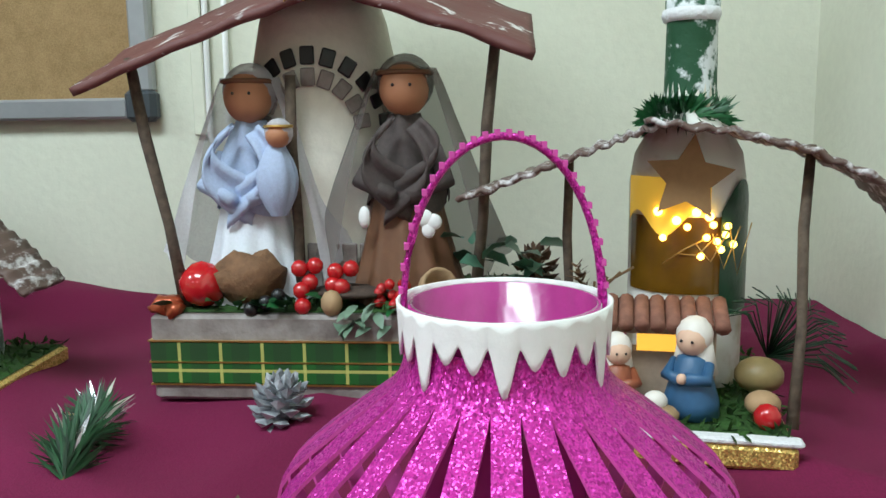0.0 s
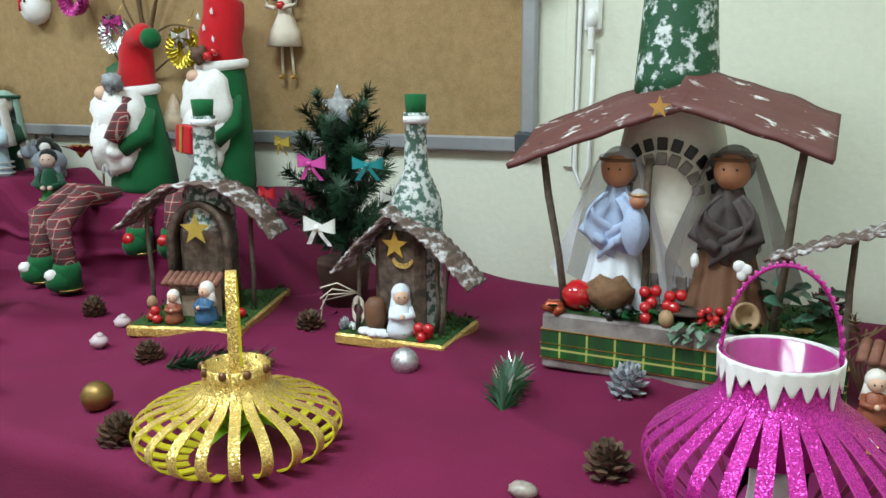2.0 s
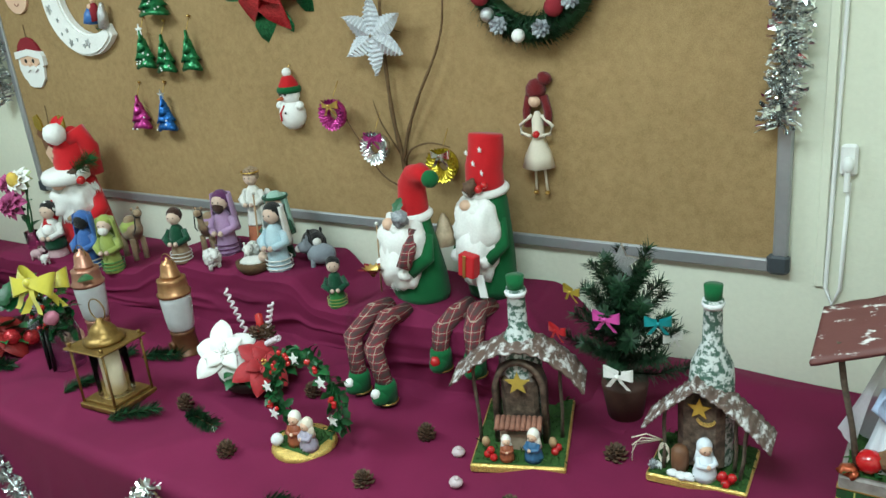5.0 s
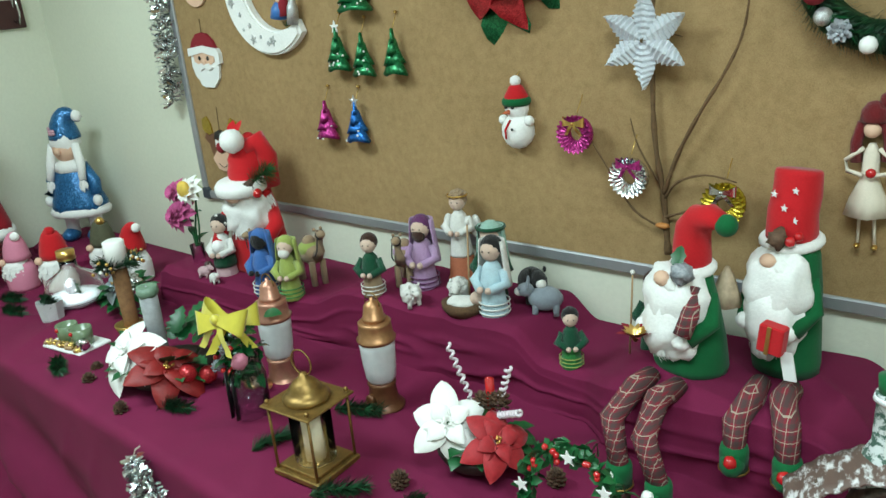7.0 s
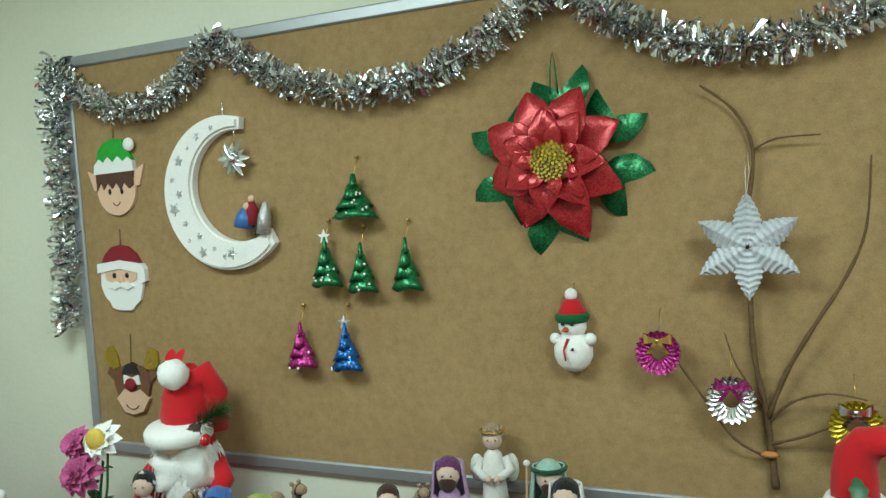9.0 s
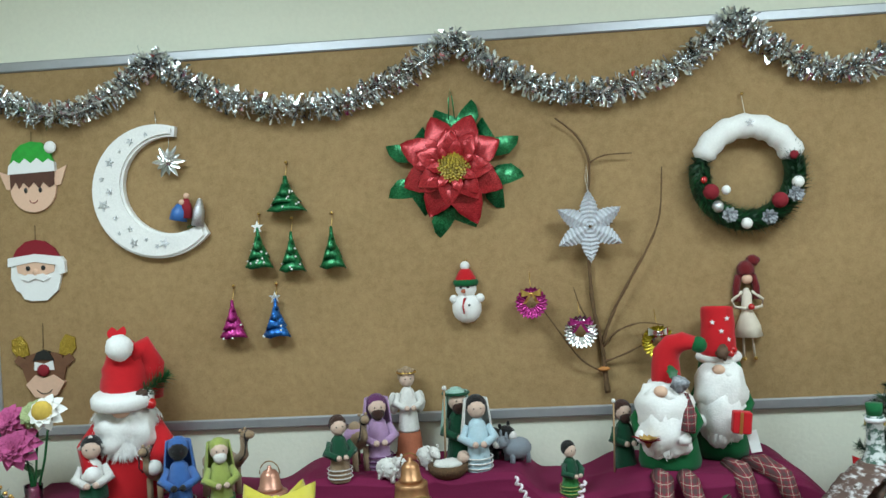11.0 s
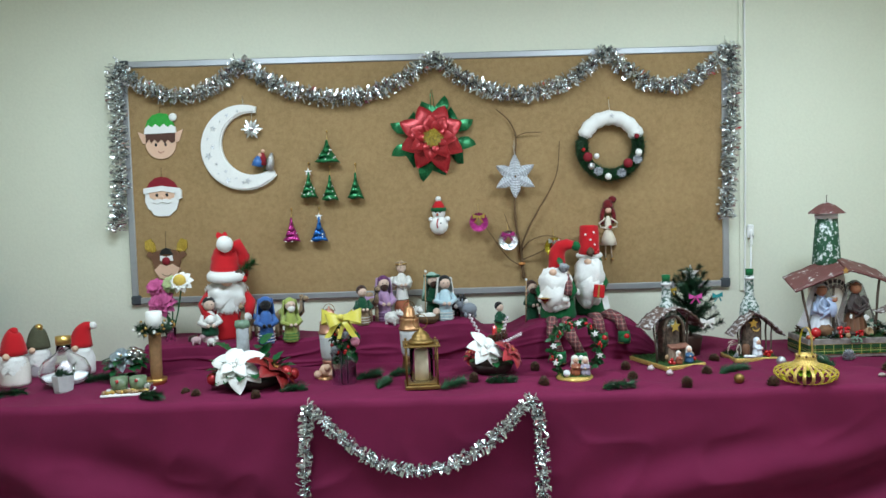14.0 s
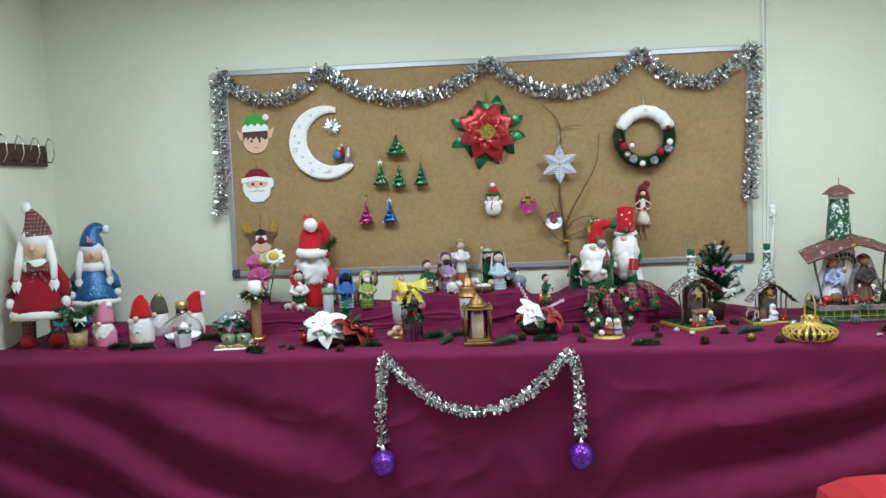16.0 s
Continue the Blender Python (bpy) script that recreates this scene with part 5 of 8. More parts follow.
# second bottle scene, with an angel
h2, rn = bottle_scene("bottle_nativity", pose(2.932, -0.440, 0.757, 0, 0, 4) @ Matrix.Scale(0.915, 4), "mosaic bottle nativity with white angel and red berries", 0.215, 0.18, (0.012, 0.015, 0.048),
                      [([(-0.12, -0.035, 0.13), (-0.07, -0.035, 0.185), (-0.005, -0.035, 0.245)], 0.09), ([(-0.015, -0.035, 0.252), (0.05, -0.035, 0.215), (0.105, -0.035, 0.17), (0.15, -0.035, 0.125)], 0.09)], 12, 0.425, GOLDG, MOSB)
part("niche", Geo().box((0.0, -0.03, 0.115), (0.1, 0.035, 0.185), bev=0.02), STONEB, h2, "dark stone niche")
part("star", Geo().plate(starpts(0.026), 0.003, pose(0.0, -0.052, 0.185)), paint("yellow_star", (0.60, 0.36, 0.05), 0.7), h2, "yellow star")
part("moon_crescent", Geo().plate(arc(0.014, 0.165, 0.022, 200, 340, 8) + arc(0.014, 0.172, 0.02, 330, 210, 8), 0.003, pose(0, -0.05, 0)), GOLDG, h2)
ag = Geo()
mary(ag, (0.015, -0.062, 0.024), 0.095, WHITEC, WHITEC, 30)
part("angel_figure", ag, None, h2, "white glazed angel figure")
part("stump_figure", Geo().lathe([(0.018, 0.024), (0.02, 0.05), (0.019, 0.075), (0.012, 0.085), (0, 0.087)], 12, (-0.04, -0.055, 0)), BRWNC, h2, "small brown wooden figure")
posts(h2, [((-0.075, -0.06, 0.02), (-0.075, -0.04, 0.178)), ((0.085, -0.05, 0.02), (0.1, -0.04, 0.17)), ((0.07, -0.03, 0.02), (0.075, -0.03, 0.19))])
berries(h2, [(0.055, -0.075, 0.045), (0.07, -0.07, 0.034), (0.05, -0.065, 0.032), (0.062, -0.08, 0.03), (0.075, -0.078, 0.046)], 0.0105)
for p in ((-0.05, -0.078), (-0.03, -0.082), (-0.015, -0.08), (-0.09, -0.06)):
    part("snow_clump", Geo().ball((p[0], p[1], 0.028), 0.012, (1.3, 1, 0.7), seg=8, lump=0.4), SNOW, h2)
g = cone_geo(0.012, 0.022, 22, rn)
g.v = [(x - 0.095, y - 0.07, z + 0.024) for x, y, z in g.v]
part("pine_cone", g, CONEW, h2, "whitened pine cone")
g = Geo()
for k in range(4):
    g.tube([(-0.08, -0.05, 0.09), (-0.11 - 0.01 * k, -0.07, 0.11 - 0.012 * k), (-0.14, -0.08, 0.1 - 0.02 * k)], 0.0015, 5)
    g.tube([(-0.075 + 0.012 * math.cos(t), -0.055, 0.065 + 0.02 * math.sin(t) - 0.004 * k) for t in [i * 0.6 for i in range(11)]], 0.0013, 5)
part("raffia_bow", g, CREAMF, h2, "raffia bow")

# third bottle scene, with small lamps glowing inside
h3, rn = bottle_scene("bottle_nativity", pose(3.708, -0.495, 0.757, 0, 0, -8) @ Matrix.Scale(0.94, 4), "tall bottle nativity with amber fairy lights and wavy roof", 0.152, 0.27, (-0.005, 0.05, 0.057),
                      [([(-0.225, 0.0, 0.215), (-0.15, 0.0, 0.243), (-0.08, 0.0, 0.27), (-0.03, 0.0, 0.288)], 0.10), ([(-0.05, 0.0, 0.288), (0.02, 0.0, 0.28), (0.09, 0.0, 0.262), (0.15, 0.0, 0.235), (0.19, 0.0, 0.195)], 0.12)], 13, 0.41, GOLDG, WHITEB)
part("neck_paint", Geo().lathe([(0.027, 0.298), (0.0255, 0.31), (0.0243, 0.384), (0.0262, 0.39), (0.0262, 0.402)], 20, (-0.005, 0.05, 0)), GREENSNOW, h3, "green neck daubed with white")
g = Geo()
needles(g, [(-0.035, 0.045, 0.288), (-0.01, 0.02, 0.292), (0.02, 0.045, 0.288), (0.01, 0.08, 0.288), (-0.03, 0.075, 0.288), (-0.035, 0.045, 0.288)], 0.026, 1500, rn, 0.004)
part("green_ruff", g, LEAFG, h3, "shredded green paper ruff")
GLASSA = paint("amber_window_glass", (0.16, 0.075, 0.006), 0.12, var=0.5, scale=24, bump=0.1)
# weak emission stands in for fairy light shining through the amber glass
GLASSL = glow("amber_glass_emission", (0.85, 0.52, 0.05), 0.32)
part("amber_pane", Geo().sheet(lambda u, v: (-0.005 + 0.0585 * math.cos(math.pi * (1.12 + 0.74 * u)), 0.05 + 0.0585 * math.sin(math.pi * (1.12 + 0.74 * u)), 0.12 + 0.075 * v), 16, 4), GLASSA, h3, "dark amber glass opening")
part("amber_glow", Geo().sheet(lambda u, v: (-0.005 + 0.0588 * math.cos(math.pi * (1.10 + 0.5 * u)), 0.05 + 0.0588 * math.sin(math.pi * (1.10 + 0.5 * u)), 0.188 + 0.012 * math.sin(u * 9) + (0.045 - 0.012 * math.sin(u * 9)) * v), 18, 4), GLASSL, h3, "amber glass patch with inner glow put in as emission")
part("green_felt_patch", Geo().sheet(lambda u, v: (-0.005 + 0.0592 * math.cos(math.pi * (1.66 + 0.3 * u)), 0.05 + 0.0592 * math.sin(math.pi * (1.66 + 0.3 * u)), 0.1 + (0.1 + 0.03 * math.sin(u * 3)) * v), 8, 4), BOTTLEG, h3)
for x, z in ((0.012, 0.196), (-0.008, 0.186), (0.028, 0.178), (0.02, 0.172), (-0.03, 0.175), (0.036, 0.168), (0.005, 0.158), (-0.018, 0.192), (0.016, 0.188), (0.03, 0.186), (0.024, 0.164), (-0.035, 0.2), (0.0, 0.2), (0.01, 0.176)):
    part("fairy_light", Geo().ball((x, 0.05 - math.sqrt(0.0605 ** 2 - (x + 0.005) ** 2), z), 0.0035 if z < 0.19 else 0.0045, seg=8), glow("fairy_light", (1.0, 0.62, 0.08), 9.0), h3, "glowing amber fairy light")
g = Geo()
for k in range(5):
    g.tube([(-0.03 + 0.015 * k, 0.05 - 0.0595, 0.15 + 0.01 * k), (-0.01 + 0.012 * k, -0.0105, 0.165 - 0.006 * k), (0.01 + 0.01 * k, -0.008, 0.175 + 0.004 * k)], 0.0007, 4)
part("light_wire", g, GOLD, h3)
part("star", Geo().plate(starpts(0.042, 0.5), 0.003, pose(-0.008, -0.012, 0.232, 0, 6, 0)), KRAFT, h3, "kraft card star")
stable(h3, (-0.035, -0.04, 0.023), 0.1, 0, True)
part("clay_mother", mary(Geo(), (-0.07, -0.085, 0.026), 0.075, ORAN, IVORY, 15), None, h3, "glazed clay mother with white veil")
part("clay_father", mary(Geo(), (-0.005, -0.075, 0.026), 0.09, BLUEP, IVORY, -25), None, h3, "glazed clay father in blue")
part("crib", Geo().ball((-0.035, -0.1, 0.032), 0.016, (1.2, 0.9, 0.6)), WOODL, h3, "small brown crib")
part("baby", Geo().ball((-0.037, -0.1, 0.044), 0.009, (1.2, 1, 1)), IVORY, h3, "tiny ivory baby")
posts(h3, [((-0.12, 0.0, 0.0), (-0.12, 0.0, 0.25)), ((0.078, -0.09, 0.022), (0.098, -0.01, 0.262))], 0.005)
part("snow_strip", Geo().box((0.0, -0.128, 0.0245), (0.16, 0.014, 0.006), bev=0.002), SNOW, h3)
berries(h3, [(0.055, -0.105, 0.037)], 0.012)
part("acorn", Geo().ball((0.055, -0.08, 0.04), 0.013, (1.2, 1.1, 0.9)), WOODL, h3)
part("gourd", Geo().ball((0.058, -0.035, 0.052), 0.018, (1.25, 1.1, 0.95)), paint("olive_gourd", (0.30, 0.22, 0.09), 0.5), h3)
g = Geo()
for k in range(60):
    a = rn.uniform(-0.4, 2.4)
    p = Vector((0.07, 0.0, 0.06))
    g.tube([p, p + Vector((math.cos(a) * 0.04 + 0.01, rn.uniform(-0.03, 0.03), math.sin(a) * 0.045 + 0.01)), p + Vector((math.cos(a) * 0.07, rn.uniform(-0.05, 0.05), math.sin(a) * 0.065))], 0.0007, 4)
part("pine_needles", g, DGREEN, h3, "long pine needles")
g = Geo()
for k in range(5):
    g.tube([(-0.085, -0.03, 0.03), (-0.09 - 0.008 * k, -0.03, 0.07 + 0.01 * k), (-0.105 + 0.012 * k, -0.03, 0.13 + 0.005 * k)], 0.0014, 5)
needles(g, [(-0.1, -0.03, 0.12), (-0.11, -0.03, 0.15)], 0.015, 30, rn, 0.003)
part("dry_twig", g, TWIG, h3)

# ---- large nativity shed ----
SX, SY, SZ = 3.394, -0.375, 0.757
sh = thing("nativity_shed", pose(SX, SY, SZ) @ Matrix.Scale(0.925, 4), "large handmade nativity with bark roof, bottle tower and plaid box", "nativity scene")
part("planter_box", Geo().box((0, 0, 0.047), (0.45, 0.23, 0.094), bev=0.004), GREYW, sh, "grey wrinkled paper covered box")
part("ribbon", Geo().box((0, 0, 0.042), (0.453, 0.233, 0.048), bev=0.002), TARTG, sh, "green tartan ribbon round the box")
for z in (0.018, 0.043, 0.066):
    part("ribbon_edge", Geo().box((0, 0, z), (0.4545, 0.2345, 0.0016)), GOLD, sh)
greens(sh, 0.43, 0.21, 0.095, random.Random(21), 500, 0.02)
bp_ = part("bottle_tower", Geo().lathe([(0.082, 0.094), (0.085, 0.11), (0.085, 0.36), (0.075, 0.41), (0.068, 0.43)], 30, (-0.06, 0.045, 0)), CREAMW, sh, "cream plastered bottle body")
part("tower_neck", Geo().lathe([(0.068, 0.43), (0.066, 0.47), (0.058, 0.58), (0.05, 0.685), (0.0, 0.687)], 26, (-0.06, 0.045, 0)), GREENSNOW, sh, "green neck daubed with snow paint")
part("tower_collar", Geo().lathe([(0.052, 0.672), (0.055, 0.685), (0.05, 0.7), (0, 0.7)], 20, (-0.06, 0.045, 0), wob=0.04), SNOW, sh)
part("tower_roof", Geo().lathe([(0.092, 0.698), (0.09, 0.703), (0.045, 0.738), (0.012, 0.752), (0, 0.754)], 8, (-0.06, 0.045, 0), smooth=False), ROOFB, sh, "small red pyramid roof with snow")
part("tower_wire", Geo().tube([(-0.06, 0.045, 0.75), (-0.06, 0.045, 0.785), (-0.057, 0.045, 0.79)], 0.002, 5), STICK, sh)
for ri, (rr, n, mt) in enumerate(((0.078, 11, BLACK), (0.056, 9, GREYW))):
    for i in range(n):
        a = 180 * (i + 0.5) / n
        x, z = rr * math.cos(radians(a)), 0.285 + rr * 1.05 * math.sin(radians(a))
        yy = 0.045 - math.sqrt(max(0.0004, 0.087 ** 2 - x * x)) - 0.001
        part("mosaic_tile", Geo().box((x - 0.06, yy, z), (0.016, 0.004, 0.02), (0, 90 - a, math.degrees(math.asin(max(-1, min(1, x / 0.087)))) * 0.9), bev=0.0015), mt, sh, "dark mosaic tile" if ri == 0 else "grey mosaic tile")
for i in range(8):
    x, z = -0.03 + 0.02 * (i % 4), 0.12 + 0.028 * (i // 4)
    part("mosaic_tile", Geo().box((x - 0.03, 0.045 - 0.086, z), (0.017, 0.004, 0.024), bev=0.0015), GREYW, sh)


def shed_roof(x0, z0, x1, z1, seed):
    P, Q = Vector((x0, 0, z0)), Vector((x1, 0, z1))

    def f(u, v):
        p = P.lerp(Q, u)
        w = v - 0.5
        return (p.x, -0.045 + w * 0.15 + 0.004 * noise.noise(Vector((u * 7, v * 4, seed))), p.z + w * 0.055 + 0.005 * noise.noise(Vector((u * 5, v * 3, seed))) + 0.004 * math.sin(u * 3))
    part("roof_slab", Geo().sheet(f, 30, 8, 0.009), ROOFB, sh, "red brown bark roof slab with snow paint")


shed_roof(-0.29, 0.36, -0.02, 0.455, 1.0)
shed_roof(-0.035, 0.46, 0.185, 0.385, 2.0)
part("star", Geo().plate(starpts(0.017), 0.004, pose(-0.05, -0.125, 0.425)), paint("gold_wood_star", (0.50, 0.26, 0.05), 0.6), sh, "golden star on the ridge")
posts(sh, [((-0.195, -0.085, 0.09), (-0.245, -0.075, 0.365)), ((0.12, -0.07, 0.09), (0.145, -0.07, 0.375)), ((-0.075, -0.055, 0.09), (-0.075, -0.06, 0.345))], 0.0065)


def cloth_figure(c, h, gown, top, veil, head, lab, baby=False):
    """A wooden-headed figure dressed in gathered cloth under a gauze veil."""
    g = Geo().at(pose(*c))
    g.use(gown).sheet(lambda u, v: ((0.25 - 0.15 * v ** 0.8 + 0.014 * math.sin(u * 69) * (1 - v)) * h * math.cos(6.2832 * u), (0.21 - 0.12 * v ** 0.8 + 0.014 * math.sin(u * 69) * (1 - v)) * h * math.sin(6.2832 * u), 0.6 * v * h), 66, 8)
    g.use(top).sheet(lambda u, v: ((0.165 - 0.11 * v ** 1.6 + 0.012 * math.sin(u * 31 + v * 5)) * h * math.cos(6.2832 * u), (0.15 - 0.10 * v ** 1.6 + 0.012 * math.sin(u * 31 + v * 5)) * h * math.sin(6.2832 * u), (0.40 + 0.36 * v + 0.03 * math.sin(u * 12.5) * (1 - v)) * h), 60, 10)
    for sg in (-1, 1):
        g.sheet(lambda u, v: (sg * (0.05 + 0.12 * math.sin(math.pi * u) - 0.10 * u) * h + (v - 0.5) * 0.06 * h, -(0.10 + 0.09 * math.sin(math.pi * (0.2 + 0.7 * u))) * h - 0.014 * h * math.sin(v * 9), (0.72 - 0.30 * u + (v - 0.5) * (0.05 + 0.14 * u)) * h), 14, 8, 0.003)
        g.tube([(sg * 0.12 * h, -0.02 * h, 0.62 * h), (sg * 0.165 * h, -0.11 * h, 0.50 * h), (sg * 0.03 * h, -0.185 * h, 0.44 * h)], [0.03 * h, 0.042 * h, 0.03 * h], 10)
    g.use(head).ball((0, -0.025 * h, 0.855 * h), 0.1 * h, (1, 1, 1.08), seg=20)
    g.use(veil).sheet(lambda u, v: ((0.125 + 0.27 * v ** 0.9 + (0.022 * math.sin(u * 26 + v * 4) + 0.012 * math.sin(u * 61)) * v) * h * math.cos(math.pi * (-0.20 + 1.40 * u)), (0.115 + 0.09 * v) * h * math.sin(math.pi * (-0.20 + 1.40 * u)) + 0.02 * h, (0.955 - 0.05 * abs(u - 0.5) - (0.83 - 0.1 * math.sin(u * 9)) * v) * h), 60, 14)
    g.ball((0, 0.018 * h, 0.88 * h), 0.117 * h, (1.0, 0.98, 1.0), seg=20)
    g.use(BRWNC).tube([(0.108 * h * math.cos(t), 0.108 * h * math.sin(t), 0.918 * h) for t in [i * 0.35 for i in range(18)]], 0.011 * h, 6, True)
    g.use(BLACK).ball((-0.034 * h, -0.119 * h, 0.868 * h), 0.007 * h, seg=6).ball((0.034 * h, -0.119 * h, 0.868 * h), 0.007 * h, seg=6)
    if baby:
        g.use(top).sheet(lambda u, v: ((0.15 + (0.075 + 0.012 * math.sin(u * 25)) * math.sin(math.pi * (0.12 + 0.8 * v)) * math.cos(6.2832 * u)) * h, (-0.17 + 0.07 * math.sin(math.pi * (0.12 + 0.8 * v)) * math.sin(6.2832 * u)) * h, (0.38 + 0.30 * v) * h), 28, 8)
        g.use(head).ball((0.165 * h, -0.19 * h, 0.70 * h), 0.05 * h).use(veil).ball((0.165 * h, -0.175 * h, 0.71 * h), 0.058 * h).use(GOLD).tube([(0.165 * h + 0.055 * h * math.cos(t), -0.18 * h + 0.055 * h * math.sin(t), 0.735 * h) for t in [i * 0.6283 for i in range(10)]], 0.007 * h, 5, True)
    else:
        g.use(WHITE).ball((-0.15 * h, -0.16 * h, 0.36 * h), 0.04 * h, (0.6, 0.4, 1.1)).ball((0.09 * h, -0.2 * h, 0.36 * h), 0.038 * h, (0.9, 0.4, 0.9)).ball((0.125 * h, -0.2 * h, 0.345 * h), 0.036 * h, (0.9, 0.4, 0.9)).ball((0.105 * h, -0.2 * h, 0.315 * h), 0.034 * h, (0.8, 0.4, 1.0))
    part("cloth_figure", g, None, sh, lab)


cloth_figure((-0.128, -0.035, 0.094), 0.268, WHITEC, BLUEC, GAUZEP, TANW, "blue robed mother figure with wooden head and baby", True)
cloth_figure((0.045, -0.03, 0.094), 0.275, BRWNC, DKVEIL, GAUZEB, TANW, "brown robed bearded father figure with wooden head")
berries(sh, [(-0.066, -0.09, 0.14), (-0.05, -0.085, 0.142), (-0.055, -0.09, 0.125), (-0.028, -0.085, 0.136), (-0.012, -0.08, 0.138), (-0.03, -0.09, 0.122), (-0.062, -0.1, 0.118), (-0.06, -0.105, 0.102), (-0.02, -0.092, 0.12)], 0.0095)
part("apple", Geo().ball((-0.175, -0.085, 0.122), 0.026, (1, 1, 0.95), lump=0.08), BERRY, sh, "glossy red apple")
part("walnut", Geo().ball((-0.125, -0.075, 0.128), 0.036, (1.15, 0.9, 0.85), lump=0.35), paint("walnut_bark", (0.22, 0.11, 0.05), 0.8, var=0.5, scale=70, bump=0.8), sh, "rough brown wood piece")
berries(sh, [(-0.10, -0.105, 0.106), (-0.088, -0.098, 0.112), (-0.115, -0.11, 0.1)], 0.008, BLACK, "black_berry")
part("acorn", Geo().ball((-0.028, -0.108, 0.106), 0.012, (1, 1, 1.2), seg=10), WOODL, sh)
part("bark_slice", Geo().ball((-0.01, -0.075, 0.112), 0.04, (1.3, 0.7, 0.16), lump=0.2), BARK, sh)
part("acorn_cup", Geo().lathe([(0.016, 0), (0.02, 0.012), (0.021, 0.026), (0.017, 0.026), (0.014, 0.01), (0, 0.006)], 16, (0.075, -0.08, 0.112), (65, 0, 30)), WOODL, sh, "pale hollow seed cup")
rl = random.Random(3)
HOLLYS = paint("silvery_green_holly", (0.08, 0.20, 0.13), 0.35, var=0.5, scale=60)
for k in range(34):
    x, y = rl.uniform(-0.21, 0.21), rl.uniform(-0.11, -0.06)
    part("leaf", Geo().leaf(pose(x, y, 0.1, rl.uniform(10, 50), rl.uniform(-30, 30), rl.uniform(120, 240)), rl.uniform(0.022, 0.038), 0.016, 0.3, 0.5, 5), LEAFG, sh)
for k in range(14):
    part("sage_leaf", Geo().leaf(pose(0.0 + rl.uniform(-0.03, 0.045), -0.112, 0.09 + rl.uniform(-0.008, 0.02), rl.uniform(-40, 10), rl.uniform(-20, 20), 180 + rl.uniform(-70, 70)), 0.026, 0.011, 0.2, 0.4, 5), PALEG, sh, "pale grey green leaf")
for k in range(16):
    part("berry", Geo().ball((0.035 + rl.uniform(-0.016, 0.016), -0.098 + rl.uniform(-0.01, 0.01), 0.112 + rl.uniform(-0.012, 0.016)), 0.006, seg=8), BERRY, sh)
for k in range(24):
    part("holly_leaf", Geo().leaf(pose(0.14 + rl.uniform(-0.04, 0.06), -0.07 + rl.uniform(-0.03, 0.04), 0.12 + rl.uniform(-0.02, 0.05), rl.uniform(-20, 60), rl.uniform(-40, 40), rl.uniform(0, 360)), 0.034, 0.02, 0.3, 0.5, 5, 0.15), HOLLYS, sh, "silvery green holly leaf")
g = Geo()
for k in range(6):
    g.leaf(pose(0.15, -0.095, 0.104, 25, 0, 150 + k * 24), 0.032, 0.02, 0.3, 0.3, 5)
part("gold_leaf", g, GOLD, sh, "small golden leaves")
part("corner_flower", Geo().ball((-0.212, -0.1, 0.102), 0.014, (1.3, 1, 0.8), lump=0.5).ball((-0.2, -0.108, 0.098), 0.01, lump=0.5), paint("copper_flower", (0.45, 0.10, 0.04), 0.3, metal=0.5), sh)
g = cone_geo(0.03, 0.045, 30, rl)
g.v = [(x + 0.19, y + 0.02, z + 0.1) for x, y, z in g.v]
part("pine_cone", g, CONEB, sh)
g = cone_geo(0.03, 0.04, 30, rl)
g.v = [(x - 0.185, y + 0.06, z + 0.1) for x, y, z in g.v]
part("pine_cone", g, CONEB, sh)

# ---- small tabletop fir ----
ft = thing("tabletop_fir", pose(2.712, -0.301, 0.757) @ Matrix.Scale(0.9, 4), "small dark green fir tree with bows and silver star", "christmas tree")
part("pot", Geo().lathe([(0.045, 0), (0.055, 0.06), (0.06, 0.09), (0.058, 0.1), (0, 0.1)], 18), paint("dark_wood_pot", (0.07, 0.03, 0.02), 0.7), ft, "dark wooden pot")
part("trunk", Geo().tube([(0, 0, 0.09), (0, 0, 0.4)], [0.008, 0.004], 8), BARK, ft)
rt = random.Random(6)
for k in range(30):
    t = k / 30
    a, L = k * 2.4, 0.165 * (1 - 0.62 * t)
    p0 = Vector((0, 0, 0.12 + 0.25 * t))
    p2 = p0 + Vector((math.cos(a) * L, math.sin(a) * L * 0.8, 0.05 + 0.05 * t))
    pts = [p0, p0.lerp(p2, 0.5) + Vector((0, 0, -0.012)), p2]
    g = Geo().tube(pts, 0.002, 5)
    needles(g, pts, 0.032, 330, rt, 0.0026)
    part("bough", g, DGREEN, ft)
part("star", Geo().plate(starpts(0.047, 0.45), 0.008, pose(0, 0, 0.425)), SILVERG, ft, "silver glitter star topper")
for x, y, z, s, mt, rz in ((-0.005, -0.1, 0.315, 0.035, PINKF, 0), (0.115, -0.08, 0.315, 0.032, paint("teal_ribbon", (0.02, 0.28, 0.30), 0.4), 20), (0.04, -0.145, 0.195, 0.038, PETALW, 0), (-0.115, -0.05, 0.35, 0.028, paint("gold_ribbon", (0.5, 0.36, 0.05), 0.4, metal=0.4), -20), (-0.155, -0.06, 0.24, 0.03, RED, -20), (0.125, 0.0, 0.24, 0.028, PETALW, 50)):
    g = Geo()
    bow(g, (x, y, z), s, rz)
    part("bow", g, mt, ft, "satin ribbon bow")


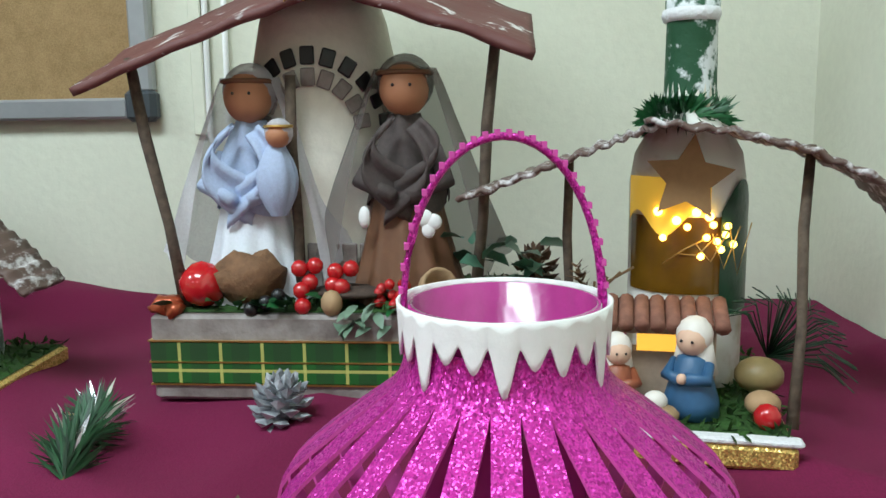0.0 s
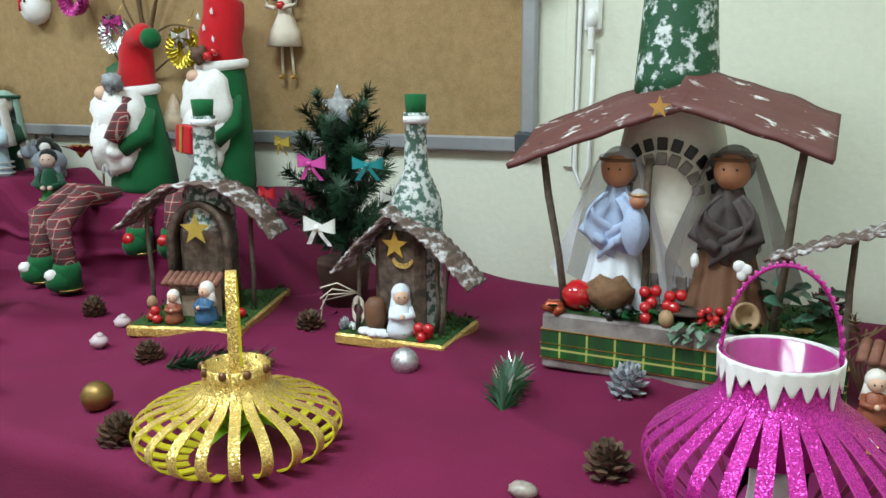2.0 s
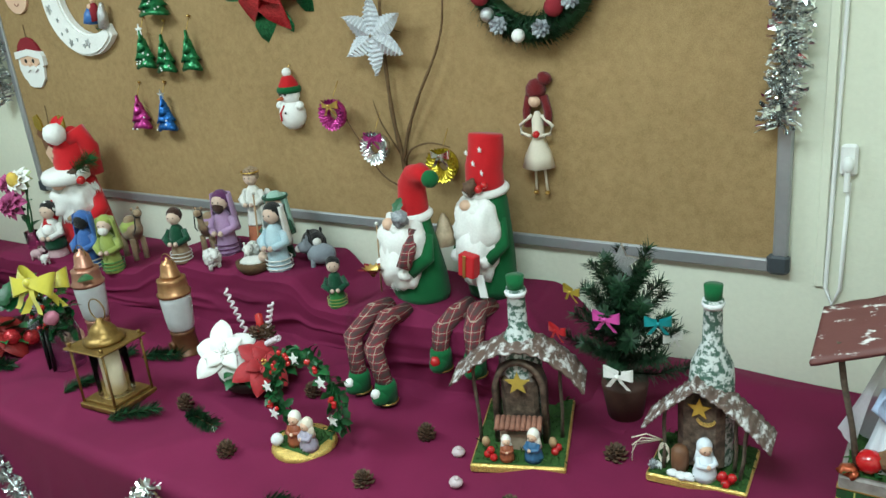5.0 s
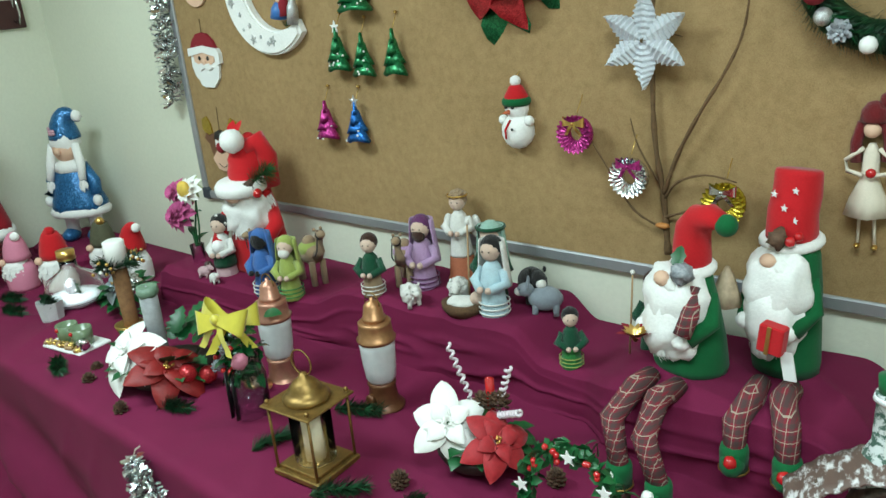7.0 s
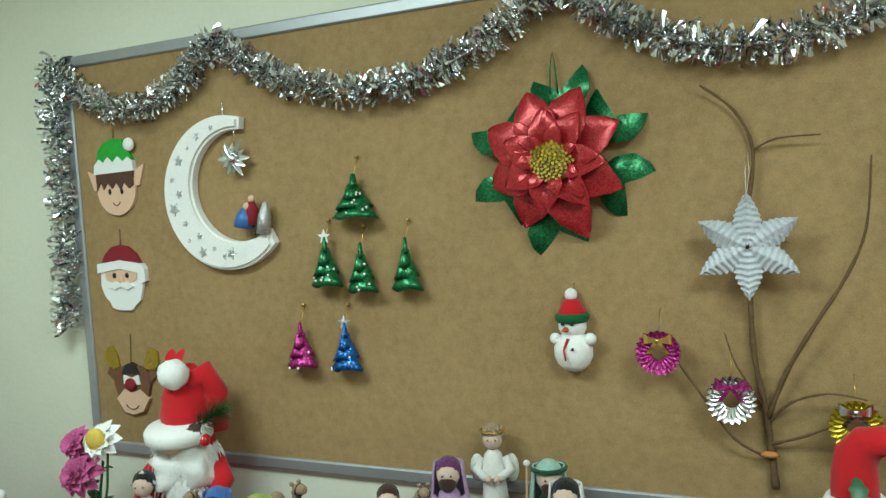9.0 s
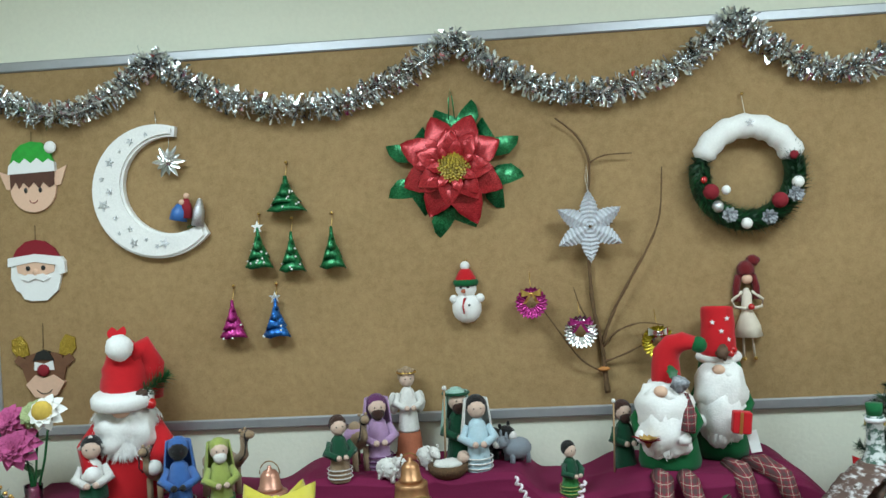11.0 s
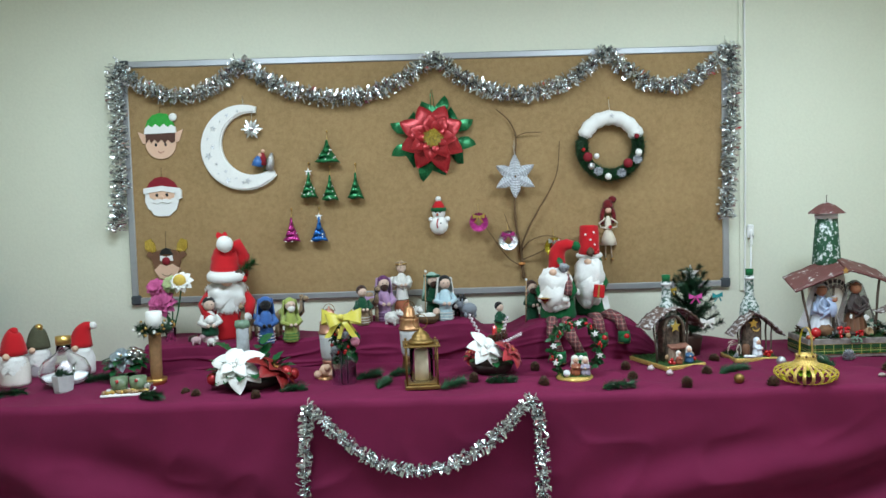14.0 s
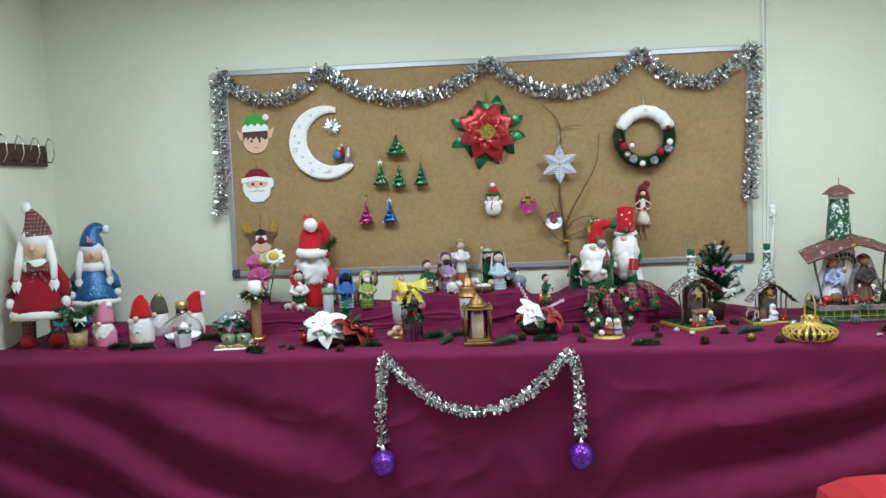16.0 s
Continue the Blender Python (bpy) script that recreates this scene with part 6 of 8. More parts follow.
# ---- brass lantern ----
la = thing("brass_lantern", pose(1.452, -0.772, 0.757, 0, 0, 4), "square aged brass lantern with cream candle inside", "lantern")
part("base_plate", Geo().box((0, 0, 0.008), (0.142, 0.142, 0.016), bev=0.003).box((0, 0, 0.02), (0.12, 0.12, 0.01), bev=0.002), BRASS, la)
part("top_plate", Geo().box((0, 0, 0.176), (0.15, 0.15, 0.006), bev=0.002), BRASS, la)
part("dome", Geo().lathe([(0.052, 0.179), (0.055, 0.186), (0.045, 0.196), (0.038, 0.198), (0.036, 0.21), (0.024, 0.224), (0.012, 0.232), (0.008, 0.242), (0, 0.244)], 26), BRASS, la, "stepped brass dome")
for sx in (-1, 1):
    for sy in (-1, 1):
        part("corner_post", Geo().tube([(sx * 0.062, sy * 0.062, 0.016), (sx * 0.062, sy * 0.062, 0.182)], 0.0035, 8).ball((sx * 0.062, sy * 0.062, 0.186), 0.006, seg=8), BRASS, la)
part("ring_handle", Geo().tube([(0.03 * math.cos(t), 0, 0.268 + 0.03 * math.sin(t)) for t in [i * math.pi / 11 for i in range(22)]], 0.0018, 6, True), BRASS, la, "thin wire ring handle")
gp = part("glass_chimney", Geo().lathe([(0.046, 0.026), (0.048, 0.03), (0.048, 0.168), (0.0465, 0.168), (0.0465, 0.03)], 26), THIN, la, "clear glass chimney")
gp.visible_shadow = False
part("candle", Geo().lathe([(0.03, 0.026), (0.03, 0.14), (0.022, 0.142), (0.004, 0.138), (0, 0.138)], 20), WAX, la, "cream pillar candle")


# ---- bottles made like lighthouses ----
def lighthouse(m, label, cap, base, h, parts_low=True):
    ob = thing("lighthouse_bottle", m, label, "bottle decoration", "lighthouse bottles")
    part("foot", Geo().lathe([(0.058, 0), (0.06, 0.012), (0.048, 0.018), (0.043, 0.03), (0.038, 0.075), (0.042, 0.082), (0.034, 0.088), (0, 0.088)], 26), base, ob, "bronze painted pot foot")
    part("glass_body", Geo().lathe([(0.034, 0.086), (0.043, 0.1), (0.047, 0.14), (0.05, 0.19), (0.051, 0.215), (0.045, 0.222), (0, 0.222)], 28), FROST, ob, "frosted white glass body")
    part("cap_pot", Geo().lathe([(0.054, 0.214), (0.056, 0.222), (0.05, 0.226), (0.046, 0.262), (0.047, 0.27), (0.04, 0.274), (0, 0.274)], 26), cap, ob)
    part("cap_top", Geo().lathe([(0.032, 0.274), (0.033, 0.284), (0.03, 0.286), (0.025, 0.318), (0.018, 0.328), (0.006, 0.333), (0.005, 0.342), (0, 0.343)], 22), cap, ob)
    part("wire_handle", Geo().tube([(0.028 * math.cos(t), 0, 0.32 + 0.035 * math.sin(t)) for t in [i * math.pi / 12 for i in range(13)]], 0.0018, 6), BRASS, ob)
    if parts_low:
        part("bung", Geo().lathe([(0.014, 0), (0.014, 0.012), (0.008, 0.013), (0, 0.013)], 14, (-0.005, -0.04, 0.045), (90, 0, 0)), base, ob)
    return ob


lighthouse(pose(1.398, -0.491, 0.755) @ Matrix.Scale(0.9, 4), "frosted bottle lighthouse with copper cap and bronze foot", COPPER, BROWNP, 0.34)
l2 = lighthouse(pose(1.049, -0.539, 0.755) @ Matrix.Scale(0.915, 4), "frosted bottle lighthouse with rose copper cap", PCOPPER, PCOPPER, 0.34, False)
part("leaf", Geo().leaf(pose(0.03, -0.05, 0.25, 20, 20, -60), 0.06, 0.04, 0.2, 0.5, 6), LEAFG, l2, "fresh green leaf")
bf = Geo().use(SKIN).ball((0, 0, 0.045), 0.026).ball((-0.03, -0.015, 0.03), 0.018).ball((0.028, -0.012, 0.035), 0.02, lump=0.3).ball((0.012, -0.02, 0.06), 0.015, lump=0.3).use(COPPER).lathe([(0.04, 0), (0.038, 0.018), (0, 0.02)], 16)
solid("rose_ornament", bf, pose(1.034, -0.614, 0.757), "small peach rose ornament in a copper dish", "ornament")

# ---- glass jar with bow ----
ja = thing("glass_jar", pose(1.126, -0.707, 0.757), "clear glass jar topped with holly and yellow bow", "jar")
jg = part("jar_body", Geo().lathe([(0.045, 0.0), (0.05, 0.008), (0.052, 0.12), (0.045, 0.14), (0.043, 0.155), (0.041, 0.155), (0.043, 0.138), (0.0495, 0.12), (0.0475, 0.01), (0, 0.006)], 28), glass("grey_glass", (0.62, 0.66, 0.68), 0.05), ja, "clear grey glass body")
jg.visible_shadow = False
for x in (-0.004, 0.022):
    part("ribbon_tail", Geo().tube([(x, -0.054, 0.15), (x * 0.9, -0.056, 0.02)], 0.008, 6, flat=0.2), BLACK, ja, "dark ribbon tail")
rj = random.Random(14)
g = Geo()
for k in range(80):
    g.leaf(pose(rj.uniform(-0.045, 0.045), rj.uniform(-0.05, 0.03), 0.16 + rj.uniform(-0.05, 0.09), rj.uniform(-60, 40), rj.uniform(-50, 50), rj.uniform(0, 360)), 0.045, 0.026, 0.35, 0.6, 7, 0.2)
part("holly_leaves", g, paint("glossy_dark_holly", (0.012, 0.09, 0.025), 0.25, var=0.5, scale=50, island=0.4, coat=0.4), ja, "glossy holly leaves")
for k in range(9):
    part("berry", Geo().ball((rj.uniform(-0.05, 0.05), -0.05, 0.165 + rj.uniform(-0.02, 0.06)), 0.0075, seg=8), BERRY, ja)
part("gold_bauble", Geo().ball((-0.01, -0.055, 0.235), 0.013), GOLD, ja)
for k in range(2):
    g = cone_geo(0.018, 0.028, 26, rj)
    g.v = [(x + (0.018 - 0.05 * k) * 1, y - 0.055, z + 0.205 - 0.06 * k) for x, y, z in g.v]
    part("pine_cone", g, CONEW, ja)
YR = paint("yellow_satin_ribbon", (0.58, 0.50, 0.05), 0.35, var=0.15, scale=40, sheen=0.3)
g = Geo()
bow(g, (0.0, -0.035, 0.285), 0.085, 0, -25)
bow(g, (0.0, -0.02, 0.275), 0.078, 50, -25)
part("bow", g, YR, ja, "yellow satin bow")
part("pink_rose", Geo().ball((0.055, -0.045, 0.19), 0.02, lump=0.5), paint("pink_rose_fabric", (0.55, 0.2, 0.28), 0.6), ja)


# ---- poinsettia bowls ----
def bloom(par, c, r, mat, lab, seed, tilt=(0, 0), n=6):
    rp = random.Random(seed)
    m0 = pose(*c, tilt[0], tilt[1], rp.uniform(0, 60))
    for k in range(n):
        part("petal", Geo().leaf(m0 @ pose(0, 0, 0, 0, 0, k * 360 / n + rp.uniform(-8, 8)) @ pose(0, 0.006, 0, rp.uniform(0, 14), 0, 0), r * rp.uniform(0.9, 1.1), r * 0.62, 0.28, 0.55, 8, 0, 0.0015), mat, par, lab)
    for k in range(max(3, n - 2)):
        part("petal", Geo().leaf(m0 @ pose(0, 0, 0.008, 0, 0, k * 360 / max(3, n - 2) + 30) @ pose(0, 0.004, 0, 26, 0, 0), r * 0.62, r * 0.42, 0.35, 0.6, 7, 0, 0.0015), mat, par, lab)
    g = Geo()
    for k in range(9):
        g.ball(m0 @ Vector((rp.uniform(-1, 1) * r * 0.09, rp.uniform(-1, 1) * r * 0.09, 0.02)), r * 0.035, seg=6)
    part("stamen", g, GOLD if mat is not PETALW else PETALW, par)


p1 = thing("poinsettia_bowl", pose(0.738, -0.705, 0.757), "dark bowl with white and red poinsettias and grey candle", "flower arrangement")
part("bowl", Geo().lathe([(0.07, 0), (0.11, 0.02), (0.13, 0.045), (0.12, 0.048), (0, 0.04)], 24), paint("dark_wicker_bowl", (0.03, 0.018, 0.014), 0.7), p1, "dark low bowl")
bloom(p1, (-0.04, -0.09, 0.11), 0.125, PETALW, "white fabric petal", 1, (42, -4))
bloom(p1, (0.105, -0.06, 0.085), 0.125, PETALD, "dark red glittered petal", 2, (30, 22))
bloom(p1, (-0.13, 0.03, 0.075), 0.09, PETALD, "dark red glittered petal", 3, (10, -30))
part("candle", Geo().lathe([(0.026, 0.04), (0.026, 0.275), (0.02, 0.28), (0.004, 0.276), (0, 0.29)], 20, (-0.03, 0.0, 0)), paint("grey_silver_candle", (0.42, 0.44, 0.46), 0.5, var=0.25, scale=70, bump=0.3), p1, "grey silver pillar candle")
part("candle_collar", Geo().lathe([(0.027, 0.255), (0.031, 0.265), (0.028, 0.285), (0.022, 0.282)], 16, (-0.03, 0.0, 0), wob=0.08), PALEG, p1)
rp1 = random.Random(31)
for k in range(26):
    a = rp1.uniform(0, 6.28)
    part("holly_leaf", Geo().leaf(pose(0.1 * math.cos(a), 0.08 * math.sin(a), 0.06 + rp1.uniform(0, 0.12 if math.sin(a) > 0 else 0.02), rp1.uniform(0, 60), 0, math.degrees(a) - 90), 0.095, 0.05, 0.3, 0.4, 9, 0.22), LEAFG, p1)
for p in ((0.15, -0.03, 0.07), (0.17, 0.02, 0.05), (-0.15, -0.04, 0.05)):
    part("bauble", Geo().ball(p, 0.026), REDG, p1, "red glitter bauble")

p2 = thing("poinsettia_bowl", pose(1.755, -0.548, 0.757) @ Matrix.Scale(0.94, 4), "dark bowl with white and red poinsettias and curly sticks", "flower arrangement")
part("bowl", Geo().lathe([(0.06, 0), (0.09, 0.015), (0.105, 0.045), (0.098, 0.048), (0, 0.042)], 24), paint("dark_basket_bowl", (0.03, 0.015, 0.012), 0.7), p2, "dark low bowl")
bloom(p2, (-0.03, -0.07, 0.125), 0.105, PETALW, "white fabric petal", 5, (48, -6))
bloom(p2, (0.085, -0.045, 0.10), 0.092, PETALR, "red velvet petal", 6, (42, 20))
bloom(p2, (-0.09, 0.03, 0.08), 0.06, PETALR, "red velvet petal", 7, (10, -40))
part("red_candle", Geo().lathe([(0.011, 0.05), (0.011, 0.21), (0, 0.215)], 14, (0.02, 0.03, 0)), BERRY, p2, "thin red candle")
for k, (a, b) in enumerate((((-0.02, 0.02, 0.12), (-0.10, 0.03, 0.27)), ((0.04, 0.02, 0.12), (0.08, 0.03, 0.255)), ((0.05, 0.01, 0.13), (0.14, -0.02, 0.18)))):
    A_, B_ = Vector(a), Vector(b)
    d = (B_ - A_).normalized()
    s1 = d.orthogonal().normalized()
    s2 = d.cross(s1)
    part("curly_stick", Geo().tube([A_.lerp(B_, i / 60) + (s1 * math.cos(i * 0.85) + s2 * math.sin(i * 0.85)) * 0.006 for i in range(61)], 0.004, 6), paint("pale_pink_white_felt", (0.75, 0.66, 0.70), 0.9), p2, "pale pink and white curly stick")
for k in range(16):
    a = rp1.uniform(0, 6.28)
    part("leaf", Geo().leaf(pose(0.07 * math.cos(a), 0.06 * math.sin(a), 0.06, rp1.uniform(0, 40), 0, math.degrees(a) - 90), 0.08, 0.045, 0.25, 0.6, 7, 0.12), LEAFG, p2)
for k in range(3):
    g = cone_geo(0.025, 0.04, 30, rp1)
    g.v = [(x - 0.0 + 0.03 * k, y + 0.02, z + 0.13 + 0.01 * k) for x, y, z in g.v]
    part("pine_cone", g, CONEB, p2)

# ---- holly arch with two children ----
ho = thing("holly_arch_figurine", pose(2.089, -0.729, 0.757), "round snowy figurine of children beneath a holly arch", "figurine")
part("base", Geo().lathe([(0.075, 0), (0.078, 0.008), (0.07, 0.018), (0, 0.02)], 26), GOLDG, ho, "gold edged round base")
greens(ho, 0.11, 0.1, 0.02, random.Random(8), 240, 0.012)
g = Geo()
apts = [Vector((-0.065 + 0.0, 0.02, 0.03))] + [Vector((0.01 + 0.098 * math.cos(radians(a)), 0.02, 0.12 + 0.115 * math.sin(radians(a)))) for a in range(205, -38, -12)]
g.tube(apts, 0.004, 6)
rh = random.Random(17)
for p in apts:
    for k in range(8):
        g.leaf(pose(*(p + Vector((rh.uniform(-0.012, 0.012), rh.uniform(-0.015, 0.015), rh.uniform(-0.012, 0.012)))), rh.uniform(-90, 90), rh.uniform(-90, 90), rh.uniform(0, 360)), 0.032, 0.018, 0.3, 0.5, 5, 0.15)
part("holly_garland", g, LEAFG, ho, "arched holly garland")
for k in (2, 6, 9, 13, 17):
    p = apts[k]
    for j in range(4):
        part("berry", Geo().ball((p.x + rh.uniform(-0.014, 0.014), p.y - 0.02, p.z + rh.uniform(-0.014, 0.014)), 0.0065, seg=8), BERRY, ho)
for k in (1, 4, 11, 15, 19):
    p = apts[k]
    part("star", Geo().plate(starpts(0.016), 0.003, pose(p.x, p.y - 0.024, p.z, 0, rh.uniform(-20, 20), 0)), WHITE, ho, "white wooden star")
kg = Geo()
mary(kg, (0.0, -0.02, 0.02), 0.085, ORAN, IVORY, 15)
mary(kg, (0.04, -0.025, 0.02), 0.08, paint("lilac_glaze", (0.40, 0.36, 0.45), 0.5), CREAMF, -10)
part("children_figure", kg, None, ho, "two glazed children figures")
part("snowball", Geo().ball((-0.04, -0.045, 0.034), 0.015), SNOW, ho)


# ---- felt gnomes and dolls ----
def gnome(m, h, w, coat, hat, label, tip, seed, legs=None, extra=None, hat_side=0.3, trim=FUR, nose=SKIN, group="", beard=1.0):
    """A bearded sitting gnome with a tall hat, one cloth body."""
    rg = random.Random(seed)
    g = Geo()
    g.use(coat).lathe([(w * 0.48, 0), (w * 0.54, 0.05 * h), (w * 0.5, 0.2 * h), (w * 0.42, 0.42 * h), (w * 0.34, 0.6 * h), (w * 0.26, 0.68 * h)], 20, wob=0.015, sy=0.8)
    n = 14
    pts = [(hat_side * w * (t ** 1.6) * 1.5, 0.02 * h * t, (0.62 + 0.36 * math.sin(t * (1.55 if hat_side < 0.2 else 1.9))) * h) for t in [i / n for i in range(n + 1)]]
    g.use(hat).tube(pts, [w * (0.27 * (1 - (i / n) ** (1.4 if hat_side > 0.2 else 2.6)) + 0.07) * (1 + 0.04 * math.sin(i * 2.3)) for i in range(n + 1)], 16)
    g.use(trim).tube([(w * 0.29 * math.cos(t), w * 0.28 * math.sin(t), 0.655 * h + 0.012 * h * math.sin(t)) for t in [i * math.pi / 10 for i in range(20)]], w * 0.07, 8, True)
    g.ball(pts[-1], w * 0.11) if tip is None else g.use(tip).ball(pts[-1], w * 0.12)
    low = (1 - beard) * 0.2 * h
    g.use(FUR).ball((0, -w * 0.2, 0.39 * h + low), w * 0.45, (0.95, 0.68, h * 0.27 * beard / (w * 0.45)), seg=24, lump=0.4)
    strands(g, (0, 0.01, 0.26 * h + low * 1.5), w * 0.42, w * 0.45, 0.36 * h * beard, 0.11 * h, 2600, rg, w * 0.008, 0.7)
    strands(g, (0, 0.0, 0.22 * h + low * 2), w * 0.3, w * 0.42, 0.2 * h * beard, 0.15 * h * beard, 700, rg, w * 0.008, 0.6)
    g.use(nose).ball((0, -w * 0.5, 0.62 * h), w * 0.12, (1.1, 0.9, 0.9))
    for sg in (-1, 1):
        g.use(coat).tube([(sg * w * 0.33, 0, 0.52 * h), (sg * w * 0.52, -w * 0.2, 0.38 * h), (sg * w * 0.42, -w * 0.52, 0.26 * h)], [w * 0.1, w * 0.13, w * 0.12], 10)
        g.use(FUR).ball((sg * w * 0.4, -w * 0.58, 0.25 * h), w * 0.11)
    if legs:
        for side, (pts2, boot) in enumerate(legs):
            g.use(TART).tube(pts2, [0.024, 0.026, 0.026, 0.022], 12)
            e = Vector(pts2[-1])
            g.use(GREEN).ball(e + Vector((0, -0.012, -0.022)), 0.027, (0.9, 1.25, 0.95)).lathe([(0.027, -0.045), (0.028, 0.0), (0.025, 0.012)], 14, e)
            g.use(boot).ball(e + Vector((0, -0.042, 0.0)), 0.015, lump=0.2)
            g.use(GOLD).tube([e + Vector((0.0285 * math.cos(t), 0.0285 * math.sin(t), -0.04)) for t in [i * 0.5236 for i in range(12)]], 0.0018, 5, True)
    if extra:
        extra(g)
    return solid("gnome", g, m, label, "gnome", group)


def felt_gnome(m, h, w, label, seed, legs, turn, extra, tall):
    """A seated felt gnome: green cone body, smooth white beard, red hat and plaid legs."""
    rg = random.Random(seed)
    g = Geo()
    prof = [(0.47, 0), (0.49, 0.06), (0.47, 0.25), (0.44, 0.45), (0.40, 0.6), (0.34, 0.68)] if tall else [(0.5, 0), (0.53, 0.05), (0.48, 0.2), (0.38, 0.4), (0.29, 0.56), (0.24, 0.64)]
    g.use(GREEN).lathe([(w * a, h * b) for a, b in prof], 24, wob=0.012, sy=0.85)
    if tall:
        pts = [(0, 0, 0.65 * h), (0, 0, 0.72 * h), (0.0, 0, 0.8 * h), (0.01 * w, 0.01, 0.88 * h), (0.0, 0.013, 0.93 * h), (0.0, 0.014, 0.97 * h), (0.0, 0.015, 0.985 * h)]
        rad = [0.34, 0.335, 0.325, 0.315, 0.31, 0.305, 0.29]
        zb, rb = 0.66, 0.36
    else:
        pts = [(0, 0, 0.6 * h), (0.0, 0, 0.68 * h), (0.0, 0, 0.76 * h), (0.02 * w, 0.0, 0.84 * h), (0.14 * w, 0.0, 0.905 * h), (0.32 * w, 0.0, 0.935 * h), (0.5 * w, 0.0, 0.925 * h)]
        rad = [0.25, 0.245, 0.235, 0.225, 0.2, 0.16, 0.11]
        zb, rb = 0.615, 0.25
    g.use(RED).tube(pts, [w * r for r in rad], 18)
    if not tall:
        g.use(GREEN).ball((0.56 * w, 0, 0.91 * h), w * 0.14)
    g.use(FUR).tube([(w * rb * math.cos(t), w * rb * 0.92 * math.sin(t), zb * h + 0.012 * h * math.sin(t)) for t in [i * math.pi / 12 for i in range(24)]], w * 0.075, 9, True)
    g.ball((0, -w * 0.27, 0.45 * h), w * 0.46, (1.05, 0.78, h * 0.21 / (w * 0.46)), seg=28, lump=0.2).ball((0, -w * 0.33, 0.3 * h), w * 0.44, (1.0, 0.8, h * 0.22 / (w * 0.44)), seg=28, lump=0.25)
    strands(g, (0, -w * 0.05, 0.2 * h), w * 0.4, w * 0.5, 0.3 * h, 0.1 * h, 1300, rg, w * 0.014, 0.3)
    for sg in (-1, 1):
        g.use(FUR).ball((sg * w * 0.12, -w * 0.42, 0.57 * h), w * 0.15, (1.25, 0.8, 0.8), (0, sg * 25, 0), lump=0.1)
        g.use(GREEN).tube([(sg * w * 0.36, 0, 0.5 * h), (sg * w * 0.5, -w * 0.16, 0.36 * h), (sg * w * 0.38, -w * 0.44, 0.27 * h)], [w * 0.07, w * 0.12, w * 0.11], 10)
        g.use(FUR).ball((sg * w * 0.34, -w * 0.5, 0.27 * h), w * 0.12, lump=0.1)
    g.use(SKIN).ball((0, -w * 0.5, 0.6 * h), w * 0.11, (1.1, 0.9, 0.9))
    extra(g)
    c, s = math.cos(radians(turn)), math.sin(radians(turn))
    g.v = [(x * c - y * s, x * s + y * c, z) for x, y, z in g.v]
    for pts2, trim in legs:
        g.use(TART).tube(pts2, [0.024, 0.026, 0.026, 0.022], 12)
        e = Vector(pts2[-1])
        g.use(GREEN).ball(e + Vector((0, -0.012, -0.022)), 0.027, (0.9, 1.25, 0.95)).lathe([(0.027, -0.045), (0.028, 0.0), (0.025, 0.012)], 14, e)
        g.use(trim).ball(e + Vector((0, -0.034, -0.008)), 0.013, lump=0.2)
        g.use(GOLD).tube([e + Vector((0.0285 * math.cos(t), 0.0285 * math.sin(t), -0.04)) for t in [i * 0.5236 for i in range(12)]], 0.0018, 5, True)
    return solid("gnome", g, m, label, "gnome")


GZ = 0.93


def extra1(g):
    g.use(GOLD)
    for k in range(10):
        g.leaf(pose(-0.03, -0.13, 0.085, 60, 0, k * 36), 0.045, 0.018, 0.3, 0.4, 5)
    g.use(DRED)
    for k in range(5):
        g.leaf(pose(-0.03, -0.128, 0.09, 40, 0, k * 72 + 20), 0.055, 0.024, 0.3, 0.4, 5)
    g.use(TART).tube([(0.05, -0.045, 0.21), (0.072, -0.075, 0.165), (0.07, -0.095, 0.125)], 0.019, 10)
    g.use(LEAFG).leaf(pose(0.035, -0.075, 0.26, 60, 0, 30), 0.05, 0.03, 0.3, 0.3, 6, 0.15)
    g.use(CONEW).ball((0.05, -0.075, 0.25), 0.022, lump=0.6)


def extra2(g):
    g.use(RED).box((0.055, -0.13, 0.13), (0.05, 0.03, 0.06), (0, 6, 10), bev=0.003).use(GOLD).box((0.055, -0.147, 0.13), (0.008, 0.003, 0.06), (0, 6, 10)).use(WHITE).box((0.085, -0.12, 0.075), (0.028, 0.003, 0.06), (0, -12, 0))
    g.use(CONEB).ball((0.012, -0.064, 0.31), 0.019, lump=0.6).use(BERRY).ball((0.034, -0.057, 0.307), 0.011).ball((0.044, -0.045, 0.317), 0.009)
    g.use(paint("shell_cone_fringe", (0.55, 0.42, 0.28), 0.5, var=0.4, scale=60)).lathe([(0.035, 0), (0.026, 0.03), (0.016, 0.06), (0.004, 0.085)], 12, (-0.10, -0.07, 0.14), wob=0.12).use(WHITE)
    for p in ((0.012, -0.0475, 0.37), (0.03, -0.038, 0.345), (-0.012, -0.046, 0.395), (0.028, -0.036, 0.405)):
        g.plate(starpts(0.008), 0.002, pose(*p))


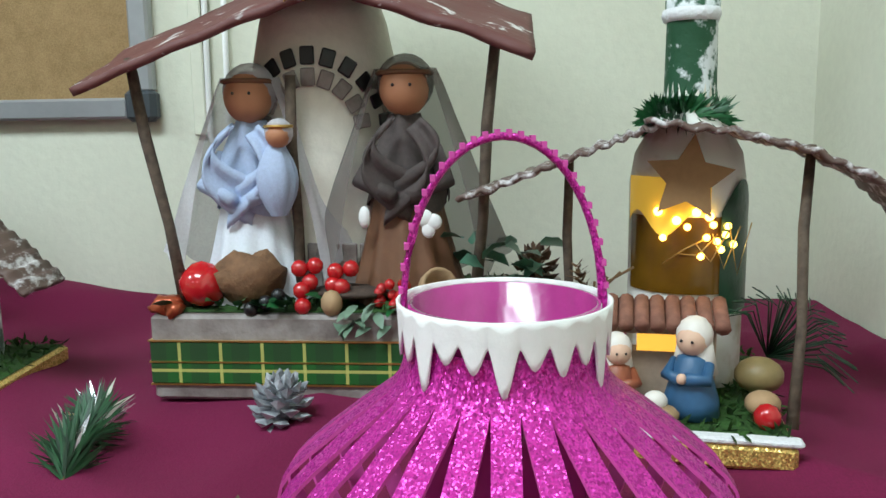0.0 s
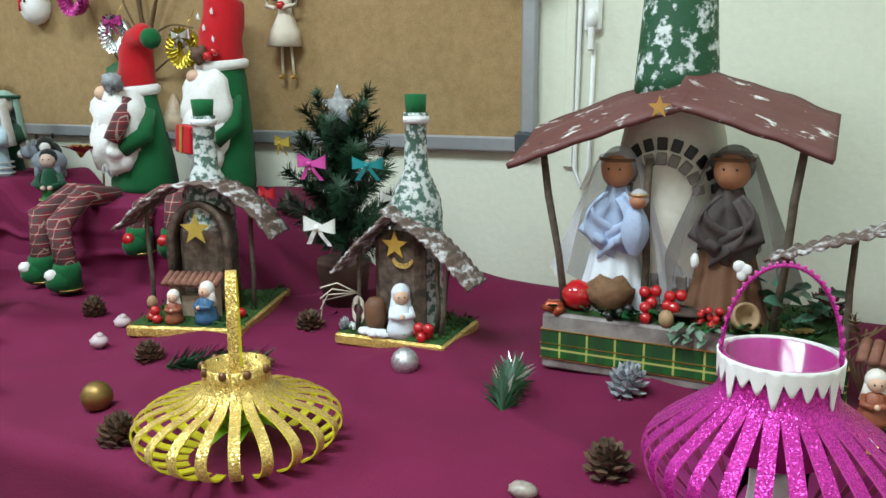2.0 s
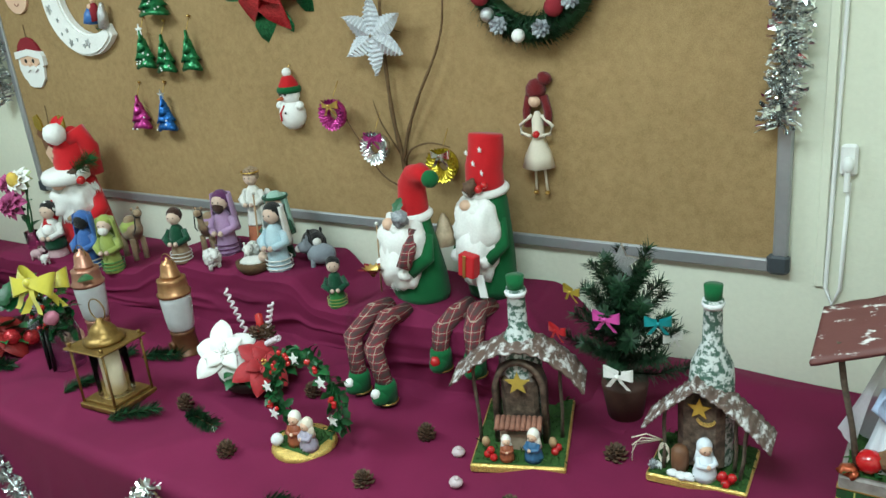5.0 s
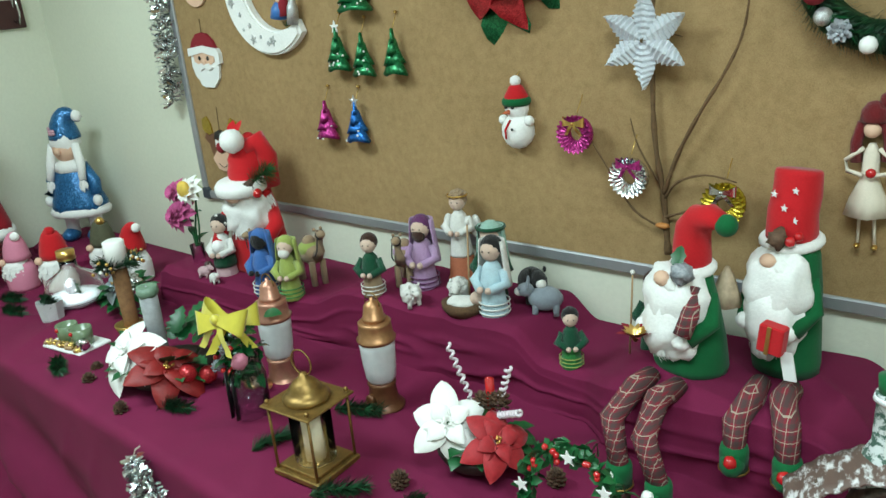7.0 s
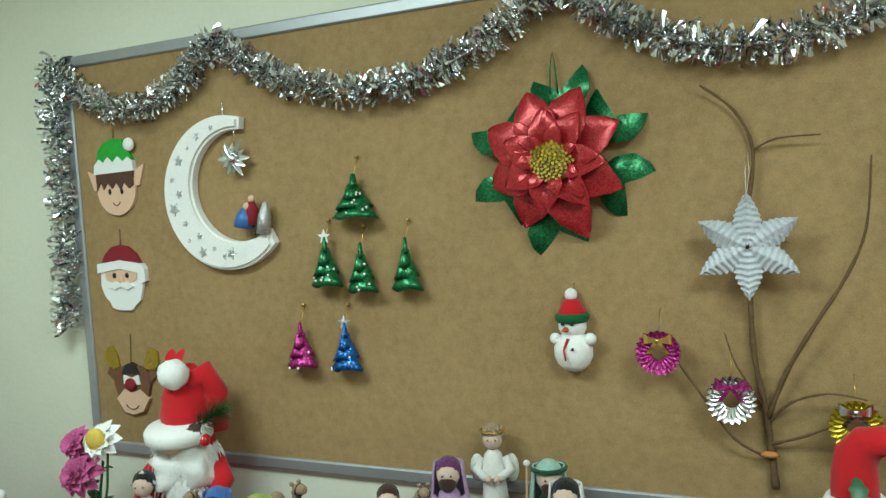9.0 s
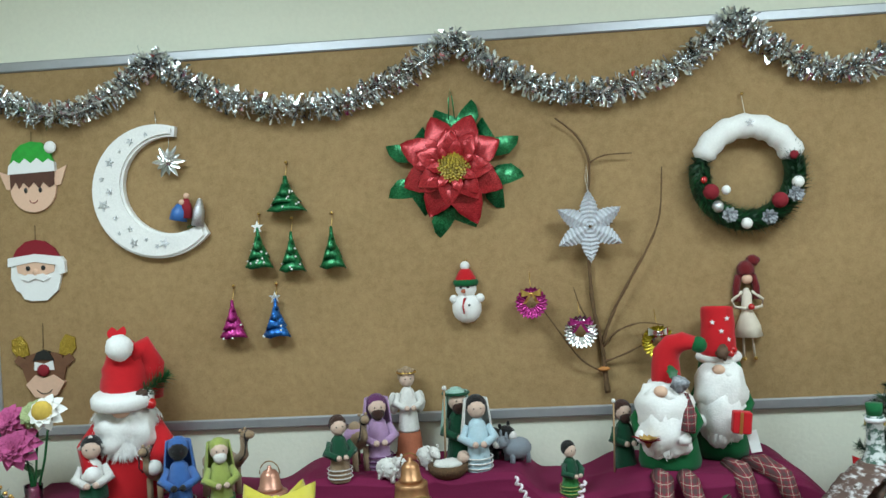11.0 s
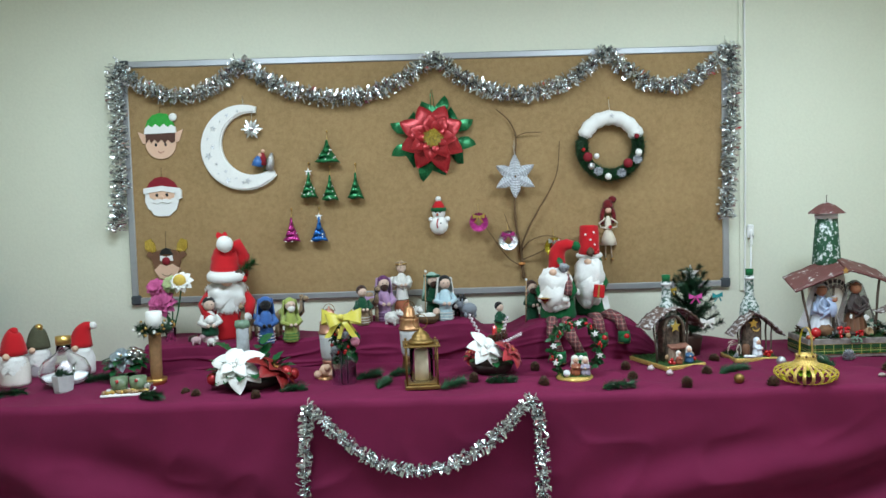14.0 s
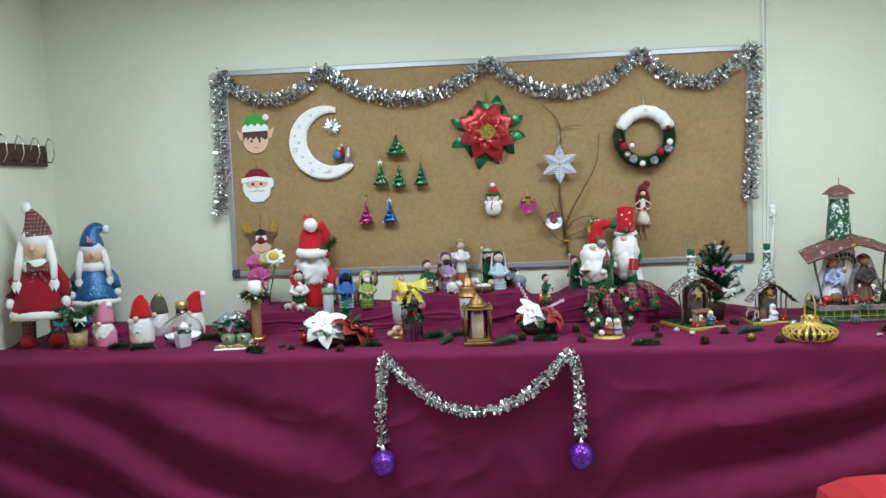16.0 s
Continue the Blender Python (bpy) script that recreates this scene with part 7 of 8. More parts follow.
felt_gnome(pose(2.102, -0.215, GZ + 0.005, 0, 0, -12), 0.38, 0.165, "seated bearded gnome in green with drooping red hat", 1,
      [([(-0.03, -0.1, 0.0), (-0.015, -0.17, 0.01), (-0.015, -0.245, -0.03), (0.022, -0.27, -0.12)], PETALW), ([(0.04, -0.1, 0.0), (0.05, -0.18, 0.012), (0.07, -0.25, -0.04), (0.115, -0.262, -0.125)], PETALW)], -10, extra1, False)
felt_gnome(pose(2.274, -0.124, GZ + 0.005, 0, 0, 8), 0.44, 0.15, "tall bearded gnome in green with upright red hat", 2,
      [([(-0.03, -0.1, 0.0), (-0.03, -0.19, 0.012), (-0.045, -0.25, -0.01), (-0.04, -0.275, -0.055)], BERRY), ([(0.03, -0.1, 0.0), (0.03, -0.19, 0.025), (0.05, -0.262, 0.01), (0.06, -0.292, -0.05)], BERRY)], -24, extra2, True)


def santa_extra(g):
    g.use(FUR).lathe([(0.078, 0.292), (0.088, 0.299), (0.089, 0.322), (0.08, 0.334)], 24, (0, -0.02, 0), (6, 0, 0), 1, 0.95)
    g.use(LEAFG)
    needles(g, [(0.06, -0.07, 0.325), (0.125, -0.06, 0.37)], 0.05, 160, random.Random(2), 0.003)
    g.use(CONEB).ball((0.06, -0.085, 0.32), 0.02, lump=0.6).use(BERRY).ball((0.08, -0.08, 0.295), 0.017)
    g.use(FUR).ball((0.0, -0.06, 0.465), 0.04, lump=0.15)
    g.use(RED).tube([(0.02, -0.02, 0.43), (0.06, 0.0, 0.455), (0.085, 0.0, 0.40), (0.08, 0.01, 0.30)], [0.03, 0.035, 0.035, 0.03], 10).leaf(pose(-0.02, -0.03, 0.485, 60, 0, 10), 0.05, 0.03).leaf(pose(0.0, -0.03, 0.485, 60, 0, -15), 0.05, 0.03)


gnome(pose(0.504, -0.154, 0.874, 0, 0, 18), 0.465, 0.21, RED, RED, "plush red santa with fluffy white beard and hat", RED, 3, None, santa_extra, 0.05, beard=0.62)


CRIMSON = paint("crimson_felt", (0.30, 0.010, 0.020), 0.9, var=0.2, scale=300, bump=0.2, sheen=0.1, spec=0.2)


def big_doll(m, h, coat, hat, label, hatside, seed):
    """A tall standing plush doll with braids."""
    g = Geo()
    for sg in (-1, 1):
        g.use(WHITE if coat is not CRIMSON else TART).tube([(sg * 0.13 * h, 0, 0.05 * h), (sg * 0.12 * h, 0, 0.3 * h)], 0.06 * h, 12)
        g.use(coat).ball((sg * 0.13 * h, -0.04 * h, 0.05 * h), 0.075 * h, (0.95, 1.35, 0.7))
    g.use(coat).lathe([(0.27 * h, 0.24 * h), (0.255 * h, 0.3 * h), (0.19 * h, 0.45 * h), (0.12 * h, 0.58 * h), (0.05 * h, 0.62 * h)], 24, wob=0.03, sy=0.75)
    g.use(FUR).lathe([(0.272 * h, 0.21 * h), (0.285 * h, 0.24 * h), (0.262 * h, 0.27 * h)], 24, sy=0.75).lathe([(0.15 * h, 0.54 * h), (0.14 * h, 0.6 * h), (0.06 * h, 0.63 * h)], 18, wob=0.08, sy=0.8)
    g.use(SKIN).ball((0, -0.015 * h, 0.7 * h), 0.105 * h, (1.1, 1, 0.9)).ball((0, -0.125 * h, 0.7 * h), 0.028 * h)
    g.use(FUR).ball((0, 0.0, 0.755 * h), 0.128 * h, (1.05, 1, 0.68), lump=0.2)
    for sg in (-1, 1):
        g.tube([(sg * 0.115 * h, -0.03 * h, 0.74 * h), (sg * 0.15 * h, -0.06 * h, 0.6 * h), (sg * 0.165 * h, -0.1 * h, 0.48 * h)], [0.035 * h, 0.04 * h, 0.03 * h], 10)
        strands(g, (sg * 0.165 * h, -0.09 * h, 0.455 * h), 0.035 * h, 0.035 * h, 0.03 * h, 0.07 * h, 30, random.Random(seed), 0.01 * h)
        g.use(coat).tube([(sg * 0.12 * h, 0, 0.57 * h), (sg * 0.22 * h, -0.02 * h, 0.45 * h), (sg * 0.24 * h, -0.06 * h, 0.36 * h)], [0.05 * h, 0.055 * h, 0.05 * h], 10).use(FUR).ball((sg * 0.245 * h, -0.07 * h, 0.32 * h), 0.042 * h)
    n = 10
    pts = [(hatside * h * (t ** 2), 0.01, (0.78 + 0.17 * math.sin(t * 2.0)) * h) for t in [i / n for i in range(n + 1)]] if hatside > 0.05 else [(hatside * h * (i / n) ** 2, 0.01, (0.78 + 0.19 * i / n) * h) for i in range(n + 1)]
    g.use(hat).tube(pts, [(0.118 * (1 - (i / n) ** 1.3) + 0.018) * h for i in range(n + 1)], 16)
    g.use(FUR).ball(pts[-1], 0.045 * h, lump=0.25)
    if coat is not CRIMSON:
        g.use(paint("pink_pearl", (0.6, 0.35, 0.42), 0.3))
        for k in range(7):
            g.ball((-0.04 * h + 0.02 * h * (k % 3), -0.12 * h, 0.83 * h + 0.02 * h * (k // 3)), 0.013 * h, seg=8)
    else:
        g.use(TART)
        bow(g, (0.04 * h, -0.13 * h, 0.56 * h), 0.1 * h)
        g.use(GOLD).lathe([(0.03 * h, 0), (0.018 * h, 0.04 * h), (0, 0.05 * h)], 12, (-0.22 * h, -0.1 * h, 0.2 * h))
    return solid("plush_doll", g, m, label, "plush doll", "plush braided dolls")


BLUES = glitter("blue_satin_sequin_coat", (0.015, 0.12, 0.30), 240, 0.35, 0.4)
big_doll(pose(-0.86, -0.570, 0.757, 0, 0, 12) @ Matrix.Diagonal((0.78, 0.82, 1.06, 1)), 0.72, CRIMSON, TART, "tall plush doll in red coat with tartan pointed hat", -0.07, 5)
big_doll(pose(-0.77, -0.17, 0.8, 0, 0, 28) @ Matrix.Diagonal((0.82, 0.82, 0.99, 1)), 0.60, BLUES, BLUES, "plush doll in shiny blue coat with white braids", 0.16, 6)
solid("cloth_box", Geo().box((0, 0, 0.0), (0.46, 0.30, 0.09), bev=0.02), pose(-0.76, -0.19, 0.757), "low box hidden beneath burgundy cloth", "box", mat=CLOTH)


def small_gnome(m, h, base, hat, label, side, deco, group="small gnomes"):
    g = Geo().use(base).lathe([(0.24 * h, 0), (0.25 * h, 0.05 * h), (0.25 * h, 0.3 * h), (0.2 * h, 0.45 * h), (0, 0.5 * h)], 18)
    g.use(FUR).ball((0, -0.06 * h, 0.42 * h), 0.22 * h, (1.05, 0.85, 0.8), lump=0.3)
    strands(g, (0, 0, 0.34 * h), 0.22 * h, 0.24 * h, 0.12 * h, 0.2 * h, 90, random.Random(3), 0.012)
    g.use(SKIN).ball((0, -0.25 * h, 0.52 * h), 0.06 * h)
    n = 8
    pts = [(side * h * (i / n) ** 2, 0, (0.52 + 0.4 * math.sin(i / n * 1.7)) * h) for i in range(n + 1)]
    g.use(hat).tube(pts, [(0.17 * (1 - (i / n) ** 1.3) + 0.05) * h for i in range(n + 1)], 14)
    g.use(deco).ball(pts[-1], 0.075 * h, lump=0.2)
    return solid("small_gnome", g, m, label, "gnome", group)


PK = paint("pink_felt", (0.62, 0.22, 0.32), 0.85, var=0.12, scale=200)
small_gnome(pose(-0.522, -0.576, 0.757), 0.24, PK, PK, "small pink gnome with brimmed hat in a pot", 0.12, FUR)
small_gnome(pose(-0.355, -0.500, 0.757), 0.26, IVORY, RED, "small white gnome jar with red dotted hat", 0.02, RED)
small_gnome(pose(-0.341, -0.306, 0.757) @ Matrix.Scale(0.9, 4), 0.27, GREYV, paint("olive_felt_hat", (0.09, 0.09, 0.05), 0.9), "small bearded gnome with olive felt hat", 0.03, GOLD)
small_gnome(pose(-0.152, -0.287, 0.757) @ Matrix.Scale(0.9, 4), 0.27, FUR, RED, "small gnome with drooping red hat and white tip", 0.25, FUR)

# ---- left end of the table ----
fl_ = thing("snow_flask", pose(-0.104, -0.564, 0.757) @ Matrix.Scale(1.15, 4), "round glass flask with snow scene and gold cap", "ornament")
k1 = part("flask", Geo().lathe([(0.04, 0), (0.085, 0.03), (0.092, 0.06), (0.075, 0.1), (0.035, 0.125), (0.026, 0.135), (0.026, 0.165), (0.024, 0.165), (0.024, 0.135), (0.033, 0.122), (0.072, 0.098), (0.089, 0.06), (0.08, 0.03), (0, 0.004)], 28), CLEAR, fl_, "clear round glass")
k1.visible_shadow = False
part("snow_bed", Geo().lathe([(0.03, 0.006), (0.078, 0.03), (0.082, 0.042), (0.03, 0.05), (0, 0.05)], 20), SNOW, fl_)
part("cap", Geo().lathe([(0.028, 0.162), (0.028, 0.192), (0, 0.194)], 20), GOLD, fl_, "gold screw cap")
part("grey_figure", Geo().ball((0.005, -0.01, 0.07), 0.025, (1, 0.7, 1.1), lump=0.4), GREYV, fl_)
g = Geo()
needles(g, [(0.035, 0.0, 0.05), (0.035, 0, 0.09)], 0.014, 50, random.Random(1), 0.003)
part("tiny_tree", g, LEAFG, fl_)
cu = thing("frosted_cup", pose(-0.060, -0.678, 0.757), "frosted white cup filled with green sprigs", "cup")
part("cup", Geo().lathe([(0.036, 0), (0.04, 0.01), (0.048, 0.075), (0.046, 0.075), (0.038, 0.012), (0, 0.01)], 8, smooth=False), FROST, cu)
g = Geo()
needles(g, [(-0.03, 0, 0.075), (0, -0.01, 0.085), (0.035, 0, 0.075)], 0.028, 170, random.Random(2), 0.003)
part("greenery", g, DGREEN, cu)
tr = thing("candle_tray", pose(0.235, -0.740, 0.757, 0, 0, 8), "white tray with green tealights, berries and golden trim", "candle tray")
part("tray", Geo().box((0, 0, 0.006), (0.20, 0.12, 0.012), bev=0.004), WHITE, tr)
for x in (-0.035, 0.04):
    q = part("glass_tealight", Geo().lathe([(0.033, 0.013), (0.035, 0.07), (0.031, 0.07), (0.029, 0.05), (0, 0.048)], 18, (x, 0.0, 0)), paint("green_tealight_glass", (0.28, 0.38, 0.22), 0.2, trans=0.4, var=0.2), tr, "pale green tealight glass")
    part("berry", Geo().ball((x, -0.036, 0.06), 0.007, seg=8), BERRY, tr)
rt2 = random.Random(12)
for k in range(34):
    part("nut", Geo().ball((rt2.uniform(-0.09, 0.09), rt2.uniform(-0.055, -0.03), 0.018), rt2.uniform(0.006, 0.011), seg=7), rt2.choice((GOLD, GOLDG, WOODL, BRASS)), tr)
part("silver_flower", Geo().ball((0.085, -0.03, 0.03), 0.02, lump=0.6), SILVER, tr)
lc = thing("log_candle", pose(0.296, -0.573, 0.757) @ Matrix.Scale(0.955, 4), "white candle on a log with gold beaded ring", "candle holder")
part("log", Geo().lathe([(0.028, 0), (0.026, 0.05), (0.028, 0.24), (0, 0.24)], 16), paint("brown_log", (0.26, 0.13, 0.05), 0.8, var=0.4, scale=60, bump=0.4), lc, "upright brown log")
part("candle", Geo().lathe([(0.036, 0.24), (0.036, 0.33), (0.03, 0.334), (0.004, 0.33), (0, 0.33)], 20), WAXW, lc, "white pillar candle")
part("gold_dish", Geo().lathe([(0.04, 0), (0.05, 0.03), (0.045, 0.03), (0, 0.02)], 18, (0, -0.01, 0)), GOLD, lc)
g = Geo()
needles(g, [(0.055 * math.cos(t), 0.055 * math.sin(t), 0.255) for t in [i * 0.4 for i in range(17)]], 0.04, 420, random.Random(5), 0.0035)
part("pine_ring", g, DGREEN, lc, "dark green pine ring")
rc = random.Random(4)
for k in range(38):
    a, r = rc.uniform(0, 6.28), rc.uniform(0.05, 0.09)
    part("bead", Geo().ball((r * math.cos(a), r * math.sin(a), 0.255 + rc.uniform(-0.02, 0.03)), 0.0065, seg=7), rc.choice((GOLD, GOLD, PETALW)), lc)
sf2 = thing("silver_flower_spray", pose(0.122, -0.473, 0.757) @ Matrix.Scale(0.9, 4), "silver blue fabric flowers with dark holly leaves", "flower arrangement")
bloom(sf2, (0, -0.05, 0.12), 0.075, paint("silver_blue_petal", (0.42, 0.50, 0.56), 0.3, metal=0.5, var=0.3), "silver blue petal", 3, (45, 0))
bloom(sf2, (0.06, -0.02, 0.14), 0.05, SILVER, "silver petal", 4, (35, 20))
for k in range(40):
    a = rc.uniform(0, 6.28)
    part("leaf", Geo().leaf(pose(0.05 * math.cos(a), 0.05 * math.sin(a), rc.uniform(0.01, 0.11), rc.uniform(0, 50), 0, math.degrees(a) - 90), 0.08, 0.045, 0.3, 0.5, 7, 0.2), LEAFG, sf2)
hb = thing("potted_greenery", pose(-0.607, -0.694, 0.757), "green sprigs with bows in a gold paper pot", "plant")
part("pot", Geo().lathe([(0.04, 0), (0.05, 0.1), (0.047, 0.1), (0, 0.09)], 18, wob=0.03), paint("gold_paper_pot", (0.42, 0.29, 0.14), 0.5, var=0.3, metal=0.2), hb)
for k in range(16):
    a, L = k * 2.4, rc.uniform(0.06, 0.13)
    pts = [(0, 0, 0.09), (math.cos(a) * L * 0.4, math.sin(a) * L * 0.4, 0.09 + L), (math.cos(a) * L * 0.9, math.sin(a) * L * 0.9, 0.1 + L * 1.1)]
    g = Geo().tube(pts, 0.0015, 5)
    needles(g, pts, 0.03, 90, rc, 0.004)
    part("sprig", g, LEAFG, hb)
for p, mt in (((-0.06, -0.05, 0.15), paint("teal_foil", (0.03, 0.3, 0.38), 0.3, metal=0.4)), ((0.05, -0.06, 0.17), PETALW), ((0.02, -0.055, 0.05), GOLD)):
    g = Geo()
    bow(g, p, 0.035)
    part("bow", g, mt, hb)

# ---- felt flowers in a glass ----
fv = thing("felt_flowers", pose(0.230, -0.254, 0.884), "pink, green and white felt flowers on tall stems", "flowers")
PKF = paint("hot_pink_felt", (0.56, 0.10, 0.28), 0.85, var=0.25, scale=120, bump=0.3)
for (x, y, z, r, mt, n) in ((0.0, -0.02, 0.19, 0.078, PKF, 3), (-0.03, 0.0, 0.265, 0.055, PKF, 2), (0.035, 0.02, 0.275, 0.055, paint("pale_green_felt", (0.45, 0.52, 0.25), 0.85), 2), (0.10, -0.03, 0.29, 0.062, PETALW, 1)):
    part("stem", Geo().tube([(0.03, 0, 0.0), (0.03 + x * 0.4, 0, z * 0.5), (x, y + 0.02, z)], 0.0035, 6), LEAFG, fv)
    g = Geo()
    for L_ in range(n + 1):
        for k in range(9):
            g.leaf(pose(x, y - 0.012 * L_, z, 62, 0, 0) @ pose(0, 0, 0, 0, 0, k * 40 + L_ * 17) @ pose(0, 0, 0, 18 * L_, 0, 0), r * (1 - 0.24 * L_), r * 0.6, 0.4, 0.4, 5)
    part("flower", g, mt, fv)
    if mt is PETALW:
        part("flower_centre", Geo().ball((x, y - 0.02, z + 0.005), r * 0.5, (1, 0.6, 1)), paint("yellow_felt", (0.7, 0.48, 0.08), 0.85), fv, "yellow centre")
for k in range(5):
    part("leaf", Geo().leaf(pose(0.03, 0, 0.08 + 0.025 * k, 40, 0, 70 * k), 0.07, 0.03, 0.2, 0.6), LEAFG, fv)
vg = part("vase", Geo().lathe([(0.022, 0), (0.026, 0.07), (0.024, 0.07), (0.02, 0.004)], 16, (0.03, 0, 0)), CLEAR, fv, "small clear glass")
vg.visible_shadow = False


# ---- crocheted nativity ----
def crochet(name, x, y, rz, h, robe, top, head, cover, label, extra=None, beard=None, veil=None, lift=0.0):
    z = zrise(x, y) - 0.006 + lift
    g = Geo()
    g.use(robe).lathe([(0.155 * h, 0), (0.16 * h, 0.03 * h)] + [((0.155 - 0.06 * k / 14 + 0.004 * (k % 2)) * h, (0.05 + 0.5 * k / 14) * h) for k in range(15)] + [(0.06 * h, 0.63 * h)], 22, wob=0.02)
    g.use(top).lathe([((0.142 - 0.045 * (k / 9) ** 2 + 0.004 * (k % 2)) * h, (0.34 + 0.25 * k / 9) * h) for k in range(10)] + [(0.05 * h, 0.65 * h)], 22)
    g.use(head).ball((0, -0.012 * h, 0.77 * h), 0.115 * h, (1, 0.95, 1.06))
    g.use(cover).ball((0, 0.028 * h, 0.805 * h), 0.128 * h, (1.02, 0.95, 1.04))
    if veil:
        g.use(veil).sheet(lambda u, v: ((0.135 + 0.06 * v + 0.01 * math.sin(u * 24) * v) * h * math.cos(math.pi * (-0.14 + 1.28 * u)), (0.13 + 0.05 * v) * h * math.sin(math.pi * (-0.08 + 1.16 * u)) + 0.015 * h, (0.88 - 0.52 * v) * h), 20, 6, 0.003)
    for sg in (-1, 1):
        g.use(top).tube([(sg * 0.12 * h, 0, 0.55 * h), (sg * 0.2 * h, -0.06 * h, 0.42 * h), (sg * 0.07 * h, -0.19 * h, 0.37 * h)], [0.055 * h, 0.06 * h, 0.05 * h], 9).use(head).ball((sg * 0.05 * h, -0.21 * h, 0.37 * h), 0.04 * h, seg=8)
        g.use(BLACK).ball((sg * 0.042 * h, -0.117 * h, 0.785 * h), 0.010 * h, seg=6)
    if beard:
        g.use(beard).ball((0, -0.08 * h, 0.70 * h), 0.085 * h, (1, 0.7, 0.95))
    if extra:
        extra(g, h)
    return solid(name, g, pose(x, y, z, 0, 0, rz + 16), label, "crochet doll", "crocheted nativity figures")


W = {k: wool(k + "_yarn", c) for k, c in dict(white=(0.82, 0.80, 0.75), skin=(0.72, 0.53, 0.42), black=(0.015, 0.014, 0.014), green=(0.012, 0.075, 0.035), blue=(0.06, 0.15, 0.42), lime=(0.36, 0.42, 0.10),
     brown=(0.05, 0.022, 0.015), purple=(0.48, 0.30, 0.50), plum=(0.13, 0.035, 0.12), pale=(0.52, 0.68, 0.75), tan=(0.36, 0.25, 0.15), grey=(0.27, 0.30, 0.34), pink=(0.62, 0.42, 0.44), mint=(0.36, 0.55, 0.46), leaf=(0.05, 0.26, 0.06)).items()}


def staff(g, h):
    g.use(WOODL).tube([(-0.24 * h, -0.18 * h, 0), (-0.2 * h, -0.16 * h, 0.95 * h)], 0.012 * h, 6).use(W["white"]).ball((-0.2 * h, -0.16 * h, 0.97 * h), 0.03 * h, seg=8)


def apron(g, h):
    g.use(W["green"]).lathe([(0.166 * h, 0.16 * h), (0.168 * h, 0.22 * h), (0.155 * h, 0.36 * h)], 18).use(W["white"]).tube([(-0.14 * h, 0, 0.78 * h), (0, -0.02 * h, 0.93 * h), (0.14 * h, 0, 0.78 * h)], 0.02 * h, 6)


def wing(g, h):
    g.use(W["white"]).ball((-0.2 * h, 0.1 * h, 0.4 * h), 0.14 * h, (0.6, 0.4, 1.2)).ball((0.2 * h, 0.1 * h, 0.4 * h), 0.14 * h, (0.6, 0.4, 1.2)).use(GOLD).tube([(0.14 * h * math.cos(t), 0.14 * h * math.sin(t), 0.87 * h) for t in [i * 0.5236 for i in range(12)]], 0.014 * h, 5, True)
    g.use(W["tan"])
    for k in range(24):
        a = k * 2.4
        g.ball((0.12 * h * math.cos(a) * (k / 24), 0.03 * h + 0.12 * h * math.sin(a) * (k / 24), 0.92 * h - 0.05 * h * k / 24), 0.035 * h, seg=6)


def stripes(col):
    def f(g, h):
        g.use(col)
        for z in (0.06, 0.12, 0.18):
            g.tube([(0.175 * h * math.cos(t), 0.175 * h * math.sin(t), z * h) for t in [i * 0.4189 for i in range(15)]], 0.009 * h, 5, True)
    return f


def headband(col):
    def f(g, h):
        g.use(col).tube([(0.152 * h * math.cos(t), 0.03 * h + 0.15 * h * math.sin(t), 0.86 * h) for t in [i * 0.4189 for i in range(15)]], 0.022 * h, 6, True)
        staff(g, h)
    return f


crochet("shepherdess", 0.451, -0.272, 5, 0.235, W["pink"], W["white"], W["skin"], W["black"], "crocheted shepherdess in white with green apron", apron)
crochet("dark_king", 0.725, -0.315, 0, 0.235, W["blue"], W["blue"], W["black"], W["blue"], "crocheted king in blue robe with white edged veil", stripes(W["white"]), None, W["blue"])
crochet("lime_king", 0.837, -0.303, 10, 0.22, W["lime"], W["lime"], W["skin"], W["lime"], "crocheted bearded king in lime green robe", stripes(W["leaf"]), W["white"], W["lime"])
crochet("shepherd_boy", 1.171, -0.267, 8, 0.20, W["tan"], W["green"], W["skin"], W["brown"], "crocheted boy with dark hair and green jumper", stripes(W["white"]))
crochet("purple_king", 1.266, -0.147, 0, 0.24, W["purple"], W["purple"], W["skin"], W["plum"], "crocheted bearded king in lilac with plum hood", stripes(W["plum"]), W["brown"], W["purple"])
tp = thing("terracotta_pot", pose(1.351, -0.075, zrise(1.351, -0.075) - 0.004), "small upturned terracotta flower pot on cloth", "flower pot")
part("pot_body", Geo().lathe([(0.045, 0), (0.045, 0.022), (0.041, 0.023), (0.034, 0.088), (0.01, 0.09), (0.008, 0.084), (0, 0.084)], 22), TERRA, tp)
crochet("angel", 1.351, -0.075, 0, 0.205, W["white"], W["white"], W["skin"], W["tan"], "crocheted angel in white standing on a pot", wing, None, None, 0.092)
crochet("joseph", 1.504, -0.133, 5, 0.245, W["green"], W["green"], W["skin"], W["mint"], "crocheted bearded joseph in dark green with mint turban", headband(W["green"]), W["brown"], W["mint"])
crochet("virgin", 1.563, -0.211, -8, 0.235, W["pale"], W["pale"], W["skin"], W["black"], "crocheted mother in pale blue robe and white veil", stripes(W["white"]), None, W["white"])
crochet("drummer_shepherd", 1.818, -0.252, 20, 0.165, W["leaf"], W["green"], W["skin"], W["black"], "crocheted shepherd in striped green tunic", stripes(W["lime"]))
crochet("bearded_shepherd", 1.986, -0.154, 0, 0.21, W["green"], W["green"], W["skin"], W["brown"], "crocheted bearded shepherd in dark green with stick", staff, W["brown"])


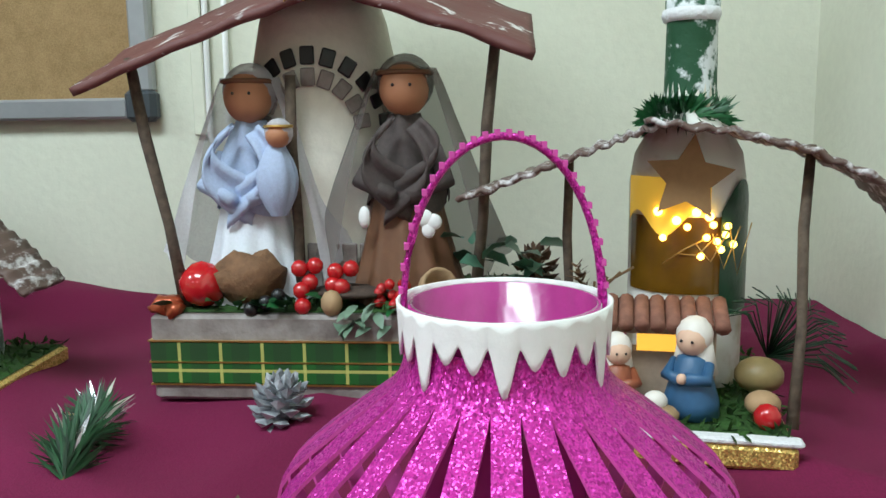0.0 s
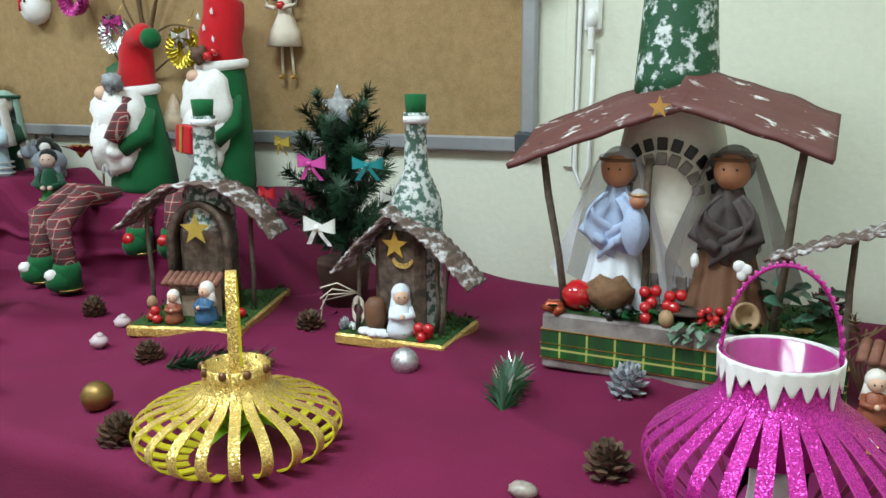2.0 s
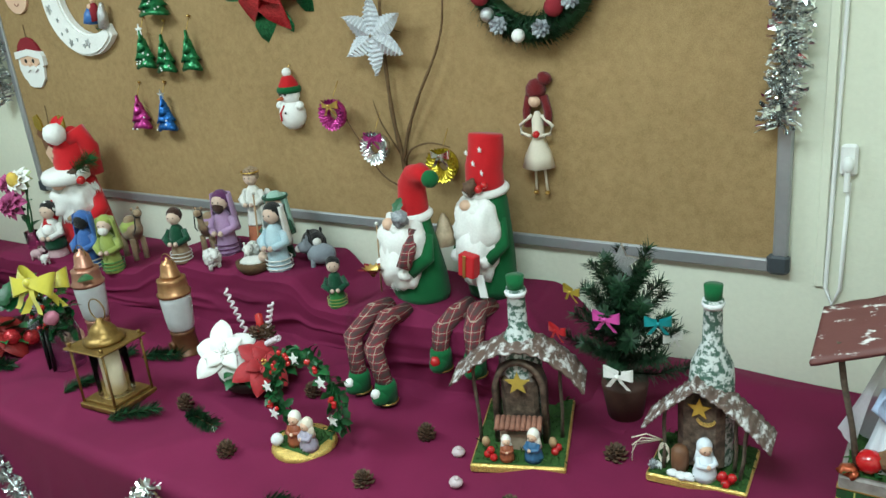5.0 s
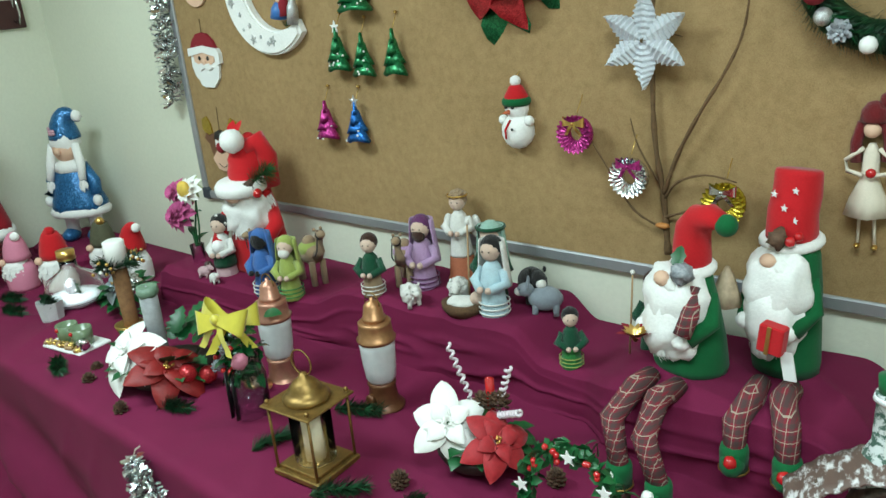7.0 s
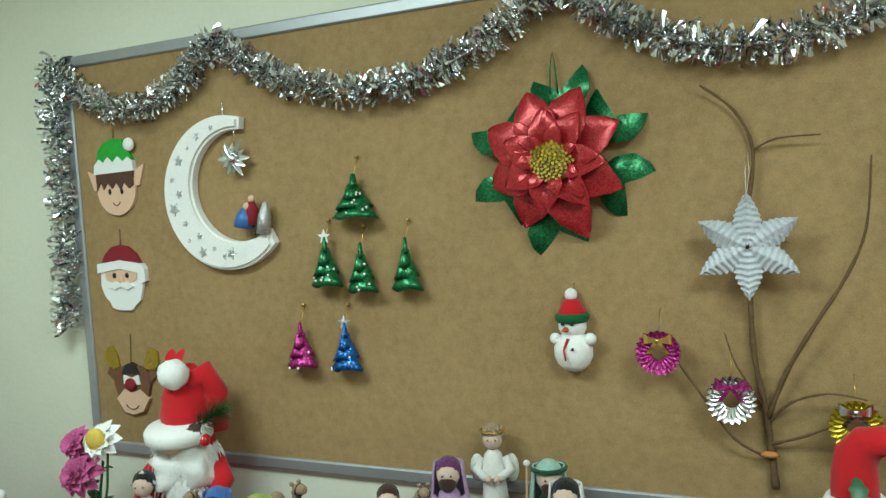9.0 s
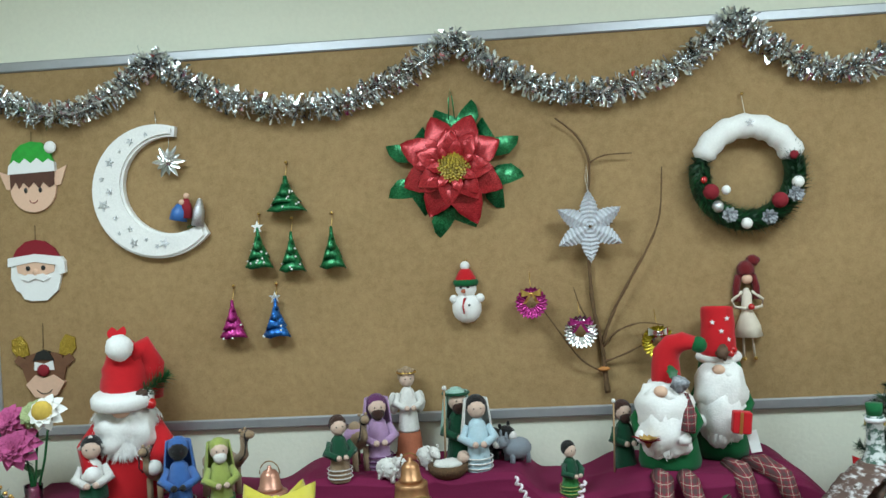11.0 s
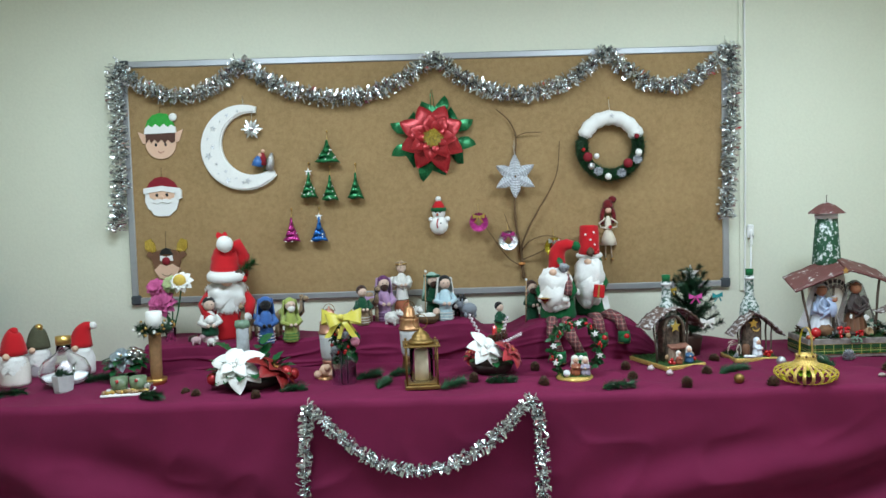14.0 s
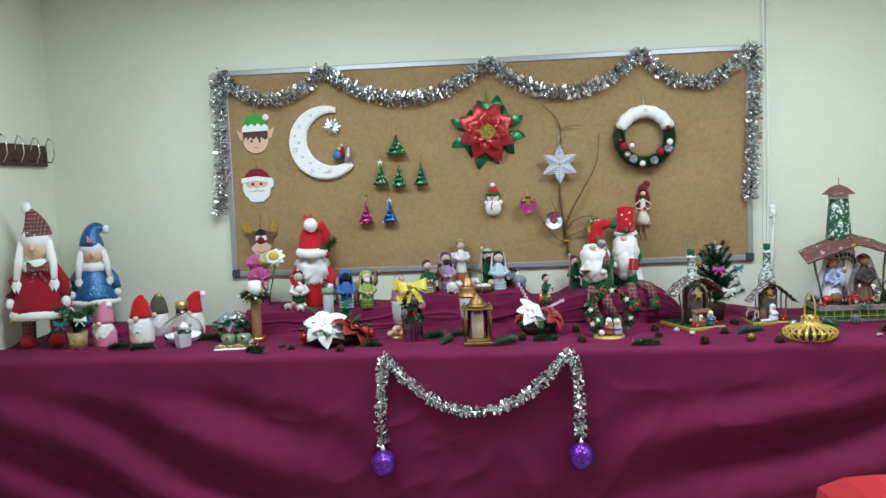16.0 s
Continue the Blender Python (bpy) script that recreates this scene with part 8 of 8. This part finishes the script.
def beast(name, x, y, rz, s, body, label, kind="sheep", extra=None):
    z = zrise(x, y) - 0.006
    g = Geo().use(body)
    if kind == "camel":
        g.ball((0, 0, 0.55 * s), 0.22 * s, (1.5, 0.85, 0.9)).ball((0, 0, 0.74 * s), 0.12 * s)
        g.tube([(0.28 * s, 0, 0.55 * s), (0.42 * s, 0, 0.68 * s), (0.44 * s, 0, 0.95 * s)], [0.1 * s, 0.08 * s, 0.075 * s], 10).ball((0.5 * s, 0, 0.99 * s), 0.085 * s, (1.5, 0.9, 0.85)).ball((0.42 * s, 0.06 * s, 1.06 * s), 0.03 * s).ball((0.42 * s, -0.06 * s, 1.06 * s), 0.03 * s)
        g.use(W["black"]).tube([(0.5 * s + 0.0, 0.08 * s * math.cos(t), 0.98 * s + 0.08 * s * math.sin(t)) for t in [i * 0.7 for i in range(9)]], 0.012 * s, 5, True).tube([(0.52 * s, -0.07 * s, 0.93 * s), (0.5 * s, -0.1 * s, 0.7 * s), (0.4 * s, -0.1 * s, 0.6 * s)], 0.012 * s, 5)
        g.use(body)
        for a, b in ((0.22, 0.1), (0.22, -0.1), (-0.22, 0.1), (-0.22, -0.1)):
            g.tube([(a * s, b * s, 0.45 * s), (a * s * 1.05, b * s, 0.02 * s)], 0.055 * s, 8)
        if extra:
            g.use(extra).ball((0, 0, 0.62 * s), 0.22 * s, (1.0, 0.95, 0.7))
    else:
        lump = 0.5 if kind == "sheep" else 0.0
        g.ball((0, 0, 0.38 * s), 0.3 * s, (1.35, 0.95, 0.95), lump=lump)
        if kind == "sheep":
            rb = random.Random(4)
            for k in range(70):
                d = Vector((rb.gauss(0, 1), rb.gauss(0, 1), rb.gauss(0, 1))).normalized()
                g.ball((d.x * 0.38 * s, d.y * 0.27 * s, 0.38 * s + d.z * 0.27 * s), 0.055 * s, seg=6)
        g.use(body if kind != "sheep" else W["white"]).ball((0.44 * s, 0, 0.6 * s), 0.17 * s, (1.2, 0.9, 0.95))
        hd = W["white"] if extra is None else extra
        g.use(hd).ball((0.6 * s, 0, 0.56 * s), 0.1 * s)
        g.use(body)
        for sg in (-1, 1):
            g.ball((0.38 * s, sg * 0.14 * s, 0.76 * s), 0.06 * s, (0.7, 0.6, 2.2 if kind == "donkey" else 1.0))
            g.tube([(0.22 * s, sg * 0.14 * s, 0.3 * s), (0.24 * s, sg * 0.15 * s, 0.01 * s)], 0.07 * s, 8).tube([(-0.22 * s, sg * 0.14 * s, 0.3 * s), (-0.24 * s, sg * 0.15 * s, 0.01 * s)], 0.07 * s, 8)
        g.use(BLACK).ball((0.56 * s, 0.1 * s, 0.64 * s), 0.022 * s, seg=6).ball((0.56 * s, -0.1 * s, 0.64 * s), 0.022 * s, seg=6)
    return solid(name, g, pose(x, y, z, 0, 0, rz), label, "crochet animal", "crocheted animals")


beast("camel", 0.796, -0.177, -15, 0.19, W["tan"], "crocheted tan camel with lime saddle cloth", "camel", W["lime"])
beast("camel", 0.618, -0.186, -100, 0.17, W["tan"], "crocheted tan camel with blue saddle cloth", "camel", W["blue"])
beast("camel", 1.198, -0.152, -60, 0.17, W["tan"], "crocheted tan camel with lilac saddle cloth", "camel", W["purple"])
beast("sheep", 1.309, -0.258, -30, 0.095, W["white"], "fluffy white crocheted sheep standing on cloth", "sheep")
beast("sheep", 1.415, -0.176, -60, 0.10, W["white"], "fluffy white crocheted sheep beside the cradle", "sheep")
beast("ox_figure", 1.599, -0.085, -40, 0.14, W["black"], "black crocheted ox with pale horns", "ox", W["white"])
beast("donkey", 1.675, -0.139, -150, 0.115, W["grey"], "grey crocheted donkey lying on the cloth", "donkey")
beast("pig", 0.401, -0.330, 20, 0.06, W["pink"], "tiny pink crocheted pig on cloth", "pig", W["pink"])
beast("pig", 0.475, -0.343, -10, 0.055, W["white"], "tiny spotted crocheted pig on cloth", "pig", W["pink"])
beast("hen", 0.372, -0.292, -30, 0.055, W["brown"], "tiny brown crocheted hen on cloth", "pig", TERRA)
cr = thing("cradle", pose(1.476, -0.240, zrise(1.476, -0.240) - 0.004, 0, 0, 10), "brown woven cradle with white bedding and baby", "cradle")
part("basket", Geo().lathe([(0.034, 0), (0.045, 0.018), (0.047, 0.036), (0.04, 0.036), (0, 0.025)], 20, sx=1.25), paint("brown_woven_yarn", (0.13, 0.07, 0.03), 0.9, var=0.6, scale=160, bump=0.8), cr)
part("bedding", Geo().ball((0, 0, 0.036), 0.038, (1.15, 0.9, 0.35), lump=0.3), W["white"], cr)
part("baby_head", Geo().ball((0.045, 0, 0.052), 0.018), W["skin"], cr, "baby head in white yarn")

# ---- scattered cones, sprigs, balls and shells ----
rs = random.Random(77)
for i, (x, y, r, h) in enumerate(((0.546, -0.856, .02, .036), (0.791, -0.898, .019, .034), (1.666, -0.725, .021, .038), (1.948, -0.536, .021, .036), (1.947, -0.845, .022, .04), (2.319, -0.793, .022, .038), (2.340, -0.585, .021, .036),
                          (2.757, -0.484, .024, .034), (2.644, -0.735, .022, .038), (2.498, -0.928, .023, .04), (2.820, -0.967, .023, .04), (3.374, -0.786, .025, .044), (0.492, -0.805, .019, .03))):
    ob = solid("pine_cone", cone_geo(r * 1.15, h, 46, random.Random(i)), pose(x, y, ztab(x, y) - 0.002, rs.uniform(-14, 14), rs.uniform(-14, 14), rs.uniform(0, 360)), "small open brown pine cone lying on the cloth", "pine cone", "scattered pine cones", mat=CONEB)
solid("pine_cone", cone_geo(0.030, 0.045, 44, random.Random(50), 1.1), pose(3.331, -0.544, 0.757, 10, 5, 40), "whitened silver pine cone lying on the cloth", "pine cone", "scattered pine cones", mat=CONEW)
for i, (x, y, rz, L) in enumerate(((0.921, -0.816, 20, .10), (0.361, -0.862, -20, .10), (1.290, -0.783, 70, .09), (1.366, -0.562, 20, .13), (1.574, -0.826, 40, .12), (1.772, -0.769, -10, .12), (2.220, -0.934, 5, .12), (2.754, -0.720, 25, .15), (3.191, -0.631, 105, .11),
                       (-0.262, -0.735, 10, .12), (0.0, -0.50, 30, .1), (1.212, -0.622, 40, .12), (-0.410, -0.681, 20, .1))):
    ob = thing("pine_sprig", pose(x, y, ztab(x, y) + 0.006, 0, 0, rz), "short dark green artificial pine sprig on the cloth", "pine sprig", "scattered pine sprigs")
    pts = [(-L / 2, 0, 0.002), (-L / 6, 0.004, 0.012), (L / 6, -0.004, 0.016), (L / 2, 0, 0.014)]
    part("stem", Geo().tube(pts, 0.0018, 5), TWIG, ob)
    g = Geo()
    needles(g, pts, 0.036, 420, random.Random(i), 0.0021, 0.9)
    g.v = [(a, b, max(c, -0.004)) for a, b, c in g.v]
    tagged(part("needle_coat", g, SPRIG, ob), kind="stuff")
    if i in (5, 6, 8, 0):
        g = Geo()
        needles(g, pts, 0.036, 26, random.Random(i + 9), 0.004, 0.8)
        g.v = [(a, b, max(c, -0.003)) for a, b, c in g.v]
        part("silver_strand", g, SILVER, ob, "silver foil strands")
solid("glitter_ball", Geo().ball((0, 0, 0), 0.021), pose(3.013, -0.598, 0.776), "small silver glitter ball on the cloth", "bauble", "small balls", mat=SILVERG)
solid("gold_ball", Geo().ball((0, 0, 0), 0.021), pose(2.714, -0.900, 0.777), "small dull gold ball on the cloth", "bauble", "small balls", mat=BRASS)
solid("pebble", Geo().ball((0, 0, 0), 0.0112, (1.4, 1, 0.8), lump=0.15), pose(3.304, -0.867, 0.766), "smooth speckled beige pebble on the cloth", "pebble", mat=paint("speckled_pebble", (0.45, 0.38, 0.33), 0.4, var=0.5, scale=160))
for x, y in ((2.440, -0.610), (2.493, -0.707)):
    solid("seashell", Geo().ball((0, 0, 0.008), 0.014, (1.1, 1, 0.8), lump=0.25).ball((0.003, 0, 0.018), 0.006), pose(x, y, 0.757), "small pale pink shell on the cloth", "shell", "small shells", mat=paint("pale_shell", (0.62, 0.50, 0.52), 0.45))

# ---- on the walls ----
cr_ = thing("coat_rack", pose(XL + 0.004, -0.19, 1.79), "dark wood coat rack with wire hooks on wall", "coat rack")
part("rack_board", Geo().box((0.01, -0.55, 0), (0.02, 1.3, 0.12), bev=0.003), paint("dark_red_wood", (0.055, 0.013, 0.012), 0.5, var=0.3, scale=40), cr_, "dark red wooden board")
for k in range(9):
    y = 0.05 - 0.15 * k
    part("hook", Geo().tube([(0.022, y, -0.03), (0.07, y, -0.04), (0.09, y, 0.0), (0.085, y, 0.08), (0.06, y, 0.1), (0.045, y, 0.07), (0.04, y, 0.03)], 0.0045, 7), SILVER, cr_, "bent chrome wire hook")
cl = thing("blind_cord_cleat", pose(3.112, -0.002, 1.313), "white plastic cord cleat with hanging cord on wall", "cord cleat")
part("cleat", Geo().box((0, -0.008, 0), (0.034, 0.014, 0.07), bev=0.006).ball((0, -0.018, -0.01), 0.012, (1, 1, 1.6)).box((0, -0.02, -0.045), (0.012, 0.01, 0.05), bev=0.003), WHITE, cl)
part("cord", Geo().tube([(-0.025, -0.006, 1.35), (-0.024, -0.006, 0.3), (-0.03, -0.006, -0.3), (-0.015, -0.008, -0.34), (0.0, -0.006, -0.3), (0.003, -0.008, -0.05)], 0.005, 6), WHITE, cl, "white hanging cord")
part("cord_channel", Geo().box((-0.045, -0.004, 0.55), (0.02, 0.008, 1.7), bev=0.002), WALL, cl)
rcx = thing("red_draped_table", pose(2.512, -2.559, 0), "side table under a flaring plain red cloth", "side table")
g = Geo()
RIM = [(0.9 * min(1, max(0, u)), -0.9 * min(1, max(0, w))) for u, w in [(k / 12, 0) for k in range(12)] + [(1, k / 12) for k in range(12)] + [(1 - k / 12, 1) for k in range(12)] + [(0, 1 - k / 12) for k in range(12)]]
for out, z in ((0.0, 0.74), (0.05, 0.715), (0.1, 0.67), (0.125, 0.45), (0.15, 0.012)):
    for k, (a, b) in enumerate(RIM):
        wave = 1 + 0.22 * math.sin(k * 1.57) * (0.74 - z)
        g.v.append((0.45 + (a - 0.45) * (1 + out * wave / 0.45), -0.45 + (b + 0.45) * (1 + out * wave / 0.45), z))
for r in range(4):
    for k in range(48):
        m = (k + 1) % 48
        g.f.append((r * 48 + k, r * 48 + m, r * 48 + 48 + m, r * 48 + 48 + k))
g.f.append(tuple(range(47, -1, -1)))
part("cloth_cover", g, RED, rcx, "plain red cloth cover")
